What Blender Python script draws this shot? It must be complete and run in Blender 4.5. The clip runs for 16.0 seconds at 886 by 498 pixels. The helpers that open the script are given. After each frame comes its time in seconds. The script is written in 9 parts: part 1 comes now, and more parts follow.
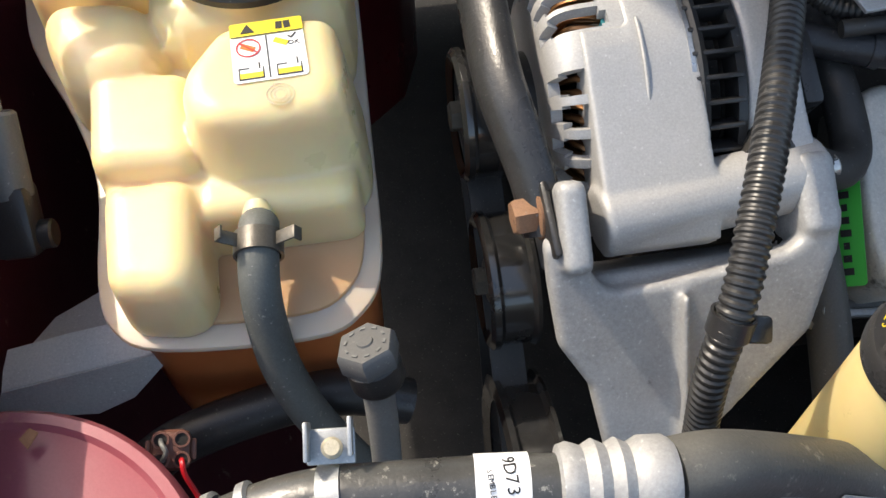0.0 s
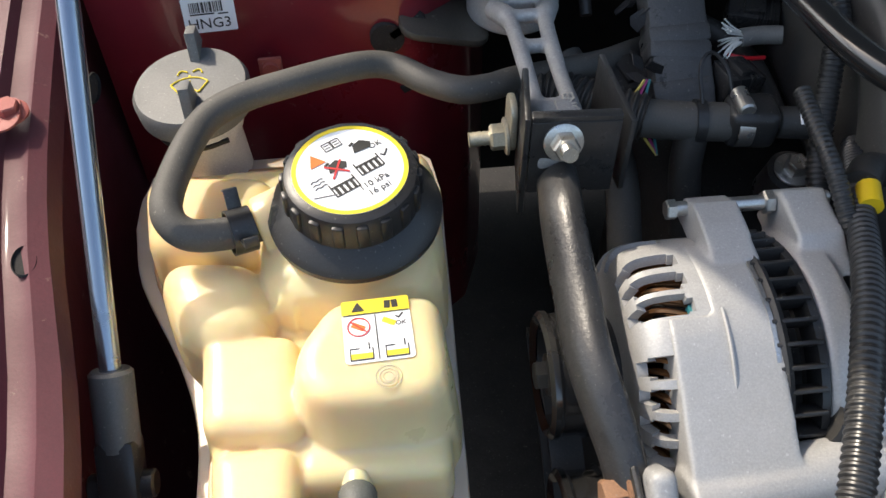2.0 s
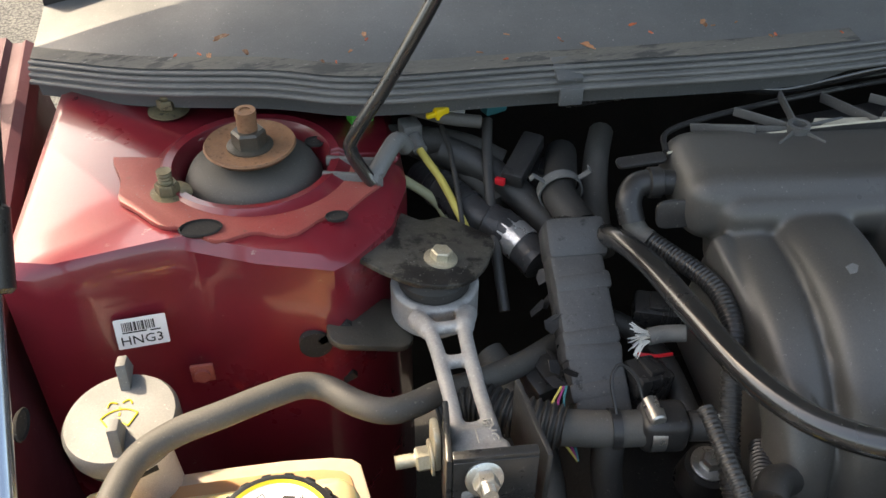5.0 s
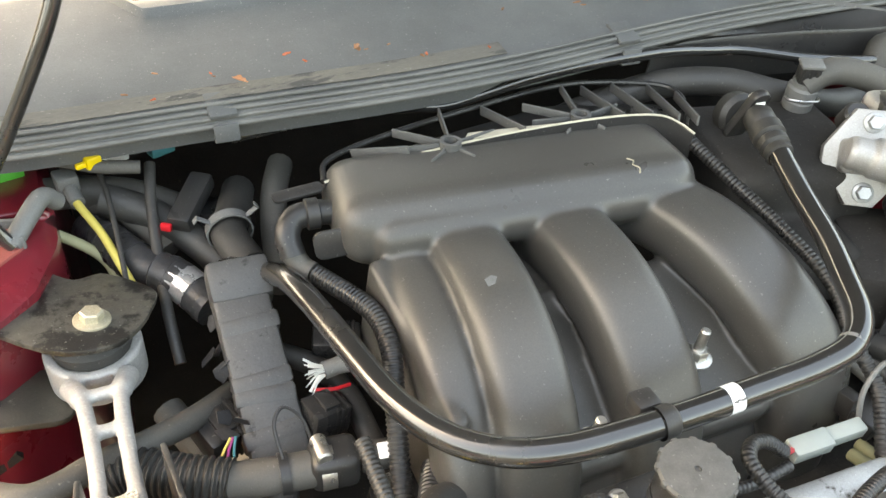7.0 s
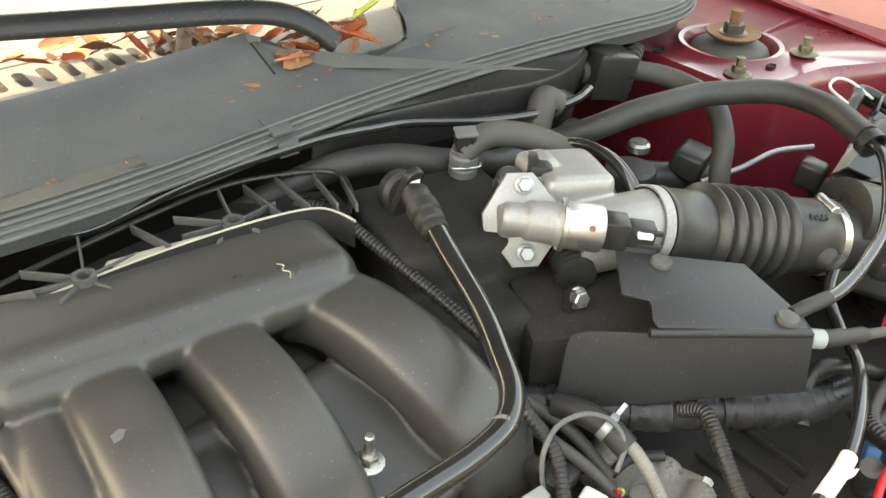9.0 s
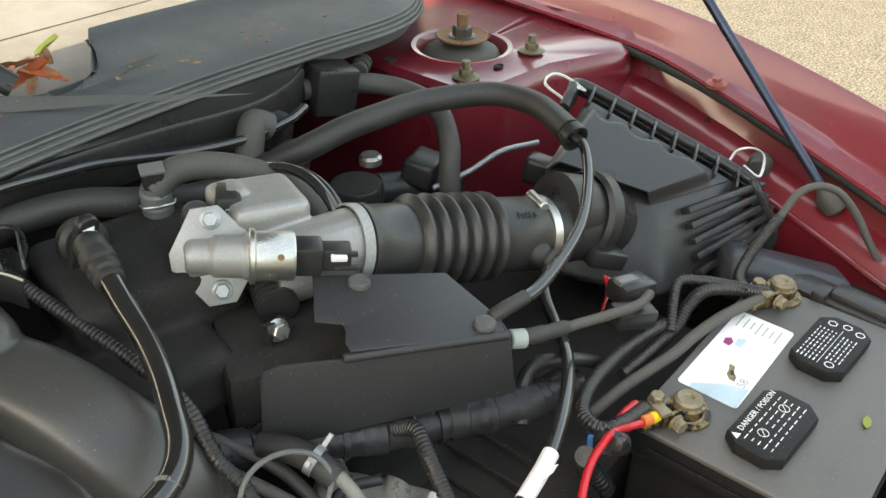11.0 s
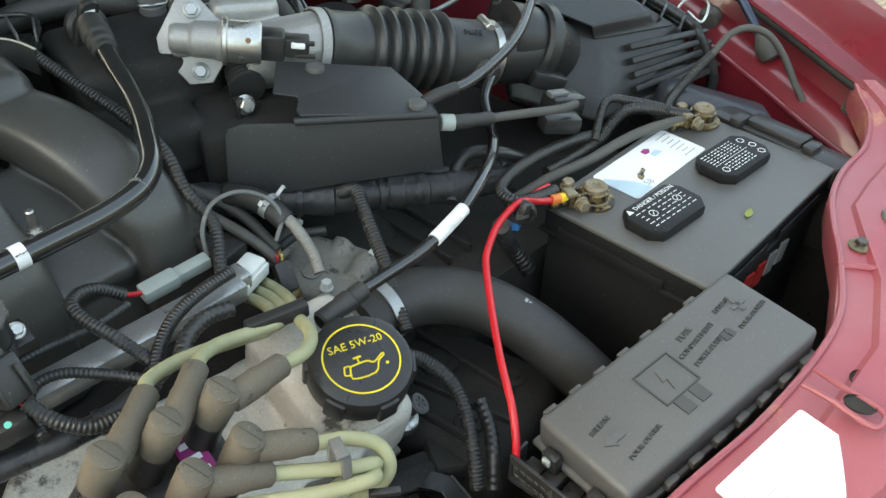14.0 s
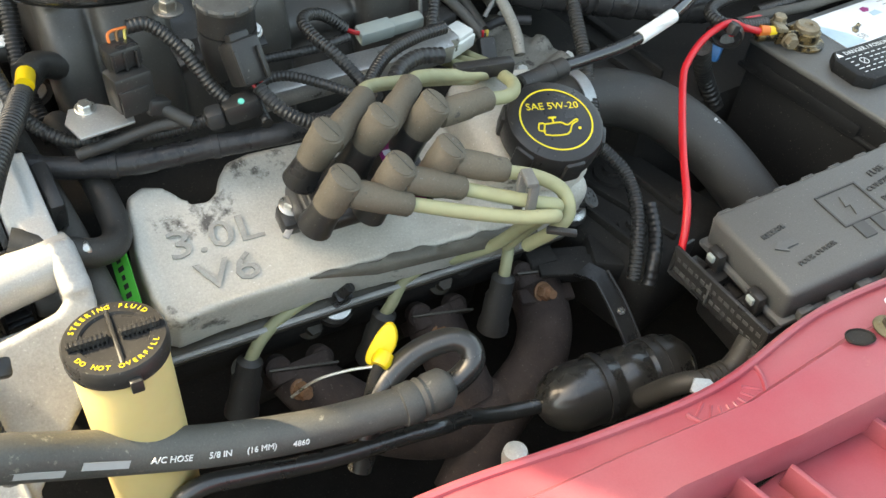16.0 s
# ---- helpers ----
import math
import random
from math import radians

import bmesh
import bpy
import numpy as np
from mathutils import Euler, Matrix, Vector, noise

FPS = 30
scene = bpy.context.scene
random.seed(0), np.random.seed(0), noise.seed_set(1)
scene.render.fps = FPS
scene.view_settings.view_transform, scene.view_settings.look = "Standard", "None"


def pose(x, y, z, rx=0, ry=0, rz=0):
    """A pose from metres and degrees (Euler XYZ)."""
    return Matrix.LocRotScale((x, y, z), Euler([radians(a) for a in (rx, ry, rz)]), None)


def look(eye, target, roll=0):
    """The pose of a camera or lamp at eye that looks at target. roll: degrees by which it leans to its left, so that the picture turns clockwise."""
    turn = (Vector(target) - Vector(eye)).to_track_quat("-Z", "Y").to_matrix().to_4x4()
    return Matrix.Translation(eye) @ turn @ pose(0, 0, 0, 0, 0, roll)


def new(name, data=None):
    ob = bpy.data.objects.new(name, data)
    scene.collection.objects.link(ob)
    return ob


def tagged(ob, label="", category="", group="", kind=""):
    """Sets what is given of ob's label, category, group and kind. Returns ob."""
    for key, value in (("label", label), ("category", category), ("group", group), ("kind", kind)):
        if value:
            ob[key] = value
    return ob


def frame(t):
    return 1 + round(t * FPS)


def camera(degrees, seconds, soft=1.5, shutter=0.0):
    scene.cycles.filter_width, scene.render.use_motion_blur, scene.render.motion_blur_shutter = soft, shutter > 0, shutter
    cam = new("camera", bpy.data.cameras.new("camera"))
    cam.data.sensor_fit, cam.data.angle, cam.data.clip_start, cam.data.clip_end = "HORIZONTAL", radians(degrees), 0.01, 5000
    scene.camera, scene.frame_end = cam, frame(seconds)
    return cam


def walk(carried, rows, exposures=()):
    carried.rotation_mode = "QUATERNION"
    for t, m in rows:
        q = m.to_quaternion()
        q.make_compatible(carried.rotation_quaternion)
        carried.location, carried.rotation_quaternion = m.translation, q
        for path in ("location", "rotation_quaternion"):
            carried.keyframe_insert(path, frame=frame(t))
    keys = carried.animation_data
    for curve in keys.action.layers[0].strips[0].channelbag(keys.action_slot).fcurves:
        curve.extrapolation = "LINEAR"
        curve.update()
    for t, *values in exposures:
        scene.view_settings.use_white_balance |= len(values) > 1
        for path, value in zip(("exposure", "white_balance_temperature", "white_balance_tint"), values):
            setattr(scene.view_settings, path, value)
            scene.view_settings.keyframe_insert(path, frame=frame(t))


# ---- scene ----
cam = camera(54.2, 16.0)
PATH = [
    (0, (-0.395, -0.417, 1.178), (-0.248, 0.613, -0.53), -0.6),
    (0.5, (-0.404, -0.411, 1.188), (-0.275, 0.664, -0.494), -0.6),
    (1, (-0.412, -0.397, 1.196), (-0.28, 0.727, -0.453), -0.2),
    (1.5, (-0.417, -0.384, 1.216), (-0.296, 0.812, -0.382), -0.6),
    (2, (-0.421, -0.372, 1.232), (-0.301, 0.908, -0.3), -0.5),
    (2.5, (-0.423, -0.356, 1.252), (-0.294, 0.997, -0.215), -0.3),
    (3, (-0.423, -0.339, 1.271), (-0.284, 1.073, -0.139), -0.2),
    (3.2, (-0.425, -0.331, 1.276), (-0.272, 1.098, -0.115), 0.0),
    (5.3, (-0.388, -0.326, 1.311), (-0.054, 1.2, 0.062), 0.7),
    (5.5, (-0.375, -0.327, 1.311), (0.007, 1.185, 0.06), 0.8),
    (6, (-0.348, -0.328, 1.312), (0.129, 1.16, 0.064), 1.3),
    (6.5, (-0.329, -0.332, 1.312), (0.245, 1.133, 0.078), 2.0),
    (7, (-0.298, -0.335, 1.315), (0.39, 1.094, 0.096), 3.1),
    (7.5, (-0.266, -0.339, 1.314), (0.532, 1.042, 0.107), 3.5),
    (8, (-0.238, -0.344, 1.324), (0.663, 1.011, 0.162), 2.9),
    (8.5, (-0.207, -0.348, 1.33), (0.778, 0.962, 0.184), 2.6),
    (9, (-0.177, -0.351, 1.34), (0.887, 0.914, 0.214), 1.9),
    (9.2, (-0.166, -0.349, 1.34), (0.933, 0.886, 0.214), 2.6),
    (11.3, (-0.066, -0.427, 1.343), (1.279, 0.555, 0.237), 1.5),
    (11.5, (-0.061, -0.435, 1.341), (1.307, 0.509, 0.23), 1.8),
    (12, (-0.056, -0.467, 1.341), (1.346, 0.418, 0.222), 1.8),
    (12.5, (-0.065, -0.509, 1.342), (1.31, 0.388, 0.2), 0.9),
    (13, (-0.084, -0.54, 1.336), (1.226, 0.403, 0.155), 0.4),
    (13.5, (-0.107, -0.562, 1.33), (1.147, 0.414, 0.116), 0.9),
    (14, (-0.147, -0.586, 1.319), (1.034, 0.443, 0.076), 2.2),
    (14.5, (-0.174, -0.599, 1.308), (0.936, 0.464, 0.029), 2.8),
    (15, (-0.2, -0.619, 1.292), (0.855, 0.458, -0.023), 4.0),
    (15.5, (-0.224, -0.624, 1.268), (0.765, 0.463, -0.089), 6.1),
    (16, (-0.24, -0.632, 1.251), (0.644, 0.492, -0.148), 6.2),
]
walk(cam, [(t, look(eye, target, roll)) for t, eye, target, roll in PATH],
     [(0, 1.36, 7200, 10), (3, 1.26, 7000, 10), (5.4, 2.55, 9200, 11), (6.5, 3.5, 10600, 10), (8.3, 3.48, 11800, 10), (9.1, 3.25, 12400, 10), (11.5, 2.6, 10400, 5), (13, 2.52, 9300, 1), (16, 2.66, 9400, 4)])

# ---- light ----
world = bpy.data.worlds.new("World")
scene.world = world
world.use_nodes = True
wn = world.node_tree.nodes
sky = wn.new("ShaderNodeTexSky")
sky.sky_type = 'NISHITA'
sky.sun_disc = False
TO_SUN = Vector((-0.47, 0.45, 0.68)).normalized()
sky.sun_elevation = math.asin(TO_SUN.z)
sky.sun_rotation = math.atan2(TO_SUN.x, TO_SUN.y)
sky.air_density, sky.dust_density = 1.2, 2.5
bg = wn["Background"]
world.node_tree.links.new(sky.outputs[0], bg.inputs[0])
bg.inputs[1].default_value = 0.15
sun_data = bpy.data.lights.new("sun", 'SUN')
sun_data.energy, sun_data.angle, sun_data.color = 2.0, radians(0.6), (1.0, 0.94, 0.85)
sun = new("sun", sun_data)
sun.matrix_world = look(TO_SUN * 10, (0, 0, 0))


# ---- mesh tools ----
def V(*a):
    return Vector(a)


def frame_of(origin, xdir, near_y=(0, 0, 1)):
    """A frame with x along xdir and y as near as can be to near_y."""
    x = Vector(xdir).normalized()
    y = Vector(near_y)
    y = (y - x * y.dot(x)).normalized()
    z = x.cross(y)
    return Matrix.Translation(origin) @ Matrix((x, y, z)).transposed().to_4x4()


def along(p0, p1):
    """A frame at p0 with z towards p1."""
    d = Vector(p1) - Vector(p0)
    return Matrix.Translation(p0) @ d.to_track_quat('Z', 'Y').to_matrix().to_4x4()


def box(bm, c, size, rot=(0, 0, 0), bev=0.0, seg=2, m=None):
    m = m if m is not None else pose(*c, *rot)
    r = bmesh.ops.create_cube(bm, size=1.0, matrix=m @ Matrix.Diagonal((*size, 1)))
    if bev > 0:
        edges = {e for v in r["verts"] for e in v.link_edges}
        bmesh.ops.bevel(bm, geom=list(edges), offset=bev, segments=seg, profile=0.5, affect='EDGES')
    return bm


def lathe(bm, m, prof, seg=28):
    """Turns a profile of (radius, height) round z of the frame m; closed where the radius is 0."""
    rings = []
    for r, h in prof:
        if r <= 1e-6:
            rings.append([bm.verts.new(m @ V(0, 0, h))])
        else:
            rings.append([bm.verts.new(m @ V(r * math.cos(a), r * math.sin(a), h)) for a in (2 * math.pi * i / seg for i in range(seg))])
    for a, b in zip(rings, rings[1:]):
        for i in range(seg):
            j = (i + 1) % seg
            if len(a) == 1 and len(b) > 1:
                bm.faces.new((a[0], b[i], b[j]))
            elif len(b) == 1 and len(a) > 1:
                bm.faces.new((a[i], b[0], a[j]))
            elif len(a) > 1:
                bm.faces.new((a[i], b[i], b[j], a[j]))
    bmesh.ops.recalc_face_normals(bm, faces=bm.faces)
    return bm


def cyl(bm, p0, p1, r, r1=None, seg=24, bev=0.0):
    h = (Vector(p1) - Vector(p0)).length
    r1 = r if r1 is None else r1
    b = min(bev, h * 0.4)
    prof = [(0, 0), (r - b, 0)] + ([(r, b), (r1, h - b)] if b else [(r1, h)]) + ([(r1 - b, h)] if b else []) + [(0, h)]
    return lathe(bm, along(p0, p1), prof, seg)


def ring(bm, m, r_in, r_out, h, seg=28):
    return lathe(bm, m, [(r_in, 0), (r_out, 0), (r_out, h), (r_in, h), (r_in, 0)], seg)


def spline(pts, per=8):
    """A Catmull-Rom line through the points."""
    P = [Vector(p) for p in pts]
    if len(P) < 3:
        return [P[0].lerp(P[-1], i / per) for i in range(per + 1)]
    P = [P[0] * 2 - P[1]] + P + [P[-1] * 2 - P[-2]]
    out = []
    for a, b, c, d in zip(P, P[1:], P[2:], P[3:]):
        for i in range(per):
            t = i / per
            out.append(0.5 * (2 * b + (c - a) * t + (2 * a - 5 * b + 4 * c - d) * t * t + (3 * b - a - 3 * c + d) * t ** 3))
    out.append(P[-2].copy())
    return out


def even(line, step):
    """The line again, in even steps."""
    out, left = [line[0]], step
    for a, b in zip(line, line[1:]):
        d = (b - a).length
        while d >= left and d > 1e-9:
            a = a.lerp(b, left / d)
            d = (b - a).length
            out.append(a)
            left = step
        left -= d
    if (out[-1] - line[-1]).length > step * 0.3:
        out.append(line[-1])
    return out


def sweep(bm, line, radii, seg=14, flat=1.0):
    """A closed tube along a dense line."""
    n = len(line)
    t0 = (line[1] - line[0]).normalized()
    u = t0.orthogonal().normalized()
    rings = []
    for i, p in enumerate(line):
        t = (line[min(i + 1, n - 1)] - line[max(i - 1, 0)]).normalized()
        u = (u - t * u.dot(t)).normalized()
        w = t.cross(u)
        r = radii[i] if not isinstance(radii, (int, float)) else radii
        rings.append([bm.verts.new(p + (u * math.cos(a) + w * math.sin(a) * flat) * r) for a in (2 * math.pi * k / seg for k in range(seg))])
    for a, b in zip(rings, rings[1:]):
        for k in range(seg):
            j = (k + 1) % seg
            bm.faces.new((a[k], a[j], b[j], b[k]))
    bm.faces.new(rings[0][::-1])
    bm.faces.new(rings[-1])
    return bm


def hose(bm, pts, r, seg=14, per=8, flat=1.0):
    return sweep(bm, spline(pts, per), r, seg, flat)


def loom(bm, pts, r, pitch=0.0045, depth=0.16, seg=14, square=True):
    """A corrugated sleeve."""
    line = even(spline(pts, 12), pitch / 4)
    wave = (1, 1, 1 - depth, 1 - depth) if square else (1, 1 - depth * .5, 1 - depth, 1 - depth * .5)
    return sweep(bm, line, [r * wave[i % 4] for i in range(len(line))], seg)


def prism(bm, m, poly, h, bev=0.0, seg=2):
    """A flat outline in the frame m, raised by h along its z."""
    lo = [bm.verts.new(m @ V(x, y, 0)) for x, y in poly]
    hi = [bm.verts.new(m @ V(x, y, h)) for x, y in poly]
    faces = [bm.faces.new(lo[::-1]), bm.faces.new(hi)]
    n = len(poly)
    for i in range(n):
        faces.append(bm.faces.new((lo[i], lo[(i + 1) % n], hi[(i + 1) % n], hi[i])))
    bmesh.ops.recalc_face_normals(bm, faces=faces)
    if bev:
        edges = {e for f in faces[:2] for e in f.edges}
        bmesh.ops.bevel(bm, geom=list(edges), offset=bev, segments=seg, profile=0.5, affect='EDGES')
    return bm


def sheet(bm, grid, thick=0.0015):
    """A panel through a grid of points (rows of equal length), with thickness."""
    vs = [[bm.verts.new(p) for p in row] for row in grid]
    fs = []
    for a, b in zip(vs, vs[1:]):
        for i in range(len(a) - 1):
            fs.append(bm.faces.new((a[i], a[i + 1], b[i + 1], b[i])))
    bmesh.ops.recalc_face_normals(bm, faces=fs)
    bmesh.ops.solidify(bm, geom=fs, thickness=thick)
    return bm


def hexhead(bm, p, axis, r=0.007, h=0.006, washer=1.5, stud=0.0):
    """A bolt head or nut with its washer."""
    m = along(p, Vector(p) + Vector(axis))
    if washer:
        lathe(bm, m, [(0, 0), (r * washer, 0), (r * washer, 0.0014), (r * washer * .9, 0.002), (0, 0.002)], 24)
    b = 0.002 if washer else 0
    lathe(bm, m, [(0, b), (r, b), (r, b + h * .85), (r * .86, b + h), (0, b + h)], 6)
    if stud:
        k = 8
        prof = [(0, b + h)] + [(r * (.5 if i % 2 else .56), b + h + stud * i / k) for i in range(k + 1)] + [(0, b + h + stud)]
        lathe(bm, m, prof, 14)
    return bm


def roundrect(w, h, r, n=4):
    out = []
    for cx, cy, a0 in ((w / 2 - r, h / 2 - r, 0), (-w / 2 + r, h / 2 - r, 90), (-w / 2 + r, -h / 2 + r, 180), (w / 2 - r, -h / 2 + r, 270)):
        out += [(cx + r * math.cos(radians(a0 + 90 * i / n)), cy + r * math.sin(radians(a0 + 90 * i / n))) for i in range(n + 1)]
    return out


def B():
    return bmesh.new()


def thing(name, at, label, category, group="", kind=""):
    e = new(name)
    e.location = at
    e.empty_display_size = 0.01
    return tagged(e, label, category, group, kind)


def part(name, bm, material, parent=None, label="", smooth=True, angle=38, fuse=0.0, soften=0):
    """Links a bmesh, built in world metres, as one mesh object under a thing or a part."""
    me = bpy.data.meshes.new(name)
    bmesh.ops.recalc_face_normals(bm, faces=bm.faces)
    bm.to_mesh(me)
    bm.free()
    me.materials.append(material)
    if smooth:
        for f in me.polygons:
            f.use_smooth = True
        if not fuse:
            me.set_sharp_from_angle(angle=radians(angle))
    ob = new(name, me)
    if fuse:
        r = ob.modifiers.new("fuse", 'REMESH')
        r.mode, r.voxel_size, r.use_smooth_shade = 'VOXEL', fuse, True
        if soften:
            s = ob.modifiers.new("soften", 'SMOOTH')
            s.factor, s.iterations = 0.5, soften
    if parent is not None:
        base = Matrix.Translation(parent.location) if parent.parent is None else Matrix.Translation(parent.parent.location)
        ob.parent = parent
        ob.matrix_parent_inverse = base.inverted() if parent.parent is None else Matrix.Identity(4)
    if label:
        ob["label"] = label
    return ob


def mesh_thing(name, bm, material, label, category, group="", kind="", **kw):
    return tagged(part(name, bm, material, **kw), label, category, group, kind)


def lettering(name, text, m, size, material, parent, depth=0.0004, align='CENTER', label="", squeeze=1.0):
    """Raised letters in the frame m: x along the line, z out of the surface."""
    cu = bpy.data.curves.new(name, 'FONT')
    cu.body, cu.size, cu.extrude, cu.align_x, cu.align_y, cu.resolution_u = text, size, depth, align, 'CENTER', 2
    tmp = bpy.data.objects.new(name + "_line", cu)
    me = bpy.data.meshes.new_from_object(tmp)
    bpy.data.objects.remove(tmp)
    bpy.data.curves.remove(cu)
    bm = B()
    bm.from_mesh(me)
    bpy.data.meshes.remove(me)
    bmesh.ops.transform(bm, matrix=m @ Matrix.Diagonal((squeeze, 1, 1, 1)), verts=bm.verts)
    return part(name, bm, material, parent, label, smooth=False)


# ---- materials ----
def material(name, base, rough=0.5, metal=0.0, second=None, scale=30.0, mix=0.5, fine=0.0, bump=0.0, bump_scale=300.0,
             coat=0.0, spots=None, spot_scale=60.0, spot_cut=0.62, rough_var=0.1, sss=0.0, sss_col=(1, .6, .3), trans=0.0, stretch=None, random_value=0.0, spec=0.5, grain=0.16, dusty=True):
    """A surface with broad blotches, fine grain, specks of dirt and relief."""
    mt = bpy.data.materials.new(name)
    mt.use_nodes = True
    nt = mt.node_tree
    N, L = nt.nodes, nt.links
    p = N["Principled BSDF"]
    tc = N.new("ShaderNodeTexCoord")
    src = tc.outputs["Object"]
    if stretch:
        mp = N.new("ShaderNodeMapping")
        mp.inputs["Scale"].default_value = stretch
        L.new(src, mp.inputs[0])
        src = mp.outputs[0]

    def noise_tex(s, d=5.0, rgh=0.6):
        n = N.new("ShaderNodeTexNoise")
        n.inputs["Scale"].default_value, n.inputs["Detail"].default_value, n.inputs["Roughness"].default_value = s, d, rgh
        L.new(src, n.inputs["Vector"])
        return n.outputs["Fac"]

    def ramp(f, a, b):
        r = N.new("ShaderNodeMapRange")
        r.inputs["From Min"].default_value, r.inputs["From Max"].default_value = a, b
        L.new(f, r.inputs["Value"])
        return r.outputs["Result"]

    def mixed(f, a, b):
        x = N.new("ShaderNodeMix")
        x.data_type = 'RGBA'
        L.new(f, x.inputs["Factor"])
        for s, v in ((x.inputs["A"], a), (x.inputs["B"], b)):
            if isinstance(v, tuple):
                s.default_value = (*v, 1)
            else:
                L.new(v, s)
        return x.outputs["Result"]

    second = second or tuple(c * 0.7 for c in base)
    broad = noise_tex(scale, 6.0)
    col = mixed(ramp(broad, 0.5 - 0.25, 0.5 + 0.3), base, second)
    if mix < 1:
        col = mixed(ramp(broad, -10, 10), col, col)
    if fine:
        g = noise_tex(bump_scale * 1.3, 3.0)
        col = mixed(ramp(g, 0.35, 0.35 + 0.5 / max(fine, .05)), col, tuple(min(1, c * 1.5 + .01) for c in base))
    if spots:
        sp = noise_tex(spot_scale, 8.0, 0.7)
        col = mixed(ramp(sp, spot_cut, spot_cut + 0.06), col, spots)
    if bump and not sss:
        # fine grain and scattered dust
        gr = N.new("ShaderNodeHueSaturation")
        vr = N.new("ShaderNodeMapRange")
        vr.inputs["From Min"].default_value, vr.inputs["From Max"].default_value = 0.3, 0.7
        vr.inputs["To Min"].default_value, vr.inputs["To Max"].default_value = 1 - grain, 1 + grain
        L.new(noise_tex(850.0, 5.0, 0.75), vr.inputs["Value"])
        L.new(vr.outputs["Result"], gr.inputs["Value"])
        L.new(col, gr.inputs["Color"])
        col = gr.outputs["Color"]
        lum = sum(base) / 3
        dust = tuple(lum * .8 + c * .3 + k for c, k in zip(base, (.075, .070, .060)))
        if dusty:
            col = mixed(ramp(noise_tex(520.0, 2.0, 0.5), .685, .73), col, dust)
    if random_value:
        oi = N.new("ShaderNodeObjectInfo")
        hs = N.new("ShaderNodeHueSaturation")
        L.new(ramp(oi.outputs["Random"], 0, 1), hs.inputs["Value"])
        mr = hs.inputs["Value"].links[0].from_node
        mr.inputs["To Min"].default_value, mr.inputs["To Max"].default_value = 1 - random_value, 1 + random_value
        L.new(col, hs.inputs["Color"])
        col = hs.outputs["Color"]
    L.new(col, p.inputs["Base Color"])
    rv = N.new("ShaderNodeMapRange")
    rv.inputs["From Min"].default_value, rv.inputs["From Max"].default_value = 0.3, 0.7
    rv.inputs["To Min"].default_value, rv.inputs["To Max"].default_value = max(0.03, rough - rough_var), min(1, rough + rough_var)
    L.new(broad, rv.inputs["Value"])
    L.new(rv.outputs["Result"], p.inputs["Roughness"])
    p.inputs["Metallic"].default_value = metal
    p.inputs["Specular IOR Level"].default_value = spec
    p.inputs["Coat Weight"].default_value = coat
    p.inputs["Coat Roughness"].default_value = 0.08
    if sss:
        p.inputs["Subsurface Weight"].default_value = sss
        p.inputs["Subsurface Radius"].default_value = sss_col
        p.inputs["Subsurface Scale"].default_value = 0.02
    p.inputs["Transmission Weight"].default_value = trans
    if bump:
        b = N.new("ShaderNodeBump")
        b.inputs["Strength"].default_value, b.inputs["Distance"].default_value = bump, 0.001
        L.new(noise_tex(bump_scale, 4.0), b.inputs["Height"])
        L.new(b.outputs[0], p.inputs["Normal"])
    return mt


RED = material("red_paint", (.205, .016, .026), .34, 0, (.125, .009, .016), 9, coat=.7, spots=(.24, .13, .10), spot_scale=80, spot_cut=.66, bump=.08, bump_scale=500, grain=.08, dusty=False)
SCREEN = material("horizon_screen", (.085, .085, .070), .9, 0, (.05, .055, .042), 1.5, bump=.3, bump_scale=30)
AGED = material("aged_red_paint", (.095, .014, .023), .62, 0, (.060, .009, .015), 12, coat=.05, spots=(.21, .13, .10), spot_scale=60, spot_cut=.64, bump=.2, bump_scale=300, dusty=False)
LIDG = material("fuse_lid_plastic", (.085, .085, .083), .5, 0, (.10, .10, .097), 6, bump=.1, bump_scale=1500, rough_var=.05)
FADED = material("faded_red_paint", (.30, .036, .055), .42, 0, (.34, .125, .140), 7, spots=(.44, .19, .12), spot_scale=4.5, spot_cut=.585, bump=.08, bump_scale=500, coat=.15, grain=.07, dusty=False)
DUSTRED = material("dusty_red_paint", (.27, .035, .035), .55, 0, (.33, .10, .075), 16, spots=(.16, .07, .05), spot_scale=50, spot_cut=.62, bump=.15, bump_scale=400)
TANK = material("tank_plastic", (.76, .65, .37), .36, 0, (.74, .53, .27), 11, sss=.75, sss_col=(1, .66, .30), bump=.05, bump_scale=120, spots=(.50, .36, .18), spot_scale=140, spot_cut=.74)
RIM = material("tank_rim_plastic", (.64, .54, .44), .4, 0, (.56, .42, .31), 14, sss=.4, bump=.05)
COOLANT = material("tank_coolant_plastic", (.62, .20, .06), .4, 0, (.50, .13, .04), 20, sss=.3, bump=.05)
WHITEP = material("white_plastic", (.70, .69, .66), .45, 0, (.58, .57, .54), 18, bump=.05)
BLACKP = material("black_plastic", (.022, .022, .023), .33, 0, (.033, .031, .029), 14, spots=(.10, .095, .085), spot_scale=220, spot_cut=.68, bump=.12, bump_scale=900, rough_var=.12, spec=.4)
MANIF = material("manifold_plastic", (.050, .0485, .046), .35, 0, (.080, .074, .066), 5, spots=(.20, .19, .17), spot_scale=330, spot_cut=.70, bump=.12, bump_scale=1100, rough_var=.10)
SATIN = material("satin_black_cover", (.026, .027, .028), .50, 0, (.032, .032, .033), 6, bump=.1, bump_scale=1500, rough_var=.05)
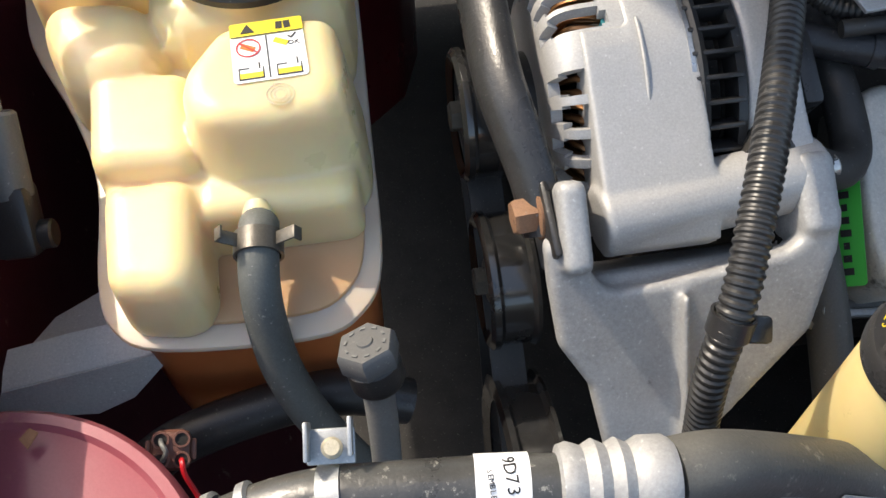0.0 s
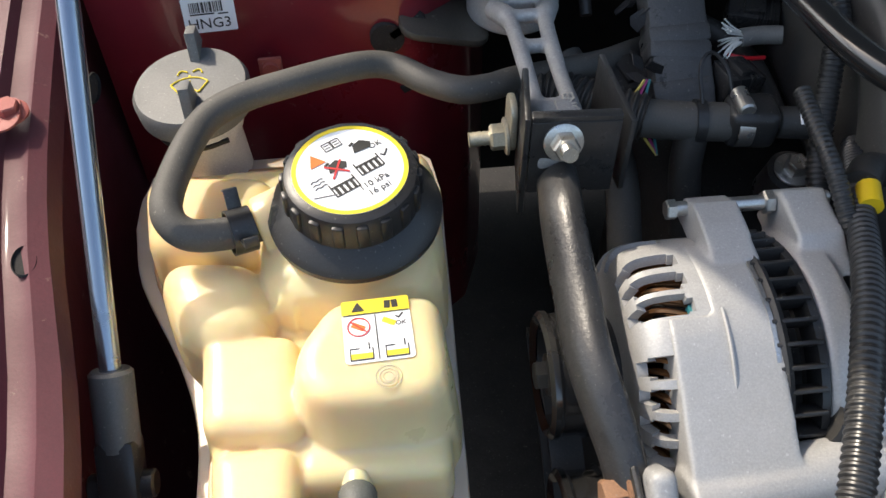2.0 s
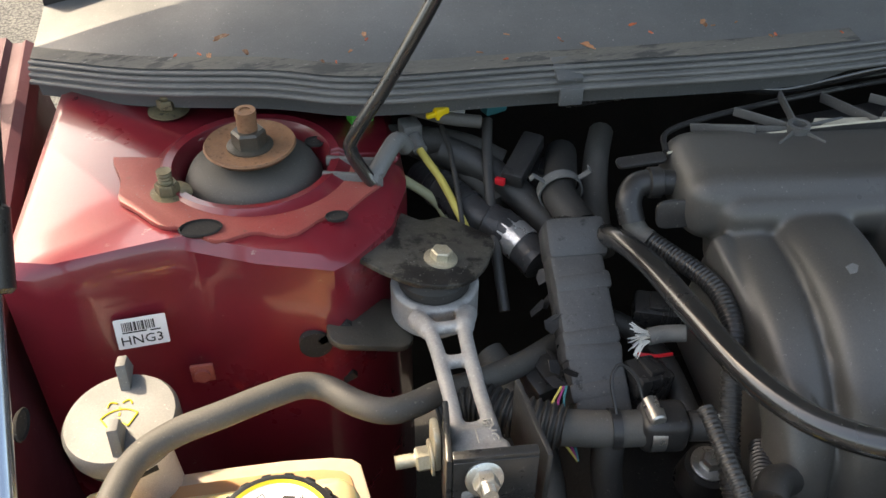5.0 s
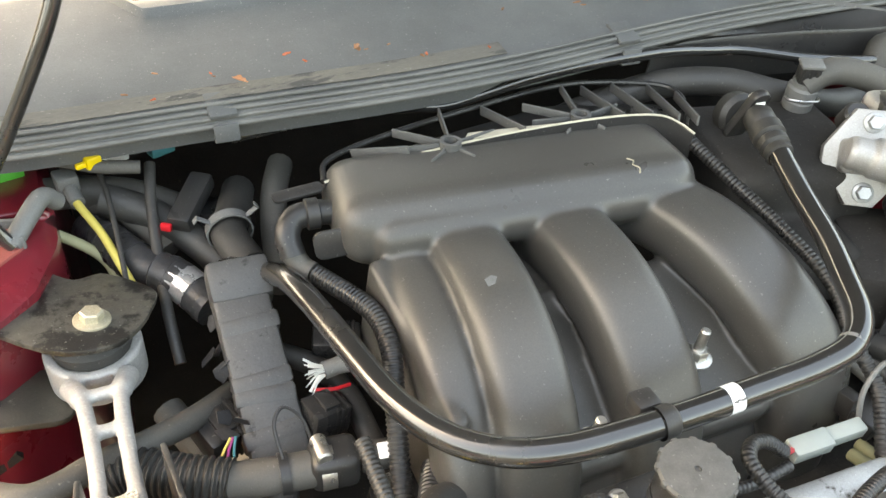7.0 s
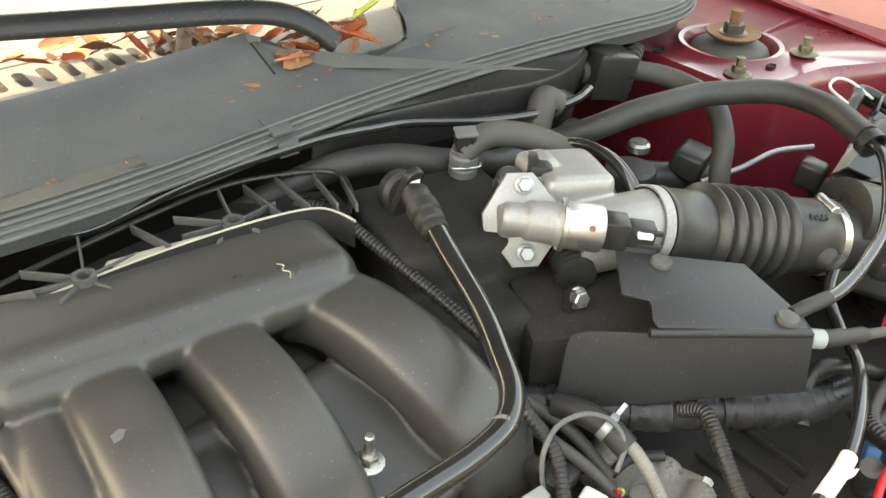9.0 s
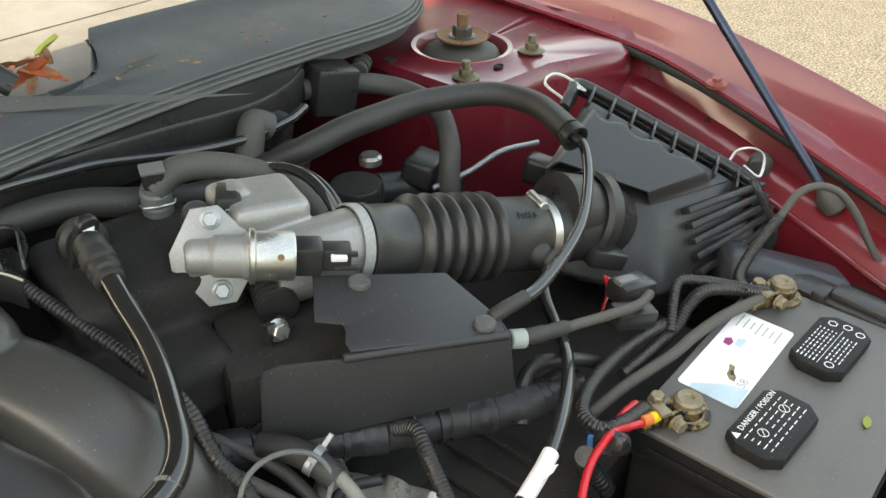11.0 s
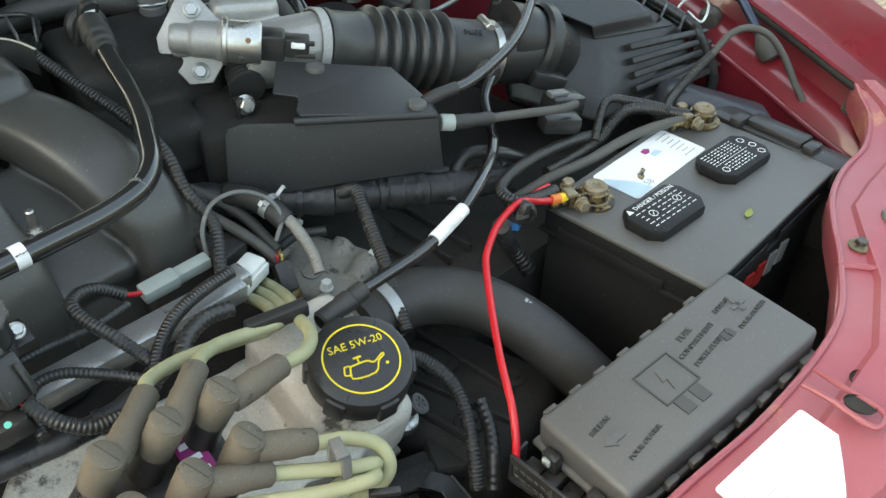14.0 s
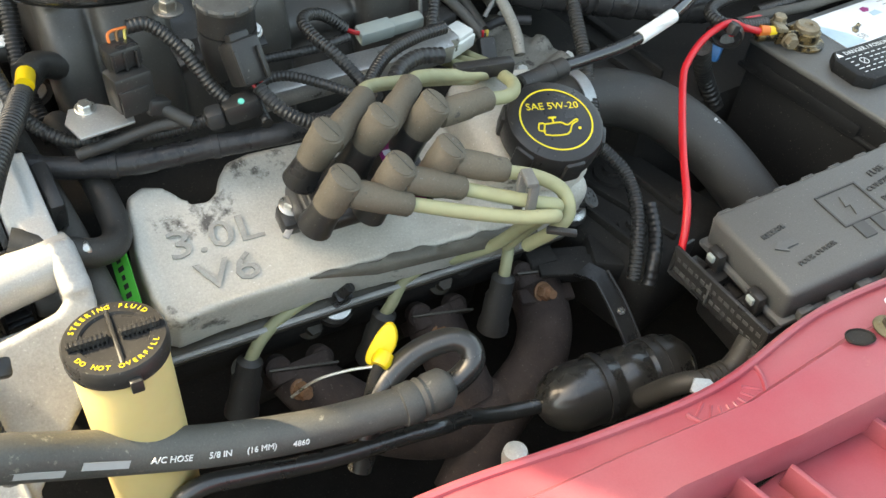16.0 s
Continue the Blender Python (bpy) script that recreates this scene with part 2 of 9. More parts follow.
SNORK = material("blue_black_plastic", (.030, .033, .040), .42, 0, (.042, .045, .052), 12, bump=.1, bump_scale=900)
GREYP = material("grey_plastic", (.16, .16, .155), .55, 0, (.12, .12, .115), 20, spots=(.3, .28, .24), spot_scale=200, spot_cut=.72, bump=.1, bump_scale=700)
RUBBER = material("black_rubber", (.022, .0215, .021), .54, 0, (.044, .041, .037), 22, spots=(.14, .13, .11), spot_scale=180, spot_cut=.68, bump=.2, bump_scale=700)
DUSTRUB = material("dusty_rubber", (.054, .051, .046), .66, 0, (.095, .088, .077), 18, spots=(.19, .175, .145), spot_scale=150, spot_cut=.66, bump=.2, bump_scale=700)
LOOM = material("loom_plastic", (.018, .018, .019), .34, 0, (.035, .033, .030), 40, spots=(.12, .115, .10), spot_scale=260, spot_cut=.68, bump=.05)
BOXTAPE = material("dusty_box_tape", (.050, .050, .051), .42, 0, (.078, .077, .075), 30, spots=(.022, .022, .022), spot_scale=60, spot_cut=.60, bump=.5, bump_scale=140, spec=.4)
TAPE = material("fabric_tape", (.016, .016, .017), .38, 0, (.048, .047, .049), 40, spots=(.13, .13, .125), spot_scale=140, spot_cut=.66, bump=.8, bump_scale=130, spec=.35, rough_var=.2)
BELLOWS = material("dusty_bellows_rubber", (.022, .022, .022), .38, 0, (.052, .050, .047), 18, spots=(.17, .16, .14), spot_scale=150, spot_cut=.66, bump=.2, bump_scale=600)
LIDDUST = material("dusty_grey_lid", (.095, .094, .090), .6, 0, (.055, .054, .050), 90, spots=(.05, .05, .048), spot_scale=200, spot_cut=.66, bump=.2, bump_scale=500)
# darker than the lid, in place of the shade round its raised print
EMBOSS = material("lid_relief_shade", (.048, .048, .047), .5, 0, (.06, .06, .058), 8)
MINT = material("mint_dot", (.12, .62, .48), .45)
RAILST = material("dull_zinc_rail", (.46, .46, .45), .36, .7, (.26, .26, .25), 20, spots=(.06, .055, .05), spot_scale=40, spot_cut=.60, bump=.2, bump_scale=300)
ACHOSE = material("refrigerant_hose_rubber", (.055, .054, .050), .55, 0, (.12, .115, .10), 14, spots=(.19, .18, .15), spot_scale=120, spot_cut=.62, bump=.3, bump_scale=500)
CANBLK = material("weathered_black_paint", (.020, .020, .019), .28, 0, (.036, .034, .031), 14, spots=(.075, .07, .06), spot_scale=60, spot_cut=.63, bump=.15, bump_scale=200, coat=.5)
GLOSS = material("gloss_black_tube", (.014, .014, .014), .22, 0, (.022, .021, .020), 20, coat=.6, spec=.7, spots=(.10, .095, .085), spot_scale=220, spot_cut=.73)
NAVY = material("blue_grey_rod", (.05, .065, .10), .3, .6, (.035, .045, .07), 30)
ALU = material("cast_aluminium", (.42, .41, .395), .55, .30, (.345, .338, .325), 24, fine=.35, spots=(.24, .23, .215), spot_scale=60, spot_cut=.66, bump=.18, bump_scale=700, grain=.05)
ALUBRIGHT = material("clean_cast_aluminium", (.36, .35, .335), .44, .45, (.28, .27, .255), 24, fine=.2, spots=(.34, .32, .28), spot_scale=60, spot_cut=.68, bump=.15, bump_scale=700)
HOUSING = material("greasy_housing_aluminium", (.27, .255, .225), .6, .15, (.17, .16, .14), 26, fine=.3, spots=(.07, .063, .055), spot_scale=40, spot_cut=.56, bump=.4, bump_scale=450)
CASTGREY = material("grimy_raised_casting", (.26, .25, .23), .6, .1, (.42, .40, .36), 60, spots=(.12, .11, .10), spot_scale=90, spot_cut=.6, bump=.3, bump_scale=450)
SHELF = material("tank_shelf_plastic", (.66, .40, .22), .4, 0, (.58, .30, .15), 12, sss=.4, bump=.05)
ALUDIRTY = material("dirty_cast_aluminium", (.56, .535, .48), .62, .10, (.36, .335, .29), 22, fine=.3, spots=(.11, .10, .088), spot_scale=17, spot_cut=.58, bump=.4, bump_scale=450, grain=.10)
ALUBR = material("bracket_aluminium", (.41, .405, .395), .6, .3, (.27, .265, .255), 30, fine=.3, spots=(.20, .195, .19), spot_scale=60, spot_cut=.64, bump=.3, bump_scale=400, grain=.09)
STEEL = material("zinc_steel", (.62, .61, .58), .33, .9, (.48, .46, .42), 80, spots=(.32, .27, .20), spot_scale=160, spot_cut=.68, bump=.1, bump_scale=600)
CREAMM = material("yellow_zinc", (.55, .50, .38), .48, .5, (.40, .35, .25), 50, spots=(.25, .20, .14), spot_scale=120, spot_cut=.64, bump=.2, bump_scale=500)
NUTB = material("dull_yellow_zinc", (.20, .17, .10), .5, .5, (.11, .095, .06), 90, spots=(.05, .045, .035), spot_scale=130, spot_cut=.56, bump=.3, bump_scale=500)
RUST = material("rusty_steel", (.20, .10, .055), .75, .2, (.30, .165, .09), 90, spots=(.13, .06, .03), spot_scale=200, spot_cut=.58, bump=.4, bump_scale=600)
EXH = material("rusty_iron", (.060, .042, .036), .85, .1, (.036, .027, .025), 60, spots=(.11, .075, .058), spot_scale=160, spot_cut=.62, bump=.7, bump_scale=400)
COPPER = material("copper_wire", (.30, .15, .065), .35, .8, (.20, .095, .04), 120)
OILY = material("oily_black_steel", (.050, .047, .042), .38, .35, (.13, .115, .09), 20, spots=(.22, .20, .16), spot_scale=60, spot_cut=.66, bump=.3, bump_scale=300)
BLOOM = material("black_coating_with_bloom", (.030, .030, .029), .36, 0, (.12, .118, .108), 22, spots=(.30, .29, .25), spot_scale=170, spot_cut=.60, bump=.25, bump_scale=400, coat=.2)
BLKST = material("black_steel", (.030, .030, .031), .33, .3, (.055, .053, .050), 40, spots=(.20, .20, .195), spot_scale=240, spot_cut=.69, bump=.25, bump_scale=350)
FELT = material("hood_felt", (.035, .035, .036), .9, 0, (.05, .05, .05), 8, bump=.4, bump_scale=300)
PLATE = material("oily_dusty_plate", (.125, .115, .095), .42, .2, (.050, .046, .040), 38, spots=(.022, .020, .018), spot_scale=34, spot_cut=.50, bump=.6, bump_scale=160, rough_var=.15)
VENTG = material("vent_panel_plastic", (.115, .118, .118), .6, 0, (.09, .092, .092), 20, spots=(.2, .17, .13), spot_scale=60, spot_cut=.66, bump=.1)
COWLG = material("cowl_panel_plastic", (.112, .116, .116), .60, 0, (.080, .083, .084), 11, spots=(.34, .335, .31), spot_scale=130, spot_cut=.69, bump=.15, bump_scale=500)
COWLDIRT = material("settled_dust", (.150, .138, .112), .85, 0, (.085, .084, .080), 28, spots=(.05, .05, .048), spot_scale=60, spot_cut=.52, bump=.4, bump_scale=300, stretch=(.25, 1, 1))
SEAL = material("weatherstrip_rubber", (.075, .076, .074), .6, 0, (.16, .16, .15), 30, spots=(.20, .19, .17), spot_scale=140, spot_cut=.66, bump=.3, bump_scale=400, stretch=(.3, 1, 1))
YELLOW = material("yellow_print", (.78, .60, .03), .5, 0, (.74, .56, .03), 40)
YELP = material("yellow_plastic", (.80, .55, .02), .38, 0, (.74, .48, .02), 60)
WHITE = material("white_print", (.80, .80, .79), .5, 0, (.74, .74, .73), 40)
PAPER = material("white_label", (.80, .80, .80), .45, 0, (.72, .73, .74), 20)
INK = material("black_print", (.02, .02, .02), .5)
GREYINK = material("grey_print", (.42, .42, .41), .6)
REDINK = material("red_print", (.62, .03, .03), .5)
ORANGE = material("orange_print", (.75, .18, .03), .5)
BLUEPALE = material("pale_blue_print", (.50, .66, .74), .5)
MAGENTA = material("magenta_label", (.32, .02, .16), .45, 0, (.28, .03, .14), 60)
GREENL = material("green_label", (.05, .45, .06), .45, 0, (.04, .38, .05), 50)
REDWIRE = material("red_cable", (.60, .015, .025), .38, 0, (.52, .012, .02), 60, coat=.2)
YWIRE = material("yellow_cable", (.62, .50, .12), .5)
PLUGW = material("plug_wire_sleeve", (.34, .34, .20), .6, 0, (.28, .27, .16), 50, spots=(.16, .14, .09), spot_scale=120, spot_cut=.66)
BOOT = material("dusty_boot_rubber", (.100, .085, .064), .74, 0, (.140, .116, .086), 24, spots=(.055, .05, .045), spot_scale=90, spot_cut=.62, bump=.2, bump_scale=400)
PSRES = material("aged_reservoir_plastic", (.60, .48, .22), .45, 0, (.50, .385, .17), 16, sss=.3, spots=(.22, .16, .07), spot_scale=70, spot_cut=.66)
BATT = material("battery_case", (.082, .081, .079), .46, 0, (.11, .108, .10), 12, spots=(.24, .22, .18), spot_scale=160, spot_cut=.71, bump=.2, bump_scale=900)
# black plastic; on case and skirt the shade is put into this colour too
BATTS = material("battery_shade_black", (.011, .011, .012), .5, 0, (.017, .017, .017), 20, bump=.15, bump_scale=900, spec=.2)
LEAD = material("corroded_lead", (.30, .25, .18), .6, .6, (.20, .15, .09), 90, spots=(.45, .42, .33), spot_scale=160, spot_cut=.62, bump=.5, bump_scale=400)
BRASS = material("oily_brass", (.34, .235, .11), .30, .7, (.10, .066, .032), 90, spots=(.03, .026, .02), spot_scale=110, spot_cut=.50, bump=.5, bump_scale=300)
LEAF = material("dead_leaf", (.36, .17, .08), .7, 0, (.24, .095, .045), 60, spots=(.5, .36, .22), spot_scale=90, spot_cut=.6, bump=.4, bump_scale=250, random_value=.4)
LEAFR = material("red_leaf", (.50, .11, .035), .6, 0, (.38, .06, .02), 60, bump=.3, bump_scale=250, random_value=.3)
LEAFG = material("green_leaf", (.30, .36, .06), .6, 0, (.22, .28, .05), 60, random_value=.3)
ASPHALT = material("asphalt", (.150, .147, .130), .9, 0, (.100, .099, .090), 9, spots=(.040, .040, .039), spot_scale=85, spot_cut=.47, bump=.9, bump_scale=150, grain=.45)
BLUEROD = material("polished_rod", (.30, .34, .40), .22, .9, (.24, .28, .34), 30)
TEAL = material("teal_insulation", (.03, .20, .22), .5)
GASKET = material("cream_edge_plastic", (.52, .48, .38), .6, 0, (.36, .33, .26), 40)
CONNW = material("pale_connector", (.74, .75, .72), .45, 0, (.52, .53, .50), 40)
CONNG = material("grey_green_connector", (.34, .38, .35), .5, 0, (.28, .31, .29), 40)
TANKHOSE = material("weathered_hose_rubber", (.105, .112, .104), .62, 0, (.065, .069, .064), 26, spots=(.24, .23, .20), spot_scale=150, spot_cut=.63, bump=.25, bump_scale=500)
BROWNC = material("brown_connector", (.20, .085, .06), .5)
SILVERT = material("silver_tape", (.55, .55, .55), .3, .7, (.4, .4, .4), 60, bump=.5, bump_scale=200)
GALV = material("galvanised_rail", (.42, .43, .43), .45, .6, (.33, .34, .34), 30, bump=.15)
LEAFD = material("dry_leaf", (.20, .13, .10), .7, 0, (.33, .25, .18), 60, spots=(.09, .05, .04), spot_scale=150, spot_cut=.62, bump=.4, bump_scale=300)
# near-black, low-sheen grime; also carries the shade of deep gaps in its colour
DARK = material("grime_gap_black", (.024, .023, .022), .75, 0, (.044, .041, .038), 30, spots=(.085, .08, .07), spot_scale=110, spot_cut=.66, bump=.6, bump_scale=200, spec=.12)

# ---- ground and car body ----
def ground():
    bm = B()
    bmesh.ops.create_grid(bm, x_segments=2, y_segments=2, size=60, matrix=pose(0, 0, 0))
    mesh_thing("ground", bm, ASPHALT, "pale weathered asphalt with small stones", "ground", kind="structure")


ground()
# unseen walls, added to dim the sky near the horizon
for name, c, s in (("wall_west", (-9, 0, 1.3), (.2, 18, 2.6)), ("wall_east", (9, 0, 1.3), (.2, 18, 2.6)), ("wall_south", (0, -8, 1.3), (18, .2, 2.6)), ("wall_north", (0, 10, 1.3), (18, .2, 2.6))):
    mesh_thing(name, box(B(), c, s, bev=.01), SCREEN, "unseen plain wall added to cut low sky light", "wall", kind="structure")


def radial(poly, c, n):
    """Points of a convex outline, at n even angles round c."""
    out = []
    k = len(poly)
    for i in range(n):
        a = 2 * math.pi * i / n
        d = V(math.cos(a), math.sin(a))
        best = 10
        for (x0, y0), (x1, y1) in zip(poly, poly[1:] + poly[:1]):
            e, w = V(x1 - x0, y1 - y0), V(x0 - c[0], y0 - c[1])
            den = d.x * e.y - d.y * e.x
            if abs(den) < 1e-9:
                continue
            t, u = (w.x * e.y - w.y * e.x) / den, (w.x * d.y - w.y * d.x) / den
            if t > 0 and -1e-6 <= u <= 1 + 1e-6:
                best = min(best, t)
        out.append((c[0] + d.x * best, c[1] + d.y * best))
    return out


def strut_tower(c, outline, foot, z, lip, side):
    """The sheet-metal tower with its round opening; walls flare to the foot outline."""
    n = 64
    bm = B()
    rows = []
    for r, h in ((.050, -.030), (.054, -.004), (.058, .003), (.064, .004), (.074, -.003)):
        rows.append([V(c[0] + r * math.cos(2 * math.pi * i / n), c[1] + r * math.sin(2 * math.pi * i / n), z + h) for i in range(n)])
    out = radial(outline, c, n)
    low = radial(foot, c, n)
    mid = [((x0 * .9 + x1 * .1), (y0 * .9 + y1 * .1)) for (x0, y0), (x1, y1) in zip(out, low)]
    inn = [(x * .93 + c[0] * .07, y * .93 + c[1] * .07) for x, y in out]
    for pts, h in ((inn, -.002), (out, -.009), (mid, -.030), (low, -.42)):
        rows.append([V(x, y, z + h + lip * (c[0] - x) * side) for x, y in pts])
    rows = [r + r[:1] for r in rows]
    sheet(bm, rows, .0015)
    bmesh.ops.remove_doubles(bm, verts=bm.verts, dist=1e-5)
    return bm


def strut_top(parent, c, z):
    """Rubber mount, rusty cup and the nut of a suspension strut."""
    m = pose(c[0], c[1], z)
    part("rubber_mount", lathe(B(), m, [(0, -.03), (.05, -.03), (.051, -.012), (.046, -.002), (.036, .004), (0, .006)], 40), DUSTRUB, parent, "cracked dusty rubber strut mount")
    part("cup_washer", lathe(B(), m, [(0, .008), (.012, .008), (.030, .012), (.0335, .016), (.0325, .0175), (.028, .0155), (.013, .0145), (0, .0145)], 40), RUST, parent, "rusty dished washer")
    bm = B()
    hexhead(bm, (c[0], c[1], z + .0145), (0, 0, 1), .0125, .012, 1.35)
    part("nut", bm, OILY, parent)
    bm = B()
    cyl(bm, (c[0], c[1], z + .026), (c[0], c[1], z + .043), .0072, bev=.001)
    ring(bm, pose(c[0], c[1], z + .040), .004, .0076, .004)
    part("strut_rod_end", bm, RUST, parent, "rusty threaded rod end")


def tower_stud(at, group):
    e = thing("tower_stud", at, "dirty zinc nut and stud with round washer on red tower", "nut", group)
    p = Vector(at)
    part("washer", lathe(B(), along(p, p + V(0, 0, 1)), [(0, 0), (.0165, 0), (.0165, .0012), (.011, .0035), (0, .0035)], 24), NUTB, e)
    bm = B()
    hexhead(bm, p + V(0, 0, .002), (0, 0, 1), .0085, .009, 0)
    part("nut", bm, NUTB, e)
    bm = B()
    lathe(bm, along(p + V(0, 0, .010), p + V(0, 0, 1)), [(0, 0)] + [(.0046 if i % 2 else .0053, .0013 * i) for i in range(9)] + [(0, .0104)], 14)
    part("stud", bm, NUTB, e)


def hole(p, n, rx, ry, parent, spin=0):
    """A dark opening with a thin rim, let into a panel."""
    m = along(p, Vector(p) + Vector(n)) @ pose(0, 0, 0, 0, 0, spin) @ Matrix.Diagonal((rx, ry, 1, 1))
    bm = B()
    lathe(bm, m, [(1.08, .0012), (1.0, .002), (.96, -.001), (.94, .0004), (0, .0004)], 24)
    return part("panel_hole", bm, DARK, parent)


CL, CR = (-.445, .228), (.762, .222)
tower_left = mesh_thing("strut_tower", strut_tower(CL, [(-.602, .114), (-.574, .119), (-.535, .130), (-.494, .141), (-.444, .120), (-.391, .106), (-.352, .150), (-.334, .200), (-.332, .42), (-.602, .42)],
                        [(-.606, .108), (-.574, .112), (-.535, .118), (-.494, .122), (-.444, .118), (-.391, .114), (-.350, .150), (-.330, .205), (-.32, .46), (-.62, .46)], .957, .04, 1), RED,
                        "red painted strut tower, sunlit on its shoulder, dusty top", "strut tower", "strut towers", kind="structure")
strut_top(tower_left, CL, .957)
# raised plate round the studs, with cut tabs
pl = B()
ang = [math.radians(172 + 176 * i / 40) for i in range(41)]
outer = [(.098 * math.cos(a) * (1 + .04 * math.sin(9 * a)), .094 * math.sin(a) * (1 + .05 * math.sin(13 * a))) for a in ang]
inner = [(.066 * math.cos(a), .066 * math.sin(a)) for a in reversed(ang)]
prism(pl, pose(CL[0], CL[1] + .004, .9535, 0, 2, 0), outer + inner, .004, .001)
part("reinforcing_plate", pl, DUSTRED, tower_left, "dusty red reinforcing plate with cut tabs")
for q in ((-.503, .195, .957), (-.511, .314, .958)):
    tower_stud(q, "tower nuts")
hole((-.479, .149, .9588), (0, -.03, 1), .0135, .0085, tower_left)
hole((-.398, .250, .9560), (0, 0, 1), .0075, .006, tower_left)
hole((-.389, .149, .9580), (0, 0, 1), .0075, .005, tower_left)
# keyhole slots and a captive nut on the front wall
kb = B()
cyl(kb, (-.412, .1085, .8790), (-.412, .1180, .8790), .0115, seg=28)
box(kb, (-.3985, .1125, .8885), (.026, .008, .0058), (0, -35, 0))
box(kb, (-.395, .1135, .839), (.020, .008, .006), (0, -30, 0))
part("slot", kb, DARK, tower_left)
nb = B()
box(nb, (-.4935, .1200, .854), (.016, .003, .016), bev=.001)
cyl(nb, (-.4935, .120, .854), (-.4935, .1155, .854), .0055)
part("captive_nut", nb, DUSTRED, tower_left)

tower_right = mesh_thing("strut_tower", strut_tower(CR, [(.655, .42), (.655, .150), (.70, .115), (.80, .105), (.90, .06), (1.0, .10), (1.0, .42)],
                         [(.63, .46), (.63, .12), (.69, .075), (.80, .065), (.90, .03), (1.0, .06), (1.02, .46)], .953, 0, 1), RED,
                         "red painted strut tower, shiny, with sunlit streaks", "strut tower", "strut towers", kind="structure")
strut_top(tower_right, CR, .953)
for q in ((.812, .150, .953), (.69, .16, .952)):
    tower_stud(q, "tower nuts")
hole((.672, .262, .952), (0, 0, 1), .008, .006, tower_right)
hole((.742, .150, .952), (0, 0, 1), .007, .005, tower_right)


def ribbon(lines, n=28, thick=.0015):
    """A panel lofted through several long lines, each given by a few points."""
    rows = []
    for pts in lines:
        line = spline(pts, 12)
        total = sum((b - a).length for a, b in zip(line, line[1:]))
        rows.append(even(line, total / n)[:n])
    return sheet(B(), rows, thick)


# left inner fender: flange, gutter and inner wall
fl = mesh_thing("fender_apron", ribbon([
    [(-.80, -.42, .89), (-.80, -.19, .92), (-.80, 0, .96), (-.82, .5, 1.0)],
    [(-.610, -.42, .890), (-.630, -.19, .905), (-.660, 0, .922), (-.70, .5, .955)],
    [(-.596, -.42, .890), (-.616, -.19, .905), (-.648, 0, .922), (-.69, .5, .955)],
    [(-.592, -.42, .898), (-.612, -.19, .912), (-.644, 0, .930), (-.686, .5, .962)],
    [(-.562, -.42, .899), (-.588, -.19, .914), (-.622, 0, .932), (-.668, .5, .963)],
    [(-.558, -.42, .894), (-.584, -.19, .909), (-.618, 0, .926), (-.664, .5, .957)],
    [(-.550, -.42, .894), (-.576, -.19, .909), (-.610, 0, .926), (-.656, .5, .957)],
    [(-.545, -.42, .898), (-.571, -.19, .912), (-.605, 0, .929), (-.652, .5, .960)],
    [(-.532, -.42, .896), (-.561, -.19, .909), (-.597, 0, .925), (-.645, .5, .955)],
    [(-.530, -.42, .880), (-.559, -.19, .893), (-.595, 0, .908), (-.642, .5, .94)],
    [(-.575, -.42, .860), (-.590, -.19, .870), (-.612, 0, .895), (-.650, .5, .93)],
    [(-.575, -.42, .70), (-.588, -.19, .70), (-.596, 0, .72), (-.62, .5, .72)],
    [(-.52, -.42, .58), (-.525, -.19, .58), (-.53, 0, .58), (-.56, .5, .58)],
    [(-.46, -.42, .50), (-.465, -.19, .50), (-.47, 0, .50), (-.50, .5, .50)]]), AGED,
    "dull aged red fender flange with dirt in its seams", "fender", "fenders", kind="structure")
bm = B()
hexhead(bm, (-.613, -.008, .934), (0.1, 0, 1), .0065, .005, 1.6)
part("fender_bolt", bm, DUSTRED, fl, "red painted fender bolt")
bm = B()
prism(bm, pose(-.622, -.012, .9335, 0, -8, 8), roundrect(.034, .026, .008), .0015, .0006)
part("bolt_tab", bm, DUSTRED, fl)
hole((-.592, -.098, .9185), (.15, 0, 1), .009, .0055, fl, 10)
hole((-.588, .045, .905), (1, 0, .3), .012, .006, fl, 0)

# right inner fender: wall, gutter, bolted ledge and the flank up to the crest
GE = [(.765, -.470, .874), (.784, -.356, .895), (.825, -.235, .916), (.882, -.070, .940), (.925, .10, .955), (.95, .5, .97)]
CREST = [(.815, -.470, .918), (.862, -.372, .932), (.918, -.265, .947), (.984, -.087, .965), (1.02, .10, .98), (1.05, .5, 1.0)]


def gutter(dx, dz):
    return [(x + dx, y, z + dz) for x, y, z in GE]


def flank(k, dz):
    """Between the gutter edge and the crest."""
    return [(a[0] + (b[0] - a[0]) * k, a[1] + (b[1] - a[1]) * k, a[2] + (b[2] - a[2]) * k + dz) for a, b in zip(GE, CREST)]


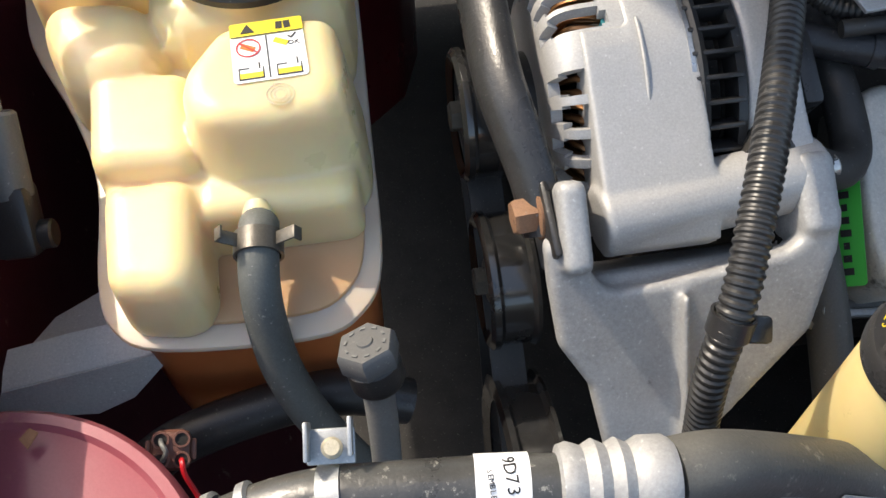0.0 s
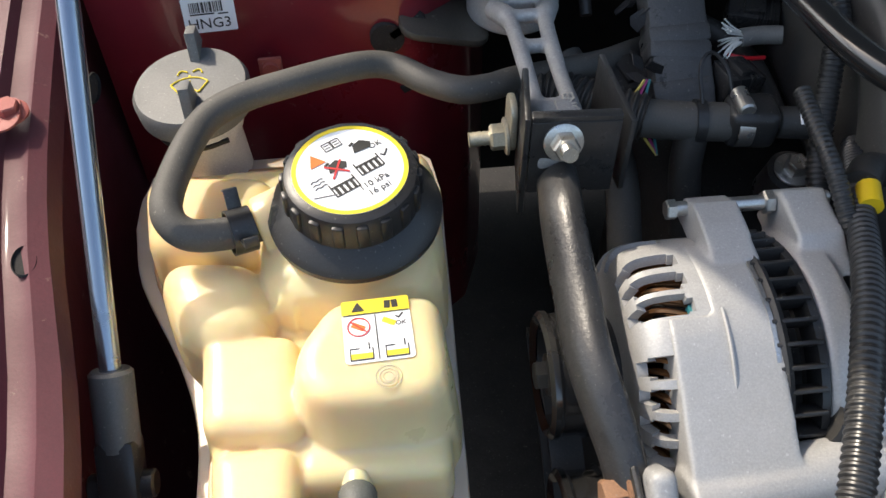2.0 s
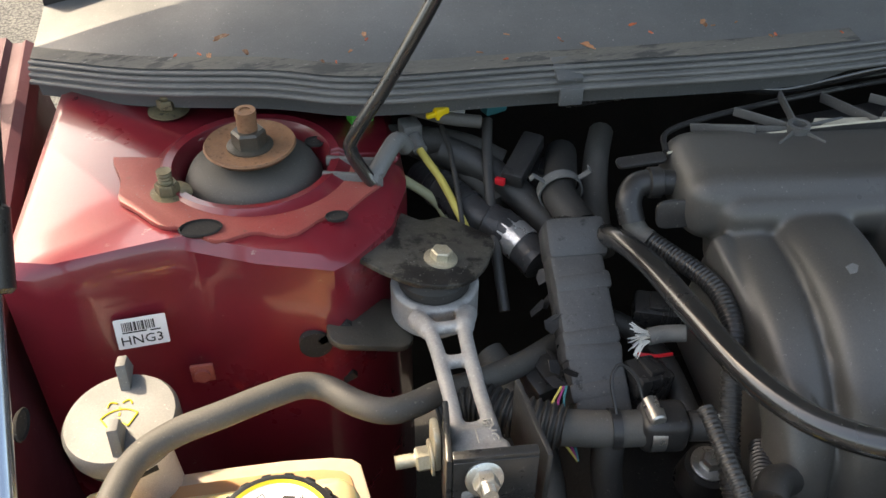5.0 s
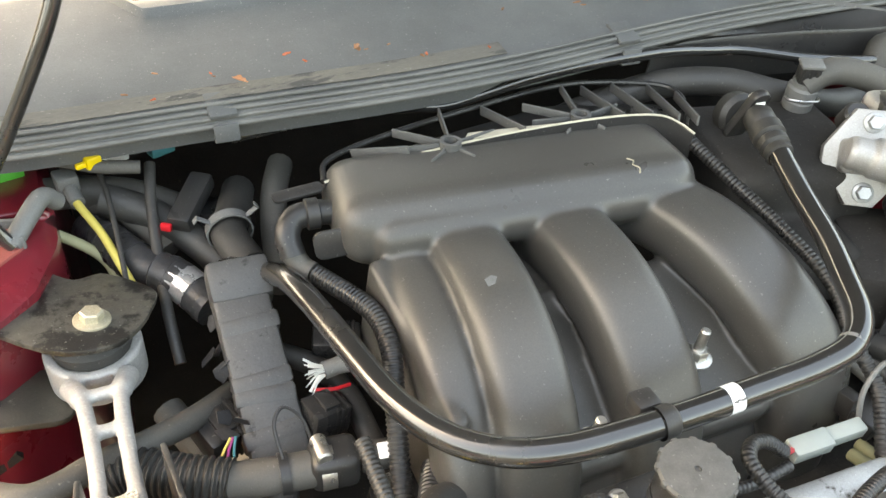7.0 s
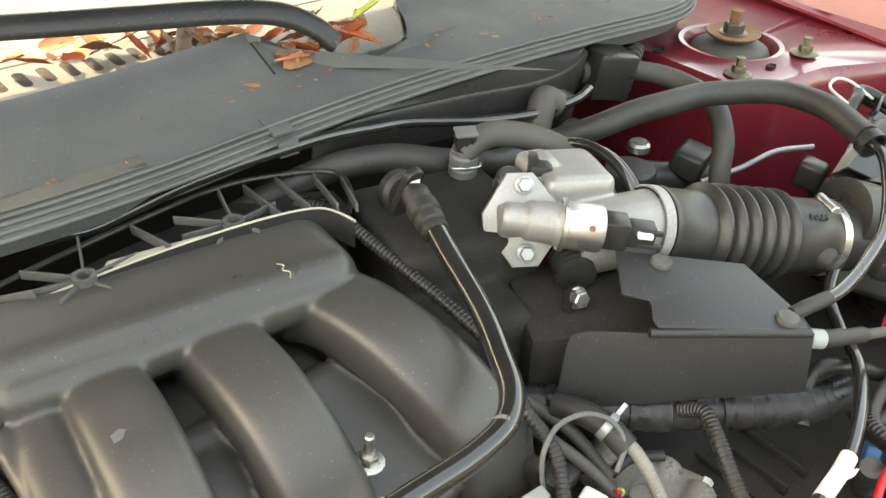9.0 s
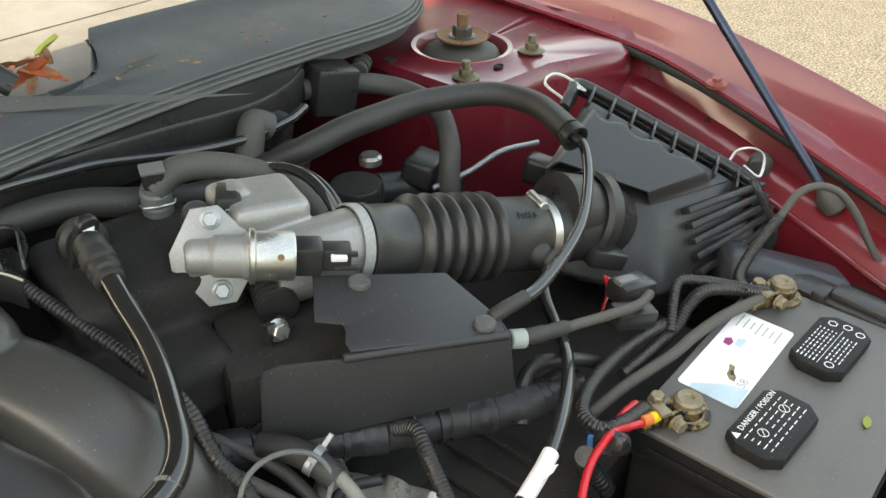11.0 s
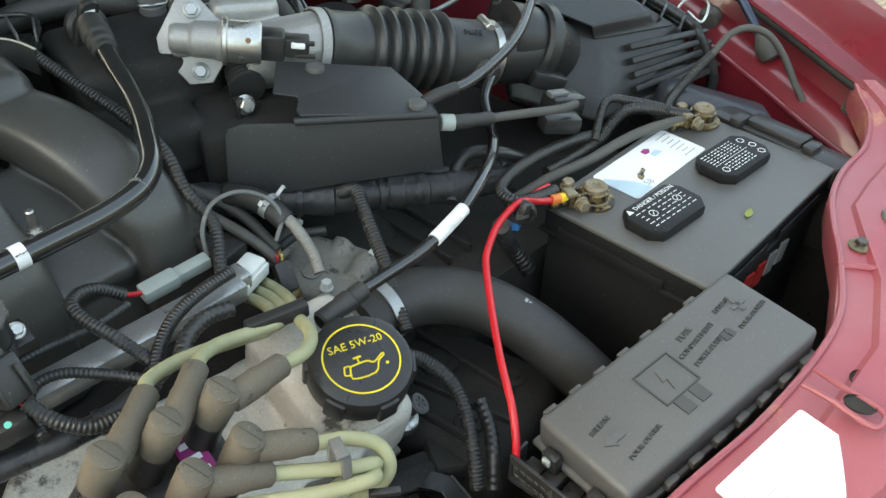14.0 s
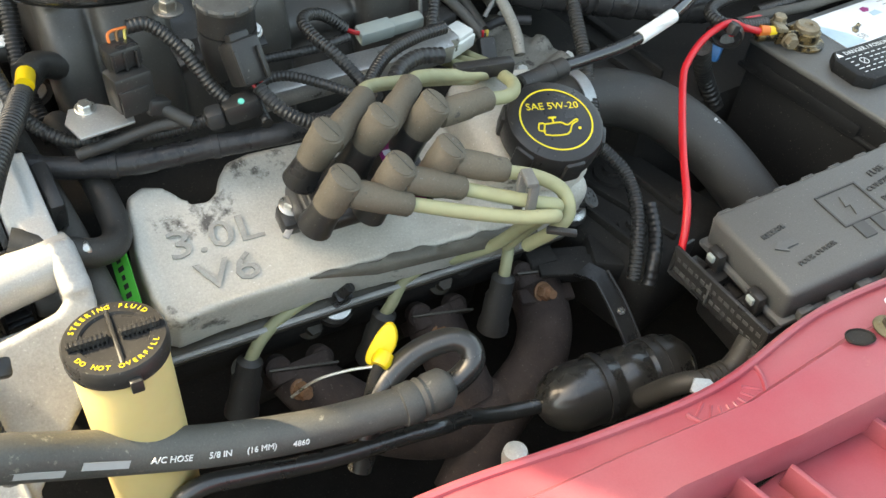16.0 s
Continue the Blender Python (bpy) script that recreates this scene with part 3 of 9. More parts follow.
fr = mesh_thing("fender_apron", ribbon([
    gutter(-.06, -.38), gutter(-.035, -.12), gutter(-.030, -.060), gutter(-.020, -.050), gutter(-.014, -.046), gutter(.008, -.040), gutter(.016, -.022),
    gutter(.006, -.010), gutter(-.001, -.003), gutter(.002, 0), flank(.30, -.016), flank(.50, -.024), flank(.56, -.022), flank(.70, -.010), flank(.90, -.002), flank(.97, .002),
    flank(1.0, .002), flank(1.06, -.006), flank(1.2, -.05), flank(1.4, -.20), flank(1.5, -.50)], 60), RED,
    "glossy red fender with a bolted ledge and crest", "fender", "fenders", kind="structure")
for q in ((.890, -.064, .943), (.797, -.390, .882), (.780, -.455, .868)):
    bm = B()
    lathe(bm, pose(*q), [(0, .0025), (.0125, .0025), (.0125, -.002)], 24)
    part("bolt_washer", bm, DUSTRED, fr)
    bm = B()
    hexhead(bm, Vector(q) + V(0, 0, .0025), (-.1, 0, 1), .0062, .005, 1.3)
    part("fender_bolt", bm, DUSTRED, fr, "red painted fender bolt")
# dark strip painting in the shade of the groove, with its sealer
part("seam_gap", hose(B(), [(x + .003, y, z - .0085) for x, y, z in GE[:5]], .0052, 10, 8), DARK, fr, "dark strip for the shaded gap and its sealer")
part("wall_crease", hose(B(), [(x - .031, y, z - .064) for x, y, z in GE[:5]], .0035, 8, 8), RED, fr)
hole((.868, -.166, .9165), (-.1, 0, 1), .0095, .0055, fr, 30)
hole((.806, -.415, .877), (-.1, 0, 1), .008, .0055, fr, 30)
part("wall_hole", cyl(B(), (.885, -.065, .899), (.881, -.066, .899), .0032, seg=14), DARK, fr)
bm = B()
for k in range(5):
    a = 2 * math.pi * k / 5
    prism(bm, pose(.800 + .003 * math.cos(a), -.404 + .003 * math.sin(a), .8795, 0, 4, 72 * k), [(-.003, -.0012), (.004, -.0006), (.006, .0012), (-.002, .0018)], .0012)
mesh_thing("bird_dropping", bm, WHITE, "small white bird dropping on red ledge", "dropping")

# radiator support
RS_BACK = [(-.20, -.440), (-.09, -.444), (.015, -.466), (.10, -.479), (.20, -.474), (.32, -.489), (.43, -.488), (.50, -.462), (.56, -.430), (.60, -.413), (.65, -.403), (.705, -.402), (.745, -.388), (.770, -.366), (.787, -.352)]
RS_FRONT = [(-.20, -.520), (-.08, -.520), (.03, -.523), (.11, -.537), (.19, -.548), (.30, -.580), (.42, -.580), (.50, -.550), (.553, -.505), (.575, -.480), (.625, -.484), (.700, -.486), (.728, -.470), (.755, -.430), (.792, -.372)]


def support_z(x):
    return .828 + .038 * min(1, max(0, (x + .1) / .6)) + .024 * min(1, max(0, (x - .70) / .085))


bm = B()
rows = []
for k, dz in ((.03, -.030), (0, -.012), (.02, -.002), (.06, 0), (.35, .001), (.40, .006), (.85, .008), (.95, .009), (1, .004), (1.02, -.022)):
    rows.append([V(a[0] + (b[0] - a[0]) * k, a[1] + (b[1] - a[1]) * k, support_z(a[0]) + dz) for a, b in zip(RS_BACK, RS_FRONT)])
sheet(bm, rows, .0015)
support = mesh_thing("radiator_support", bm, FADED, "faded pinkish red radiator support panel, chalky paint", "radiator support", kind="structure")
for x, y, up in ((.216, -.512, .0062), (.537, -.466, 0), (.60, -.50, 0), (.45, -.545, 0)):
    e = thing("panel_bolt", (x, y, support_z(x) + up + .002), "dull zinc bolt with brown plastic washer", "bolt", "support bolts")
    part("washer", lathe(B(), pose(x, y, support_z(x) + up + .002), [(0, 0), (.0100, 0), (.0100, .001), (.007, .003), (0, .003)], 24), NUTB, e)
    bm = B()
    hexhead(bm, (x, y, support_z(x) + up + .004), (0, 0, 1), .0055, .005, 0)
    part("head", bm, OILY, e)
hole((.194, -.507, support_z(.194) + .0082), (0, 0, 1), .0095, .0060, support, -30)
hole((.388, -.527, support_z(.39) + .003), (0, 0, 1), .0085, .007, support)
hole((.80, -.405, support_z(.8) + .003), (0, 0, 1), .005, .005, support)
e = thing("push_clip", (.588, -.470, .868), "grey plastic push clip in the radiator support", "clip")
part("clip_body", box(B(), (.588, -.470, .872), (.016, .012, .014), (0, 0, 30), .003), GREYP, e)
# paper label
lab = mesh_thing("emission_label", prism(B(), pose(.274, -.536, support_z(.28) + .0095, 2, 0, -6), roundrect(.104, .068, .003), .0004), PAPER,
                 "blank-looking white paper label on pink panel", "label")
for i in range(5):
    part("print_line", box(B(), (.245, -.515 - .009 * i, support_z(.28) + .0104), (.034 - .007 * (i % 3), .0006, .0003), (0, 0, -6)), GREYINK, lab)

# slotted channel stamped beside the label
part("channel_edge", hose(B(), [(.366, -.500, .8695), (.360, -.520, .8725), (.355, -.550, .8745), (.346, -.556, .8745), (.336, -.551, .8745), (.342, -.522, .8725), (.346, -.500, .8690)], .0022, 8), FADED, support)
hole((.350, -.538, .8738), (0, 0, 1), .0075, .0105, support, 12)
# rolled edge, stamped line and the round bite in the support
part("rolled_edge", hose(B(), [(x, y - .003, support_z(x) + .0005) for x, y in RS_BACK], .003, 8, 6), FADED, support)
part("stamped_line", hose(B(), [(.500, -.462, .8665), (.515, -.490, .8695), (.53, -.52, .8735), (.54, -.545, .8735)], .0028, 8), FADED, support)
part("bite_ring", hose(B(), [(.098 + .031 * math.cos(a), -.478 + .031 * math.sin(a), support_z(.098 + .031 * math.cos(a)) + .0004) for a in (math.radians(-165 + 9 * i) for i in range(19))], .0016, 8), FADED, support)
for k in range(8):
    a = math.radians(-155 + 16 * k)
    part("fan_ridge", hose(B(), [(.098 + r * math.cos(a), -.478 + r * math.sin(a), support_z(.098 + r * math.cos(a)) + .0002) for r in (.017, .023, .029)], .0011, 6, 3), FADED, support)
part("bracket_end", prism(B(), pose(.092, -.4795, .8365, 6, 0, 20), [(-.008, -.004), (.006, -.006), (.009, .002), (.003, .010), (-.007, .008)], .003, .001), GALV, support, "pale metal end in the bite")
# lower front of the support with pockets, and the lamp housing
bm = B()
box(bm, (.10, -.585, .805), (.62, .10, .02), (0, -3.2, 0), .004)
mesh_thing("grille_panel", bm, FADED, "chalky pink lower grille panel", "body panel", kind="structure")
for x in (.055, .105, .175, .24):
    bm = B()
    box(bm, (x, -.575, .822), (.004, .07, .024), (0, 0, 8), .001)
    mesh_thing("panel_web", bm, FADED, "thin pink web between panel pockets", "body panel", "panel webs", kind="structure")
for x, y in ((.072, -.548), (.000, -.560)):
    bm = B()
    box(bm, (x, y, .818), (.004, .060, .030), (0, 0, 8), .001)
    mesh_thing("panel_web", bm, FADED, "thin pink web between panel pockets", "body panel", "panel webs", kind="structure")
e = thing("grille_clip", (.083, -.57, .82), "grey metal clip in a panel pocket", "clip")
part("clip_body", box(B(), (.083, -.568, .822), (.020, .026, .010), (0, 10, 20), .002), GREYP, e)
bm = B()
box(bm, (.66, -.56, .825), (.22, .13, .05), (0, 0, 24), .012, 3)
box(bm, (.60, -.52, .835), (.07, .05, .035), (0, 0, 24), .008, 3)
mesh_thing("headlamp_housing", bm, GREYP, "grey plastic back of a headlamp", "headlamp")

# left corner of the support, a rounded red cap
bm = B()
lathe(bm, pose(-.553, -.354, .860, -3, 4, 0), [(0, .001), (.05, .001), (.070, .0), (.077, -.001), (.079, .0015), (.083, .0015), (.0855, -.002), (.086, -.010), (.086, -.10)], 72)
corner = mesh_thing("support_corner", bm, FADED, "rounded faded red corner of the radiator support", "body panel", kind="structure")
part("chip", prism(B(), pose(-.536, -.285, .8610, 0, 0, 70), [(-.004, -.002), (.003, -.003), (.004, .001), (-.001, .003)], .0006), LEAF, corner)

# firewall and floor of the bay: closing panels, near-black for the shade there
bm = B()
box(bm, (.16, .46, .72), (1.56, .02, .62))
mesh_thing("firewall", bm, DARK, "near-black firewall panel closing the bay", "firewall", kind="structure")
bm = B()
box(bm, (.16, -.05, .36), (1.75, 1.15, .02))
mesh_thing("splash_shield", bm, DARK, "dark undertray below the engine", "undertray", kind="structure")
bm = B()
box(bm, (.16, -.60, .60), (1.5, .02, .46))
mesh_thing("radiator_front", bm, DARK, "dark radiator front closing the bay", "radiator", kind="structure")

# dark block added in place of the shade below the air duct
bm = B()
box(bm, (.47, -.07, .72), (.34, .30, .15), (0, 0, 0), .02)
mesh_thing("gearbox_top", bm, DARK, "dark block added to fill the gap below the air duct", "gearbox", kind="structure")
# dark block added to make the void beside the battery black
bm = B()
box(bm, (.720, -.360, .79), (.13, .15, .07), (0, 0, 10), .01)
mesh_thing("lamp_shield", bm, DARK, "dark block added to blacken the gap between battery and lamp", "shield", kind="structure")

# raised hood, hinged behind the cowl, and the cabin behind
HOOD_A, HOOD_Y, HOOD_Z = radians(64), .4775, 1.152
HOOD0, HOOD1 = -.020, 1.10
bm = B()
rows = []
for i in range(9):
    u = HOOD0 + (HOOD1 - HOOD0) * i / 8
    w = .87 - .08 * min(1, i / 3) - .05 * (i / 8) ** 2
    rows.append([V(.09 + w * (j / 6 - 1), HOOD_Y - u * math.cos(HOOD_A) , HOOD_Z + u * math.sin(HOOD_A) + .02 * math.sin(math.pi * j / 12)) for j in range(13)])
sheet(bm, rows, .02)
hood = mesh_thing("hood", bm, RED, "raised red hood with dark felt liner", "hood", kind="structure")
bm = B()
rows = []
for i in range(9):
    u = HOOD0 + .01 + (HOOD1 - HOOD0 - .03) * i / 8
    w = .74 - .06 * (i / 8) ** 2
    rows.append([V(.09 + w * (j / 6 - 1), HOOD_Y - .024 - u * math.cos(HOOD_A), HOOD_Z - .012 + u * math.sin(HOOD_A)) for j in range(13)])
part("hood_liner", sheet(bm, rows, .006), FELT, hood, "dark grey felt liner")

# cowl
CE = [(-.62, .36, .980), (-.53, .308, .990), (-.43, .270, 1.000), (-.356, .240, 1.004), (-.22, .230, 1.008), (-.075, .208, 1.018), (.02, .207, 1.021), (.12, .214, 1.024), (.25, .226, 1.024), (.388, .231, 1.022), (.512, .233, 1.018), (.654, .236, 1.012), (.74, .275, 1.006), (.82, .35, 1.00)]


def edge(dy, dz, k=1.0):
    return [(x, y + dy * (1.0 if x < .28 else k), z + dz) for x, y, z in CE]


line = even(spline(CE, 16), .010)
rows = []
for dy, dz in ((.012, -.03), (.006, .002), (.012, .004), (.045, .012), (.085, .022), (.126, .032), (.133, .036), (.137, .030)):
    row = []
    for p in line:
        far = p.y + dy * (1 + (1.3 * min(1, max(0, (-.24 - p.x) / .1)) if dy > .04 else 0))
        if .165 < p.x < .350 and dy > .04:
            # the round bite that holds leaves
            u = (p.x - .257) / .085
            far = min(far, .279 + .07 * u * u * u * u + .012 * u * u)
        row.append(V(p.x, far, p.z + (far - p.y) * .17 + (.006 if dz == .036 else 0) - (.006 if dz == .030 else 0) if dy > .03 else p.z + dz))
    rows.append(row)
cowl = mesh_thing("cowl_panel", sheet(B(), rows, .003), COWLG,
                  "weathered grey plastic cowl panel with dust and debris", "cowl panel", kind="structure")
part("cut_line", box(B(), (.1665, .318, 1.0405), (.0015, .060, .003), (9, 0, -8)), DARK, cowl)
seal = thing("weatherstrip", (0, .21, 1.0), "dusty black layered rubber seal along the cowl edge", "weatherstrip")
for dy, dz, r in ((.005, .0035, .0017), (.0015, .000, .0020), (-.002, -.0042, .0020), (-.005, -.0088, .0022)):
    part("seal_lip", hose(B(), edge(dy, dz), r, 10, 8), SEAL, seal)
part("seal_web", ribbon([edge(.006, .002), edge(.0015, -.0015), edge(-.002, -.006), edge(-.0045, -.011)], 120, .001), SEAL, seal)
part("dirt_band", ribbon([[q for q in edge(dy, dz) if q[0] < .1] for dy, dz in ((.0095, .0050), (.018, .0059), (.027, .0069))], 120, .0005), COWLDIRT, cowl, "brown dust settled along the edge")
for x, y, z in ((-.208, .229, 1.004), (.124, .214, 1.020)):
    e = thing("cowl_clip", (x, y - .006, z), "small grey plastic clip over the cowl seal", "clip", "cowl clips")
    part("clip_body", box(B(), (x, y + .006, z + .006), (.020, .026, .004), (14, 0, 0), .0012), COWLG, e)
    part("clip_leg", box(B(), (x, y - .0105, z - .008), (.018, .003, .014), bev=.001), COWLG, e)
# lower well behind the cowl edge with a slotted vent
bm = B()
box(bm, (.215, .455, 1.0282), (1.09, .34, .004), (6, 0, 0))
well = mesh_thing("vent_panel", bm, VENTG, "light grey vent panel below the windshield", "vent panel", kind="structure")
for i in range(22):
    x = -.28 + i * .0207
    part("vent_slot", prism(B(), pose(x, .424, 1.0246, 6, 0, 6), roundrect(.0105, .030, .005), .0024, .0004), DARK, well)

# ---- coolant tank ----
def coolant_tank():
    T = thing("coolant_tank", (-.47, -.13, .76), "yellowed translucent coolant tank with lumpy top and seam", "coolant tank")
    bm = B()

    def mound(poly, top, bev, taper=.10, low=.832):
        """A moulded block over an outline, narrower at the top, with rounded edges."""
        cx, cyy = sum(x for x, y in poly) / len(poly), sum(y for x, y in poly) / len(poly)
        q = bmesh.new()
        n = len(poly)
        lo = [q.verts.new((x, y, low)) for x, y in poly]
        hi = [q.verts.new((cx + (x - cx) * (1 - taper), cyy + (y - cyy) * (1 - taper), top)) for x, y in poly]
        q.faces.new(lo[::-1])
        q.faces.new(hi)
        for k in range(n):
            q.faces.new((lo[k], lo[(k + 1) % n], hi[(k + 1) % n], hi[k]))
        bmesh.ops.recalc_face_normals(q, faces=q.faces)
        bmesh.ops.bevel(q, geom=list(q.edges), offset=bev, segments=4, profile=.5, affect='EDGES')
        me = bpy.data.meshes.new("mound")
        q.to_mesh(me)
        q.free()
        bm.from_mesh(me)
        bpy.data.meshes.remove(me)

    mound([(-.512, -.178), (-.468, -.178), (-.466, -.234), (-.478, -.242), (-.507, -.236)], .8790, .0095, .10)          # low, front
    mound([(-.474, -.168), (-.398, -.170), (-.399, -.2015), (-.474, -.2015)], .8725, .0085, .05)                          # low, beside the outlet
    mound([(-.519, -.118), (-.466, -.124), (-.464, -.184), (-.515, -.180)], .8860, .0095, .10)                            # middle row
    mound([(-.476, -.150), (-.455, -.118), (-.393, -.118), (-.391, -.170), (-.396, -.186), (-.420, -.190), (-.462, -.188), (-.476, -.172)], .9105, .0095, .21)
    mound([(-.494, -.066), (-.490, -.112), (-.468, -.124), (-.396, -.124), (-.389, -.09), (-.389, -.004), (-.48, -.010)], .903, .019, .10)
    mound([(-.547, -.070), (-.486, -.076), (-.474, -.118), (-.490, -.138), (-.523, -.135), (-.539, -.108)], .893, .017, .14)
    mound([(-.560, -.010), (-.478, -.018), (-.480, -.080), (-.550, -.074)], .893, .014, .10)
    mound([(-.555, .015), (-.44, .015), (-.44, -.03), (-.555, -.03)], .866, .014, .08)
    mound([(-.511, -.205), (-.470, -.205), (-.470, -.194), (-.402, -.194), (-.398, .008), (-.52, .008)], .8725, .008, .03)
    lathe(bm, pose(-.437, -.076, .88), [(0, 0), (.040, 0), (.037, .025), (.033, .045), (0, .045)], 32)
    cyl(bm, (-.487, -.072, .902), (-.466, -.066, .905), .015, .017)
    part("tank_body", bm, TANK, T, fuse=.0013, soften=8)
    # seam rim and lower half
    out = [(-.575, -.005), (-.566, -.050), (-.540, -.105), (-.526, -.150), (-.523, -.205), (-.515, -.230), (-.493, -.243), (-.430, -.247), (-.406, -.238), (-.394, -.212), (-.391, -.140), (-.388, -.040), (-.388, .02), (-.41, .045), (-.55, .045), (-.572, .025)]
    big = [(x, y) for x, y, _ in (tuple(p) for p in spline([(x, y, 0) for x, y in out + out[:1]], 4))][:-1]
    part("seam_rim", prism(B(), pose(0, 0, .832), big, .005, .002), RIM, T, "pale welded seam rim")
    c = V(-.465, -.10)
    low = [((x - c.x) * .93 + c.x, (y - c.y) * .93 + c.y) for x, y in big]
    part("lower_half", prism(B(), pose(0, 0, .72), low, .112, .006), COOLANT, T, "orange-tinted lower half holding coolant")
    shelf = [((x - c.x) * .90 + c.x, (y - c.y) * .925 + c.y) for x, y in big]
    part("inner_shelf", prism(B(), pose(0, 0, .836), shelf, .0035, .0015), SHELF, T, "brownish shelf inside the rim")
    # outlet stub
    bm = B()
    cyl(bm, (-.4445, -.196, .866), (-.4446, -.212, .867), .0070)
    part("outlet", bm, TANK, T)
    # level sticker
    m = pose(-.4298, -.1475, .9108, 0, 0, 2.5)
    st = part("sticker", prism(B(), m, roundrect(.031, .034, .002), .0004), PAPER, T, "white and yellow warning sticker")
    part("yellow_band", prism(B(), m @ pose(0, .0128, .0004), roundrect(.031, .0082, .001), .0003), YELLOW, st)
    bm = B()
    prism(bm, m @ pose(-.008, .0130, .0008), [(-.003, -.0025), (.003, -.0025), (0, .0027)], .0002)
    for a in (-1, 1):
        box(bm, None, (.0028, .0042, .0002), m=m @ pose(.0072 + a * .0017, .0130, .0008, 0, 0, a * 4))
    box(bm, None, (.0005, .024, .0002), m=m @ pose(-.0005, -.004, .0006))
    box(bm, None, (.030, .0004, .0002), m=m @ pose(0, .0088, .0008))
    for a in (-.008, .0078):
        for dx, dy, w, h in ((0, -.0155, .0105, .0005), (-.005, -.0125, .0005, .006), (.005, -.0125, .0005, .006), (-.003, -.0095, .0045, .0005), (.0035, -.0085, .0006, .0035)):
            box(bm, None, (w, h, .0002), m=m @ pose(a + dx, dy, .0006))
    box(bm, None, (.0035, .0007, .0002), m=m @ pose(.0110, .0062, .0006, 0, 0, 50))
    box(bm, None, (.0018, .0007, .0002), m=m @ pose(.0094, .0056, .0006, 0, 0, -40))
    part("symbol_print", bm, INK, st)
    bm = B()
    for a in (-.008, .0078):
        box(bm, None, (.0095, .0028, .0002), m=m @ pose(a, -.0135, .0005))
    box(bm, None, (.0062, .0028, .0002), m=m @ pose(.0055, .0035, .0006, 0, 0, -30))
    part("yellow_marks", bm, YELLOW, st)
    bm = B()
    box(bm, None, (.0062, .0028, .0002), m=m @ pose(-.0085, .0022, .0006, 0, 0, -30))
    part("orange_mark", bm, ORANGE, st)
    bm = B()
    ring(bm, m @ pose(-.0083, .0020, .0006), .0046, .0052, .0002)
    box(bm, None, (.0096, .0006, .0002), m=m @ pose(-.0083, .0020, .0008, 0, 0, -42))
    part("red_mark", bm, REDINK, st)
    lettering("ok_text", "OK", m @ pose(.0108, .0020, .0006), .0034, INK, st, .0001)
    bm = B()
    for k in range(3):
        lathe(bm, pose(-.4262, -.1725, .9104), [(.002 + .0016 * k, 0), (.0025 + .0016 * k, .0004), (.003 + .0016 * k, 0)], 24)
    part("moulded_mark", bm, TANK, T)
    # cap
    m = pose(-.437, -.076, .918, 4, 0, -3)
    cap = part("cap", lathe(B(), m, [(.030, -.006), (.043, -.007), (.0435, -.003), (.041, .001), (.033, .007), (.0325, .022), (.0315, .0245), (.0285, .026), (0, .026)], 72), BLACKP, T, "black ribbed screw cap with wide skirt")
    for i in range(18):
        a = 2 * math.pi * i / 18
        bm = B()
        box(bm, None, (.0035, .0058, .0145), m=m @ pose(.0325 * math.cos(a), .0325 * math.sin(a), .0155, 0, 0, math.degrees(a)), bev=.0013)
        part("grip_rib", bm, BLACKP, cap)
    lab = part("cap_label", lathe(B(), m, [(0, .0264), (.0277, .0264), (.0277, .0261)], 48), PAPER, cap, "round white pressure warning label")
    part("yellow_ring", ring(B(), m @ pose(0, 0, .0264), .0254, .0276, .0002, 48), YELLOW, lab)
    bm = B()
    on = lambda u, v, turn=33, up=0: m @ pose(u * .0254, v * .0254, .0266 + up, 0, 0, turn)
    for u, v in ((-.10, -.40), (.34, .10)):
        f = on(u, v)
        box(bm, None, (.0125, .0007, .0002), m=f @ pose(0, -.0045, 0))
        for sx in (-1, 1):
            box(bm, None, (.0007, .0085, .0002), m=f @ pose(sx * .0062, -.0005, 0))
        for k in range(4):
            box(bm, None, (.0016, .0052, .0002), m=f @ pose(-.0042 + .0028 * k, -.0018, 0))
        box(bm, None, (.0125, .0012, .0002), m=f @ pose(0, .0012, 0))
    for u, v in ((-.24, .06), (.20, .55)):
        prism(bm, on(u, v), [(-.0052, -.0022), (.0035, -.0030), (.0052, 0), (.0012, .0038), (-.0035, .0025)], .0002)
        box(bm, None, (.0028, .0014, .0002), m=on(u, v) @ pose(-.0035, .0036, 0, 0, 0, 20))
    for k in range(3):
        f = on(-.56, -.36)
        hose(bm, [f @ V(-.0032 + .0016 * j, -.0022 + .0022 * k + (.0004 if j % 2 else -.0004), 0) for j in range(5)], .00024, 6, 4)
    box(bm, None, (.0046, .0008, .0002), m=on(.66, .38, 75))
    box(bm, None, (.0022, .0008, .0002), m=on(.60, .32, -15))
    for sx in (-1, 1):
        f = on(-.36, .60)
        for w, h, x, y in ((.0042, .0005, 0, .0025), (.0042, .0005, 0, -.0025), (.0005, .0050, -.0021, 0), (.0005, .0050, .0021, 0), (.0028, .0004, 0, .001), (.0028, .0004, 0, -.0008)):
            box(bm, None, (w, h, .0002), m=f @ pose(sx * .0024 + x, y, 0, 0, 0, 0))
    box(bm, None, (.011, .0005, .0002), m=on(-.42, -.66, 12))
    part("symbol_print", bm, INK, lab)
    bm = B()
    for a in (78, -12):
        box(bm, None, (.0125, .0010, .0002), m=on(-.24, -.02, a, .0003))
    part("red_cross", bm, REDINK, lab)
    part("orange_triangle", prism(B(), on(-.66, .20), [(-.0042, -.0034), (.0042, -.0034), (0, .0042)], .0002), ORANGE, lab)
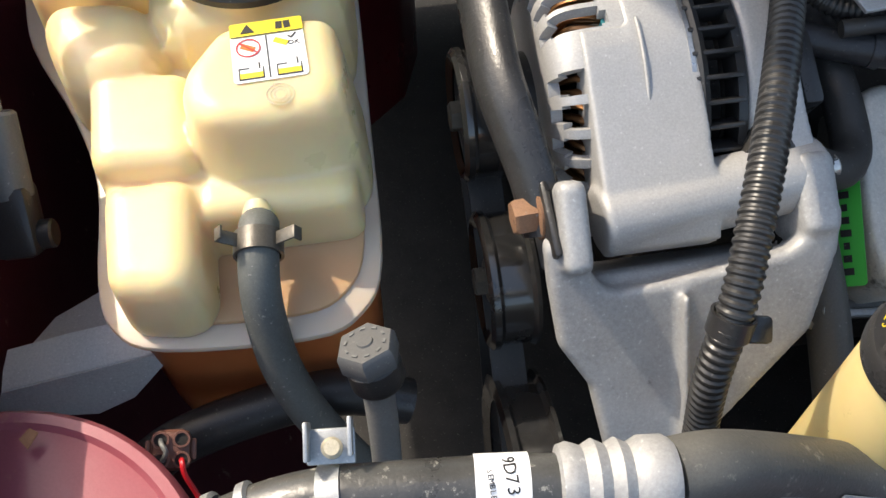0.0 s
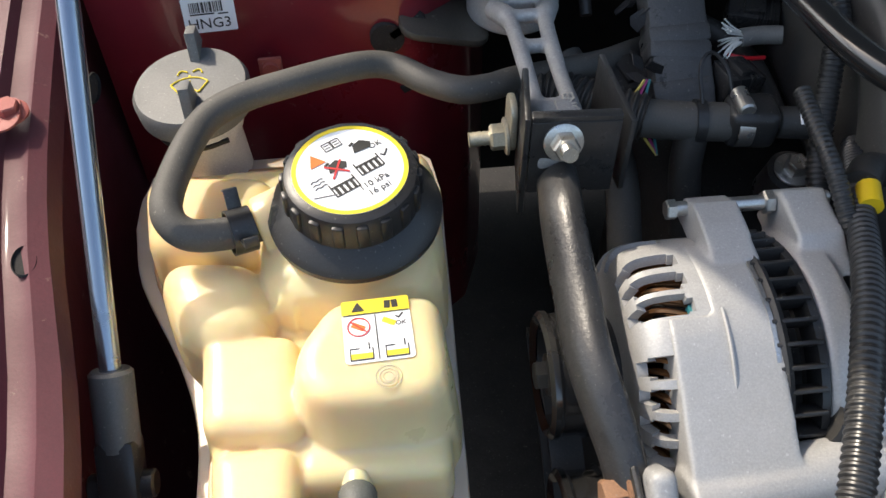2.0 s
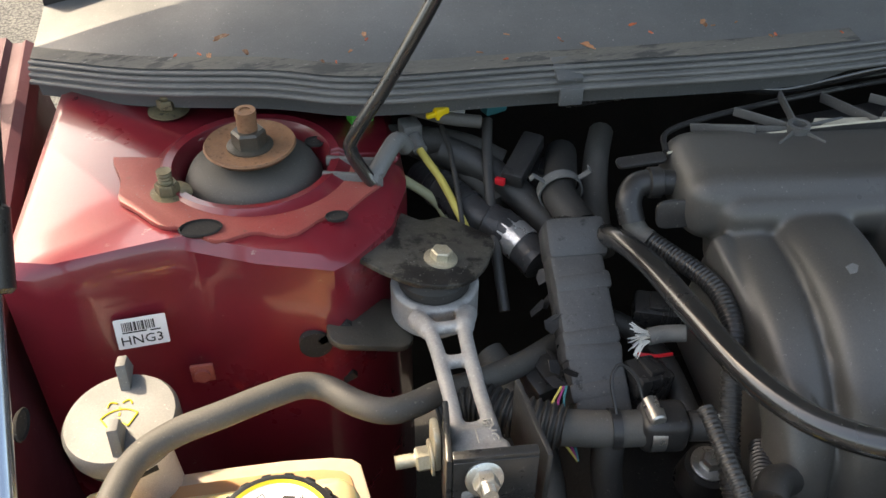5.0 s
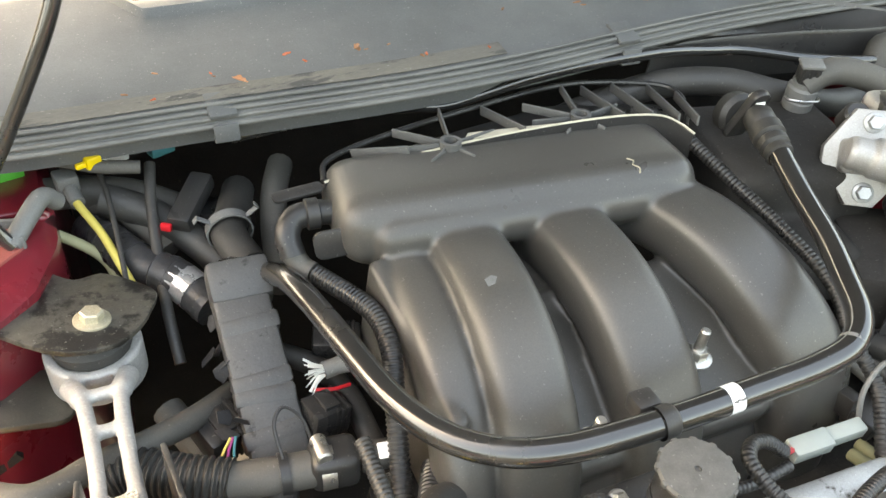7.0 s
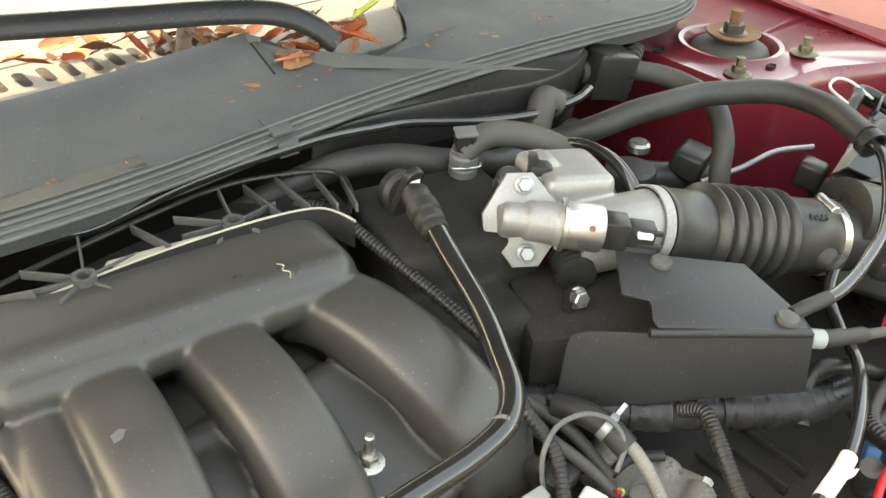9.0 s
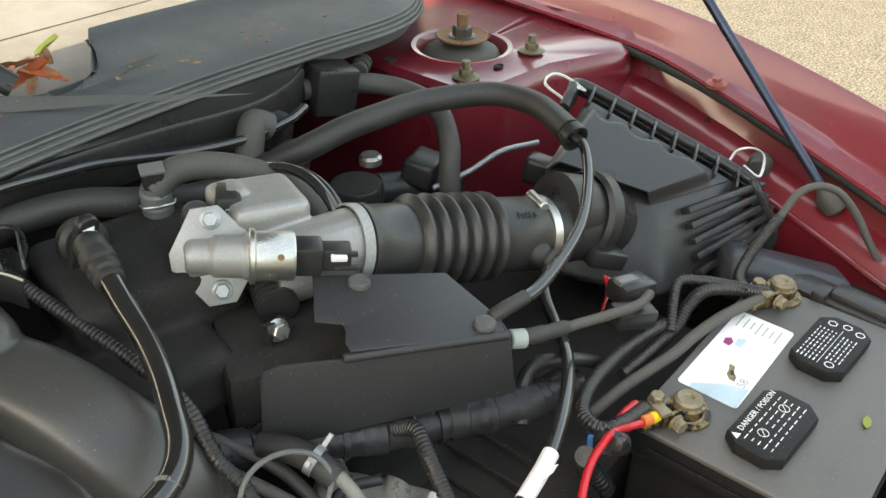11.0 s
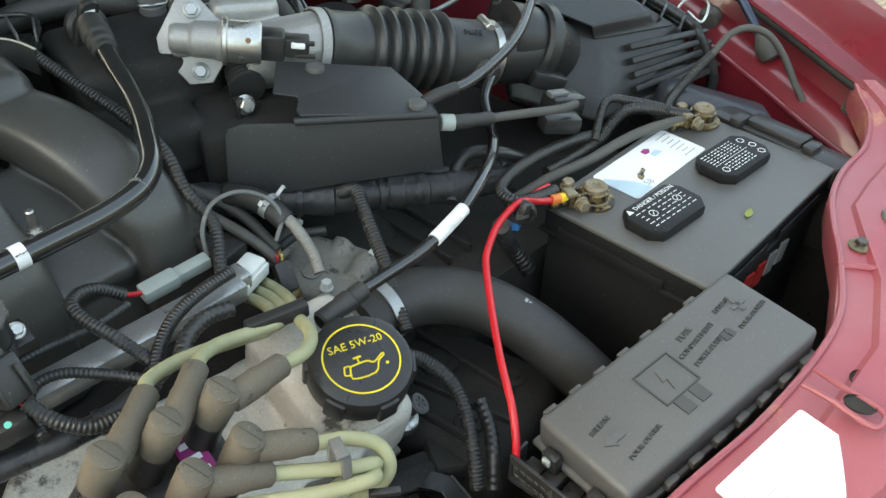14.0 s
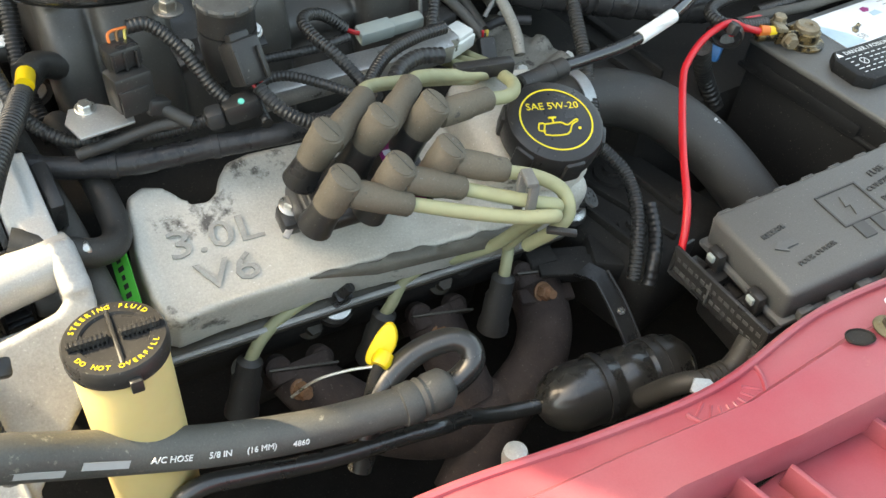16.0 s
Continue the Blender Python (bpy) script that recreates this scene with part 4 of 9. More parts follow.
    lettering("pressure_text", "110 kPa\n16 psi", on(.50, -.42), .0050, INK, lab, .0001)
    lettering("ok_text", "OK", on(.46, .58), .0046, INK, lab, .0001)
    return T


coolant_tank()


# ---- things beside the tank ----
def spring_clamp(name, p, axis, r, ear, mat=STEEL, w=.010, label="spring steel hose clamp with two raised ears"):
    """A band round a hose with ears that stand out along ear."""
    e = thing(name, p, label, "hose clamp", "hose clamps")
    ax = Vector(axis).normalized()
    p = Vector(p)
    m = along(p - ax * w / 2, p + ax)
    part("band", lathe(B(), m, [(r, 0), (r + .0012, 0), (r + .0012, w), (r, w), (r, 0)], 28), mat, e)
    up = Vector(ear)
    up = (up - ax * up.dot(ax)).normalized()
    side = ax.cross(up)
    for s in (-1, 1):
        f = frame_of(p + up * (r * .75) + side * s * r * .95, side * s * .8 + up * .6, ax)
        bm = B()
        box(bm, None, (.012, w * .6, .0012), m=f @ pose(.003, 0, 0), bev=.0004)
        box(bm, None, (.0012, w * .6, .005), m=f @ pose(.0085, 0, .002), bev=.0004)
        part("ear", bm, mat, e)
    return e


def rubber_hose(name, pts, r, mat, label, seg=16, category="hose", group="", flat=1.0):
    return mesh_thing(name, hose(B(), pts, r, seg, 9, flat), mat, label, category, group)


def harness(name, pts, r, mat, label, seg=16, category="harness", group=""):
    """A taped bundle: uneven girth, with the laps of the tape standing out."""
    line = even(spline(pts, 12), .0016)
    rng = random.Random(len(line))
    radii, k, g = [], 0, 1.0
    for i in range(len(line)):
        if k <= 0:
            k, g = rng.randint(4, 9), rng.uniform(.93, 1.08)
        k -= 1
        radii.append(r * g * (1.03 if k == 0 else 1.0))
    ob = mesh_thing(name, sweep(B(), line, radii, seg), mat, label, category, group)
    for k in (.3, .55, .8):
        i = int(k * (len(line) - 6))
        part("tape_lap", lathe(B(), along(line[i], line[i + 4]), [(r * .9, 0), (r * 1.10, .0004), (r * 1.12, .0052), (r * .9, .006)], seg), mat, ob)
    return ob


def conduit(name, pts, r, label, mat=LOOM, pitch=.0031, depth=.11, category="wire loom", group="looms"):
    return mesh_thing(name, loom(B(), pts, r, pitch, depth), mat, label, category, group, angle=30)


# outlet hose, its clamp, and the upper return hose
rubber_hose("coolant_hose", [(-.4445, -.2045, .8655), (-.4445, -.210, .868), (-.4450, -.220, .8675), (-.4462, -.231, .861), (-.4462, -.242, .847), (-.4435, -.255, .828), (-.4355, -.268, .806), (-.424, -.279, .785), (-.410, -.290, .76)], .0088, TANKHOSE, "dusty grey-black rubber hose from the coolant tank outlet")
spring_clamp("hose_clamp", (-.4447, -.2165, .868), (-.06, -.98, -.12), .0094, (.05, -.1, 1), OILY, .010)
rubber_hose("return_hose", [(-.484, -.073, .905), (-.500, -.080, .908), (-.520, -.082, .912), (-.530, -.070, .917), (-.528, -.040, .916), (-.517, -.005, .916), (-.497, .012, .917), (-.468, .022, .918), (-.440, .036, .914), (-.422, .046, .908), (-.407, .044, .905), (-.390, .028, .906), (-.372, .018, .907), (-.355, .024, .903), (-.338, .034, .899), (-.308, .044, .895), (-.275, .065, .883), (-.248, .088, .872), (-.22, .11, .862)], .0082, DUSTRUB, "grey dusty rubber return hose bent round the tank")
spring_clamp("hose_clamp", (-.495, -.0775, .9065), (.9, .35, -.1), .0105, (.2, -.2, 1), BLKST, .012, "black spring clamp on the return hose")

# washer filler
W = thing("washer_filler", (-.523, .050, .80), "grey washer-fluid filler cap with yellow wiper symbol", "filler cap")
m = pose(-.530, .040, .906, 3, -3, 0) @ Matrix.Diagonal((1.27, 1.27, 1.1, 1))
part("neck", lathe(B(), m, [(.0165, -.12), (.0165, -.03), (.019, -.028), (.019, -.012), (.016, -.008)], 28), WHITEP, W, "pale plastic filler neck")
cap = part("cap", lathe(B(), m, [(.022, -.014), (.0268, -.012), (.0272, -.002), (.0255, .001), (0, .002)], 48), GREYP, W, "round grey push-on cap")
for s in (1, -1):
    bm = B()
    prism(bm, m @ pose(-.001, s * .019 + .003, .001, 90, 0, 90), [(-.007, 0), (.009, 0), (.006, .013), (-.002, .015)], .005, .0012)
    part("tab", bm, GREYP, cap)
sy = m @ pose(0, 0, .0022, 0, 0, 2)
bm = B()
A = [(.0115 * math.sin(a), .0115 * math.cos(a) - .008) for a in (math.radians(-48 + 96 * i / 8) for i in range(9))]
A2 = [(.005 * math.sin(a), .005 * math.cos(a) - .0095) for a in (math.radians(-60 + 120 * i / 4) for i in range(5))]
hose(bm, [sy @ V(x, y, 0) for x, y in A], .0005, 6, 3)
hose(bm, [sy @ V(x, y, 0) for x, y in A2], .0005, 6, 3)
for a, b in ((A[0], A2[0]), (A[-1], A2[-1])):
    hose(bm, [sy @ V(*a, 0), sy @ V(*b, 0)], .0005, 6, 3)
for s in (-1, 1):
    hose(bm, [sy @ V(s * (.0012 + .0045 * math.sin(a)), .0055 + .0028 * math.sin(2 * a) * .6 + .0018 * math.cos(a), 0) for a in (0, .5, 1.0, 1.5)], .0005, 6, 3)
for k in range(3):
    box(bm, None, (.0010, .0017, .0006), m=sy @ pose(0, .004 - .0033 * k, 0))
part("wiper_symbol", bm, YELLOW, cap)
part("cap_strap", hose(B(), [(-.545, .055, .905), (-.553, .035, .896), (-.548, .018, .885), (-.530, .016, .878), (-.512, .022, .878)], .0017, 8), BLACKP, W)

# sticker on the tower wall
S = thing("body_sticker", (-.515, .083, .92), "small white barcode sticker on red metal", "sticker")
m = frame_of((-.527, .1235, .897), (1, .12, -.03), (0, .10, 1)) @ Matrix.Diagonal((1.12, 1.12, 1, 1))
part("paper", prism(B(), m, roundrect(.030, .022, .0008), .0005), PAPER, S)
bm = B()
random.seed(4)
x = -.0105
while x < .009:
    w = random.choice((.0004, .0006, .0009))
    box(bm, None, (w, .0065, .0003), m=m @ pose(x, .0052, .0007))
    x += w + random.choice((.0004, .0007))
for k in range(2):
    box(bm, None, (.014 - .008 * k, .0008, .0003), m=m @ pose(-.004 + .012 * k, .0009 - .0004 * k, .0007))
part("barcode", bm, INK, S)
lettering("sticker_text", "HNG3", m @ pose(-.0005, -.0055, .0006), .0092, INK, S, .0002)


def gas_strut(top, seat, turn, label, rod_mat=None, sleeve=True):
    """A hood gas spring: slim rod, wide barrel with plastic collar, ball socket at the foot."""
    top, seat = Vector(top), Vector(seat)
    d = (seat - top).normalized()
    L = (seat - top).length
    e = thing("gas_strut", seat, label, "gas strut", "hood gas struts")
    at = lambda k: top + d * k
    a = L * turn
    part("barrel", cyl(B(), at(-.05), at(a), .0095, bev=.001), BLACKP, e, "black painted barrel")
    part("collar", cyl(B(), at(a - .042), at(a), .0112, bev=.002), BLACKP, e)
    part("rod", cyl(B(), at(a), at(L - .03), .0052), rod_mat or BLUEROD, e, "polished steel rod")
    bm = B()
    if not sleeve:
        lathe(bm, along(at(L - .030), at(L)), [(0, 0), (.006, 0), (.008, .006), (.0125, .014), (.0135, .022), (.011, .032), (0, .036)], 20)
        part("ball_socket", bm, DUSTRUB, e, "dusty ball socket")
        return e
    part("end_sleeve", cyl(B(), at(L - .062), at(L - .022), .0105, bev=.0015), LIDG, e, "scuffed grey end sleeve")
    box(bm, None, (.020, .020, .034), m=along(at(L - .012), at(L)), bev=.004)
    cyl(bm, at(L - .004) + V(-.016, 0, 0), at(L - .004) + V(.016, 0, 0), .007, bev=.001)
    part("ball_socket", bm, BLACKP, e)
    return e


gas_strut((-.551, .175, 1.232), (-.559, -.178, .835), .484, "hood gas strut with polished rod and black barrel")
gas_strut((.872, .210, 1.30), (.813, -.248, .876), .06, "hood gas strut with slim blue-grey rod", NAVY, False)

# ---- engine mount ----
M = thing("engine_mount", (-.335, .13, .88), "oily black steel mount plate bolted to the tower", "mount plate")
m = pose(-.332, .148, .930, -3, 7, 0)
out = [(-.074, .012), (-.068, -.001), (-.046, -.026), (-.020, -.049), (.0, -.056), (.022, -.053), (.038, -.037), (.046, -.022), (.052, -.006), (.046, .006), (.030, .020), (.020, .026), (.012, .024), (.002, .022), (-.010, .032), (-.022, .044), (-.032, .044), (-.040, .030), (-.050, .014), (-.062, .006), (-.070, .018)]
part("plate", prism(B(), m, [tuple(p)[:2] for p in spline([(x, y, 0) for x, y in out + out[:1]], 2)][:-1], .0045, .0012), PLATE, M)
for (x, y), mt, r in (((.009, -.027), CREAMM, .0075), ((-.066, .008), OILY, .0052), ((-.026, .036), OILY, .0052)):
    bm = B()
    hexhead(bm, m @ V(x, y, .0045), m.to_3x3() @ V(0, 0, 1), r, .006, 1.55)
    part("plate_bolt", bm, mt, M)
part("under_flange", prism(B(), pose(-.375, .115, .885, 0, 12, 0), roundrect(.06, .05, .012), .006, .002), OILY, M)

K = thing("torque_link", (-.325, .05, .90), "cast aluminium engine torque link with two slots", "torque link")
part("bushing", cyl(B(), (-.326, .126, .922), (-.326, .124, .884), .0255, bev=.004), RUBBER, K, "black rubber bushing")
bm = B()
ring(bm, pose(-.326, .125, .886, 2, 0, 0), .024, .0310, .028, 40)
f = frame_of((-.326, .040, .915), (0, -1, .03), (1, .05, 0))
for s in (-1, 1):
    sweep(bm, spline([f @ V(-.055, s * .018, -.006), f @ V(-.03, s * .0110, 0), f @ V(.02, s * .0092, .001), f @ V(.062, s * .0100, .003)], 6), [.0070] * 6 + [.0050] * 6 + [.0048] * 7, 10)
for x in (-.036, -.004, .052):
    box(bm, None, (.008, .020, .008), m=f @ pose(x, 0, 0), bev=.002)
box(bm, None, (.034, .026, .020), m=f @ pose(.072, 0, .000), bev=.006, seg=3)
cyl(bm, f @ V(.078, -.0165, -.004), f @ V(.078, .0165, -.004), .0155, bev=.002)
part("link_casting", bm, ALUBR, K, fuse=.0016, soften=3)
lettering("cast_text", "ENGINE", frame_of((-.318, -.028, .9268), (0.1, -1, .02), (1, .1, 0)) @ pose(0, 0, -.0006), .0085, ALUDIRTY, K, .0006)
bm = B()
hose(bm, [(-.327, -.020, .9270), (-.327, -.038, .9265), (-.3305, -.034, .9266)], .0006, 6, 3)
part("cast_arrow", bm, ALUDIRTY, K)

N = thing("mount_bracket", (-.335, -.055, .86), "folded black steel bracket with bolt and nut holding the link", "bracket")
m = pose(-.3225, -.030, .922, 0, 0, -3)
for nm, c, s in (("front_plate", (.001, -.022, -.006), (.046, .0035, .050)), ("side_plate", (-.0225, -.002, -.014), (.0035, .042, .070)), ("side_plate", (.0265, .006, -.008), (.0035, .056, .050))):
    part(nm, box(B(), None, s, m=m @ pose(*c, 0, 0, 0 if nm == "front_plate" else (-4 if c[0] < 0 else 8)), bev=.0012), BLKST, N)
part("top_fold", box(B(), None, (.046, .006, .004), m=m @ pose(.001, -.020, .020), bev=.001), BLKST, N)
bm = B()
hexhead(bm, (-.3295, -.0555, .930), (0, -1, .35), .0072, .008, 1.45, .007)
part("front_nut", bm, STEEL, N, "zinc nut on a stud")
bm = B()
hexhead(bm, (-.3500, -.0115, .896), (-1, 0, -.05), .0078, .008, 1.4, .012)
part("side_nut", bm, CREAMM, N, "pale zinc nut on a threaded stud")
part("strap", prism(B(), frame_of((-.3500, -.010, .905), (0, 1, 0), (0, 0, 1)), roundrect(.020, .034, .008), .004, .001), CREAMM, N, "pale steel strap")
T = thing("mount_tube", (-.325, -.15, .86), "flattened black steel tube running to the alternator bolt", "brace tube")
line = spline([(-.331, -.056, .906), (-.332, -.068, .907), (-.3335, -.088, .906), (-.3335, -.128, .896), (-.333, -.160, .890), (-.329, -.184, .882), (-.3245, -.203, .871), (-.322, -.222, .856)], 8)
n = len(line)
bm = B()
sweep(bm, line, [.0122 + .0015 * math.sin(3 * i / n) - .002 * i / n for i in range(n)], 16, .62)
part("tube", bm, BLKST, T)
part("flat_end", box(B(), (-.3215, -.219, .857), (.004, .034, .034), (20, 0, 3), .002), BLKST, T)
bm = B()
hexhead(bm, (-.3235, -.2145, .8615), (-1, -.06, 0), .0086, .010, 1.35)
part("rusty_bolt", bm, RUST, T, "rusty hex bolt")


# ---- alternator ----
def drum_shell(rows, seg, x0, cy, cz, open_at, thick):
    """A turned shell along x; rows of (x, r); faces for which open_at(x, degrees) holds are left out."""
    bm = B()
    vs = [[bm.verts.new((x0 + x, cy + r * math.cos(2 * math.pi * i / seg), cz + r * math.sin(2 * math.pi * i / seg))) for i in range(seg)] for x, r in rows]
    fs = []
    for k in range(len(rows) - 1):
        for i in range(seg):
            a = 360 * (i + .5) / seg
            if not open_at((rows[k][0] + rows[k + 1][0]) / 2, a):
                j = (i + 1) % seg
                fs.append(bm.faces.new((vs[k][i], vs[k][j], vs[k + 1][j], vs[k + 1][i])))
    bmesh.ops.delete(bm, geom=[v for v in bm.verts if not v.link_faces], context='VERTS')
    bmesh.ops.recalc_face_normals(bm, faces=bm.faces)
    bmesh.ops.solidify(bm, geom=list(bm.faces), thickness=thick)
    return bm


def alternator():
    cy, cz = -.137, .838
    A = thing("alternator", (-.25, cy, cz), "cast aluminium alternator with vent slots and copper windings", "alternator")
    ax = lambda x, r, a: V(x, cy + r * math.cos(a), cz + r * math.sin(a))
    mx = along((-.306, cy, cz), (-.2, cy, cz))
    rows = [(.000, .030), (.000, .048), (.0008, .0535), (.0022, .0580), (.0042, .0615), (.0065, .0640), (.009, .0655), (.012, .0665), (.016, .0672), (.020, .0676), (.0245, .0678), (.0265, .0678), (.0280, .0678), (.0295, .068), (.044, .068), (.0655, .068)]
    slots = (70.5, 83.5, 96.5, 121, 134, 147, 160, 173, 186, 199, 221, 238, 255, 272, 289, 306, 323, 340, 357, 14, 31, 48)

    def slot(x, a):
        w = 4.7 if .0032 < x < .0268 else 3.4
        return .0010 < x < .029 and any(abs((a - s + 180) % 360 - 180) < w for s in slots)
    part("front_housing", drum_shell(rows, 300, -.3115, cy, cz, slot, .0055), ALU, A, "cast housing with rounded vent slots", angle=50)
    # flat boss over the barrel, down to the lower lug
    yz = frame_of((0, 0, 0), (0, 1, 0), (0, 0, 1))
    bm = B()
    prism(bm, yz @ pose(0, 0, -.2965), [(-.150, .9052), (-.160, .9030), (-.169, .8990), (-.2175, .8732), (-.2245, .8690), (-.232, .862), (-.236, .856), (-.232, .845), (-.2195, .840), (-.207, .846), (-.195, .848), (-.16, .878)], .0505)
    prism(bm, yz @ pose(0, 0, -.2755), [(cy + .0688 * math.cos(a), cz + .0690 * math.sin(a)) for a in (math.radians(60 + 7 * i) for i in range(9))] + [(-.160, .885), (-.12, .89)], .026)
    cyl(bm, (-.298, -.220, .8565), (-.193, -.209, .8590), .0165, bev=.002)
    prism(bm, yz @ pose(0, 0, -.266), [(-.070, .884), (-.073, .900), (-.084, .9075), (-.100, .9085), (-.122, .906), (-.12, .890)], .023)
    part("mount_boss", bm, ALU, A, fuse=.0015, soften=2)
    part("boss_seam", hose(B(), [(-.2705, cy + .0699 * math.cos(a), cz + .0699 * math.sin(a)) for a in (math.radians(100 + 8 * i) for i in range(8))], .0009, 6, 4), ALU, A)
    for k in range(34):
        a = math.radians(-10 + k * 6.6)
        for j in range(2):
            bm = B()
            hose(bm, [ax(-.303 + .003 * j, .044, a), ax(-.298 + .002 * j, .0535, a + .03), ax(-.290, .0585 - .002 * j, a + .10), ax(-.280, .0575, a + .16), ax(-.272, .048, a + .2)], .0015, 6, 4)
            part("copper_winding", bm, COPPER, A)
    part("stator_core", lathe(B(), mx, [(.02, .012), (.040, .012), (.049, .036), (.052, .075), (.02, .080)], 40), DARK, A)
    part("insulation", box(B(), ax(-.281, .059, math.radians(100)), (.005, .012, .008), (10, 0, 0)), TEAL, A)
    rg = part("fan_ring", lathe(B(), mx, [(.054, .0580), (.0685, .0585), (.0705, .0605), (.0685, .0635), (.054, .0635), (.054, .0580)], 72), BLACKP, A, "black plastic finned ring")
    for k in range(28):
        a = math.radians(-40 + k * 9.2)
        f = frame_of(ax(-.238, .0640, a), (1, 0, 0), V(0, -math.sin(a), math.cos(a)))
        part("fin", box(B(), None, (.022, .0022, .011), m=f, bev=.0006), BLACKP, rg)
    part("seam_ring", lathe(B(), mx, [(.0665, .0555), (.0692, .0560), (.0692, .0580), (.0665, .0585)], 72), STEEL, A)
    part("rear_ring", lathe(B(), mx, [(.052, .077), (.067, .077), (.067, .081), (.052, .081), (.052, .077)], 64), BLACKP, A)
    bm = B()
    lathe(bm, mx, [(.03, .082), (.0655, .082), (.067, .085), (.067, .098), (.060, .104), (.03, .106), (.03, .082)], 64)
    prism(bm, yz @ pose(0, 0, -.219), [(-.068, .876), (-.070, .898), (-.080, .9075), (-.108, .906), (-.13, .896), (-.10, .875)], .024)
    prism(bm, yz @ pose(0, 0, -.216), [(-.150, .900), (-.190, .880), (-.212, .872), (-.222, .850), (-.19, .845), (-.15, .87)], .018)
    part("rear_housing", bm, ALU, A, fuse=.0016, soften=2)
    part("terminal_block", box(B(), (-.192, -.165, .872), (.010, .036, .030), (20, 0, 0), .003), BLACKP, A, "black terminal block on the rear")
    bm = B()
    cyl(bm, (-.272, -.079, .8985), (-.190, -.079, .8985), .0040)
    hexhead(bm, (-.272, -.079, .8985), (-1, 0, 0), .0055, .005, 0)
    hexhead(bm, (-.220, -.079, .8985), (-1, 0, 0), .0065, .005, 0)
    part("through_bolt", bm, STEEL, A)
    part("pulley", lathe(B(), along((-.335, cy, cz), (-.2, cy, cz)), [(0, 0), (.012, 0), (.013, .006), (.026, .006), (.028, .001), (.030, .003), (.027, .008), (.030, .010), (.027, .012), (.030, .014), (.027, .016), (.030, .018), (.030, .024), (.014, .026)], 40), BLKST, A, "black ribbed belt pulley")


alternator()

# alternator bracket
K = thing("alternator_bracket", (-.26, -.25, .74), "grey cast aluminium alternator bracket with ribs", "bracket")
bm = B()
f = frame_of((-.262, -.2725, .8175), (1, 0, 0), (0, .62, .78))
prism(bm, f @ pose(0, 0, -.012), [(-.062, .040), (-.063, .060), (-.058, .066), (-.048, .066), (-.044, .060), (-.043, .046), (-.039, .039), (-.032, .036), (-.010, .037), (.020, .040), (.046, .044), (.056, .052), (.062, .062), (.070, .060), (.069, .042), (.058, .004), (.030, -.024), (.002, -.052), (-.002, -.090), (-.040, -.090), (-.037, -.060), (-.046, -.010), (-.059, .012)], .012, .003)
box(bm, (-.3125, -.221, .8585), (.0125, .040, .044), (36, 0, 0), .004, 3)
box(bm, (-.201, -.218, .853), (.018, .038, .036), (30, 0, 0), .005, 3)
box(bm, None, (.0030, .105, .0150), m=f @ pose(-.004, -.020, .0005), bev=.001)
box(bm, (-.255, -.236, .815), (.10, .03, .05), (36, 0, 0), .006)
part("casting", bm, ALUBR, K, fuse=.0018, soften=2)
bm = B()
cyl(bm, (-.192, -.209, .8592), (-.184, -.208, .8594), .006, bev=.001)
part("stud_end", bm, STEEL, K)
bm = B()
lathe(bm, along((-.190, -.250, .803), (-.184, -.262, .815)), [(0, -.008), (.0115, -.008), (.0115, .004), (.0085, .006), (.0078, .003), (.004, .003), (.0035, .010), (0, .010)], 24)
mesh_thing("bolt_seat", bm, STEEL, "shiny zinc bolt in a round collar beside the bracket", "bolt")

# pulleys and belt beside the engine
for c, r, w, x, lab in (((-.135, .838), .034, .020, -.347, "black idler pulley with dusty rim"), ((-.205, .790), .036, .024, -.345, "shiny black belt pulley"), ((-.30, .70), .075, .026, -.345, "large black crank pulley")):
    e = thing("belt_pulley", (x, c[0], c[1]), lab, "pulley", "belt pulleys")
    mm = along((x, c[0], c[1]), (x + 1, c[0], c[1]))
    part("rim", lathe(B(), mm, [(r * .8, .002), (r * .93, -.001), (r, .001), (r, .004), (r * .95, .006), (r * .95, w - .004), (r, w - .002), (r, w), (r * .5, w)], 56), GLOSS, e)
    part("web", lathe(B(), mm, [(0, .006), (r * .3, .006), (r * .34, .012), (r * .8, .010), (r * .84, .003)], 48), BLKST, e)
    bm = B()
    hexhead(bm, (x + .004, c[0], c[1]), (-1, 0, 0), .008, .006, 1.4)
    part("centre_bolt", bm, OILY, e)
bm = B()
loop = [(-.300 + .075 * math.cos(a), .70 + .075 * math.sin(a)) for a in (math.radians(180 + 20 * i) for i in range(9))] + [(-.205 + .037, .79 - .03), (-.118 + .036, .800), (-.118, .815), (-.165, .800), (-.34, .69)]
pts = [V(-.335, y, z) for y, z in loop]
line = spline(pts + pts[:1], 6)
rows = [[p + V(dx, 0, 0) for p in line] for dx in (-.009, .009)]
sheet(bm, rows, .003)
mesh_thing("drive_belt", bm, RUBBER, "black rubber drive belt round the pulleys", "belt")

# convoluted sleeve in front of the alternator
conduit("wire_loom", [(-.150, -.03, .885), (-.177, -.085, .903), (-.197, -.135, .912), (-.215, -.175, .916), (-.233, -.215, .913), (-.249, -.250, .905), (-.262, -.280, .888), (-.270, -.298, .855), (-.268, -.310, .81)], .0076, "long black corrugated loom hanging past the alternator", pitch=.0038)
e = thing("cable_tie", (-.266, -.289, .873), "black cable tie round the corrugated loom", "cable tie")
part("band", lathe(B(), along((-.2628, -.282, .885), (-.269, -.296, .860)), [(.0078, .004), (.0090, .004), (.0090, .013), (.0078, .013), (.0078, .004)], 24), BLACKP, e)
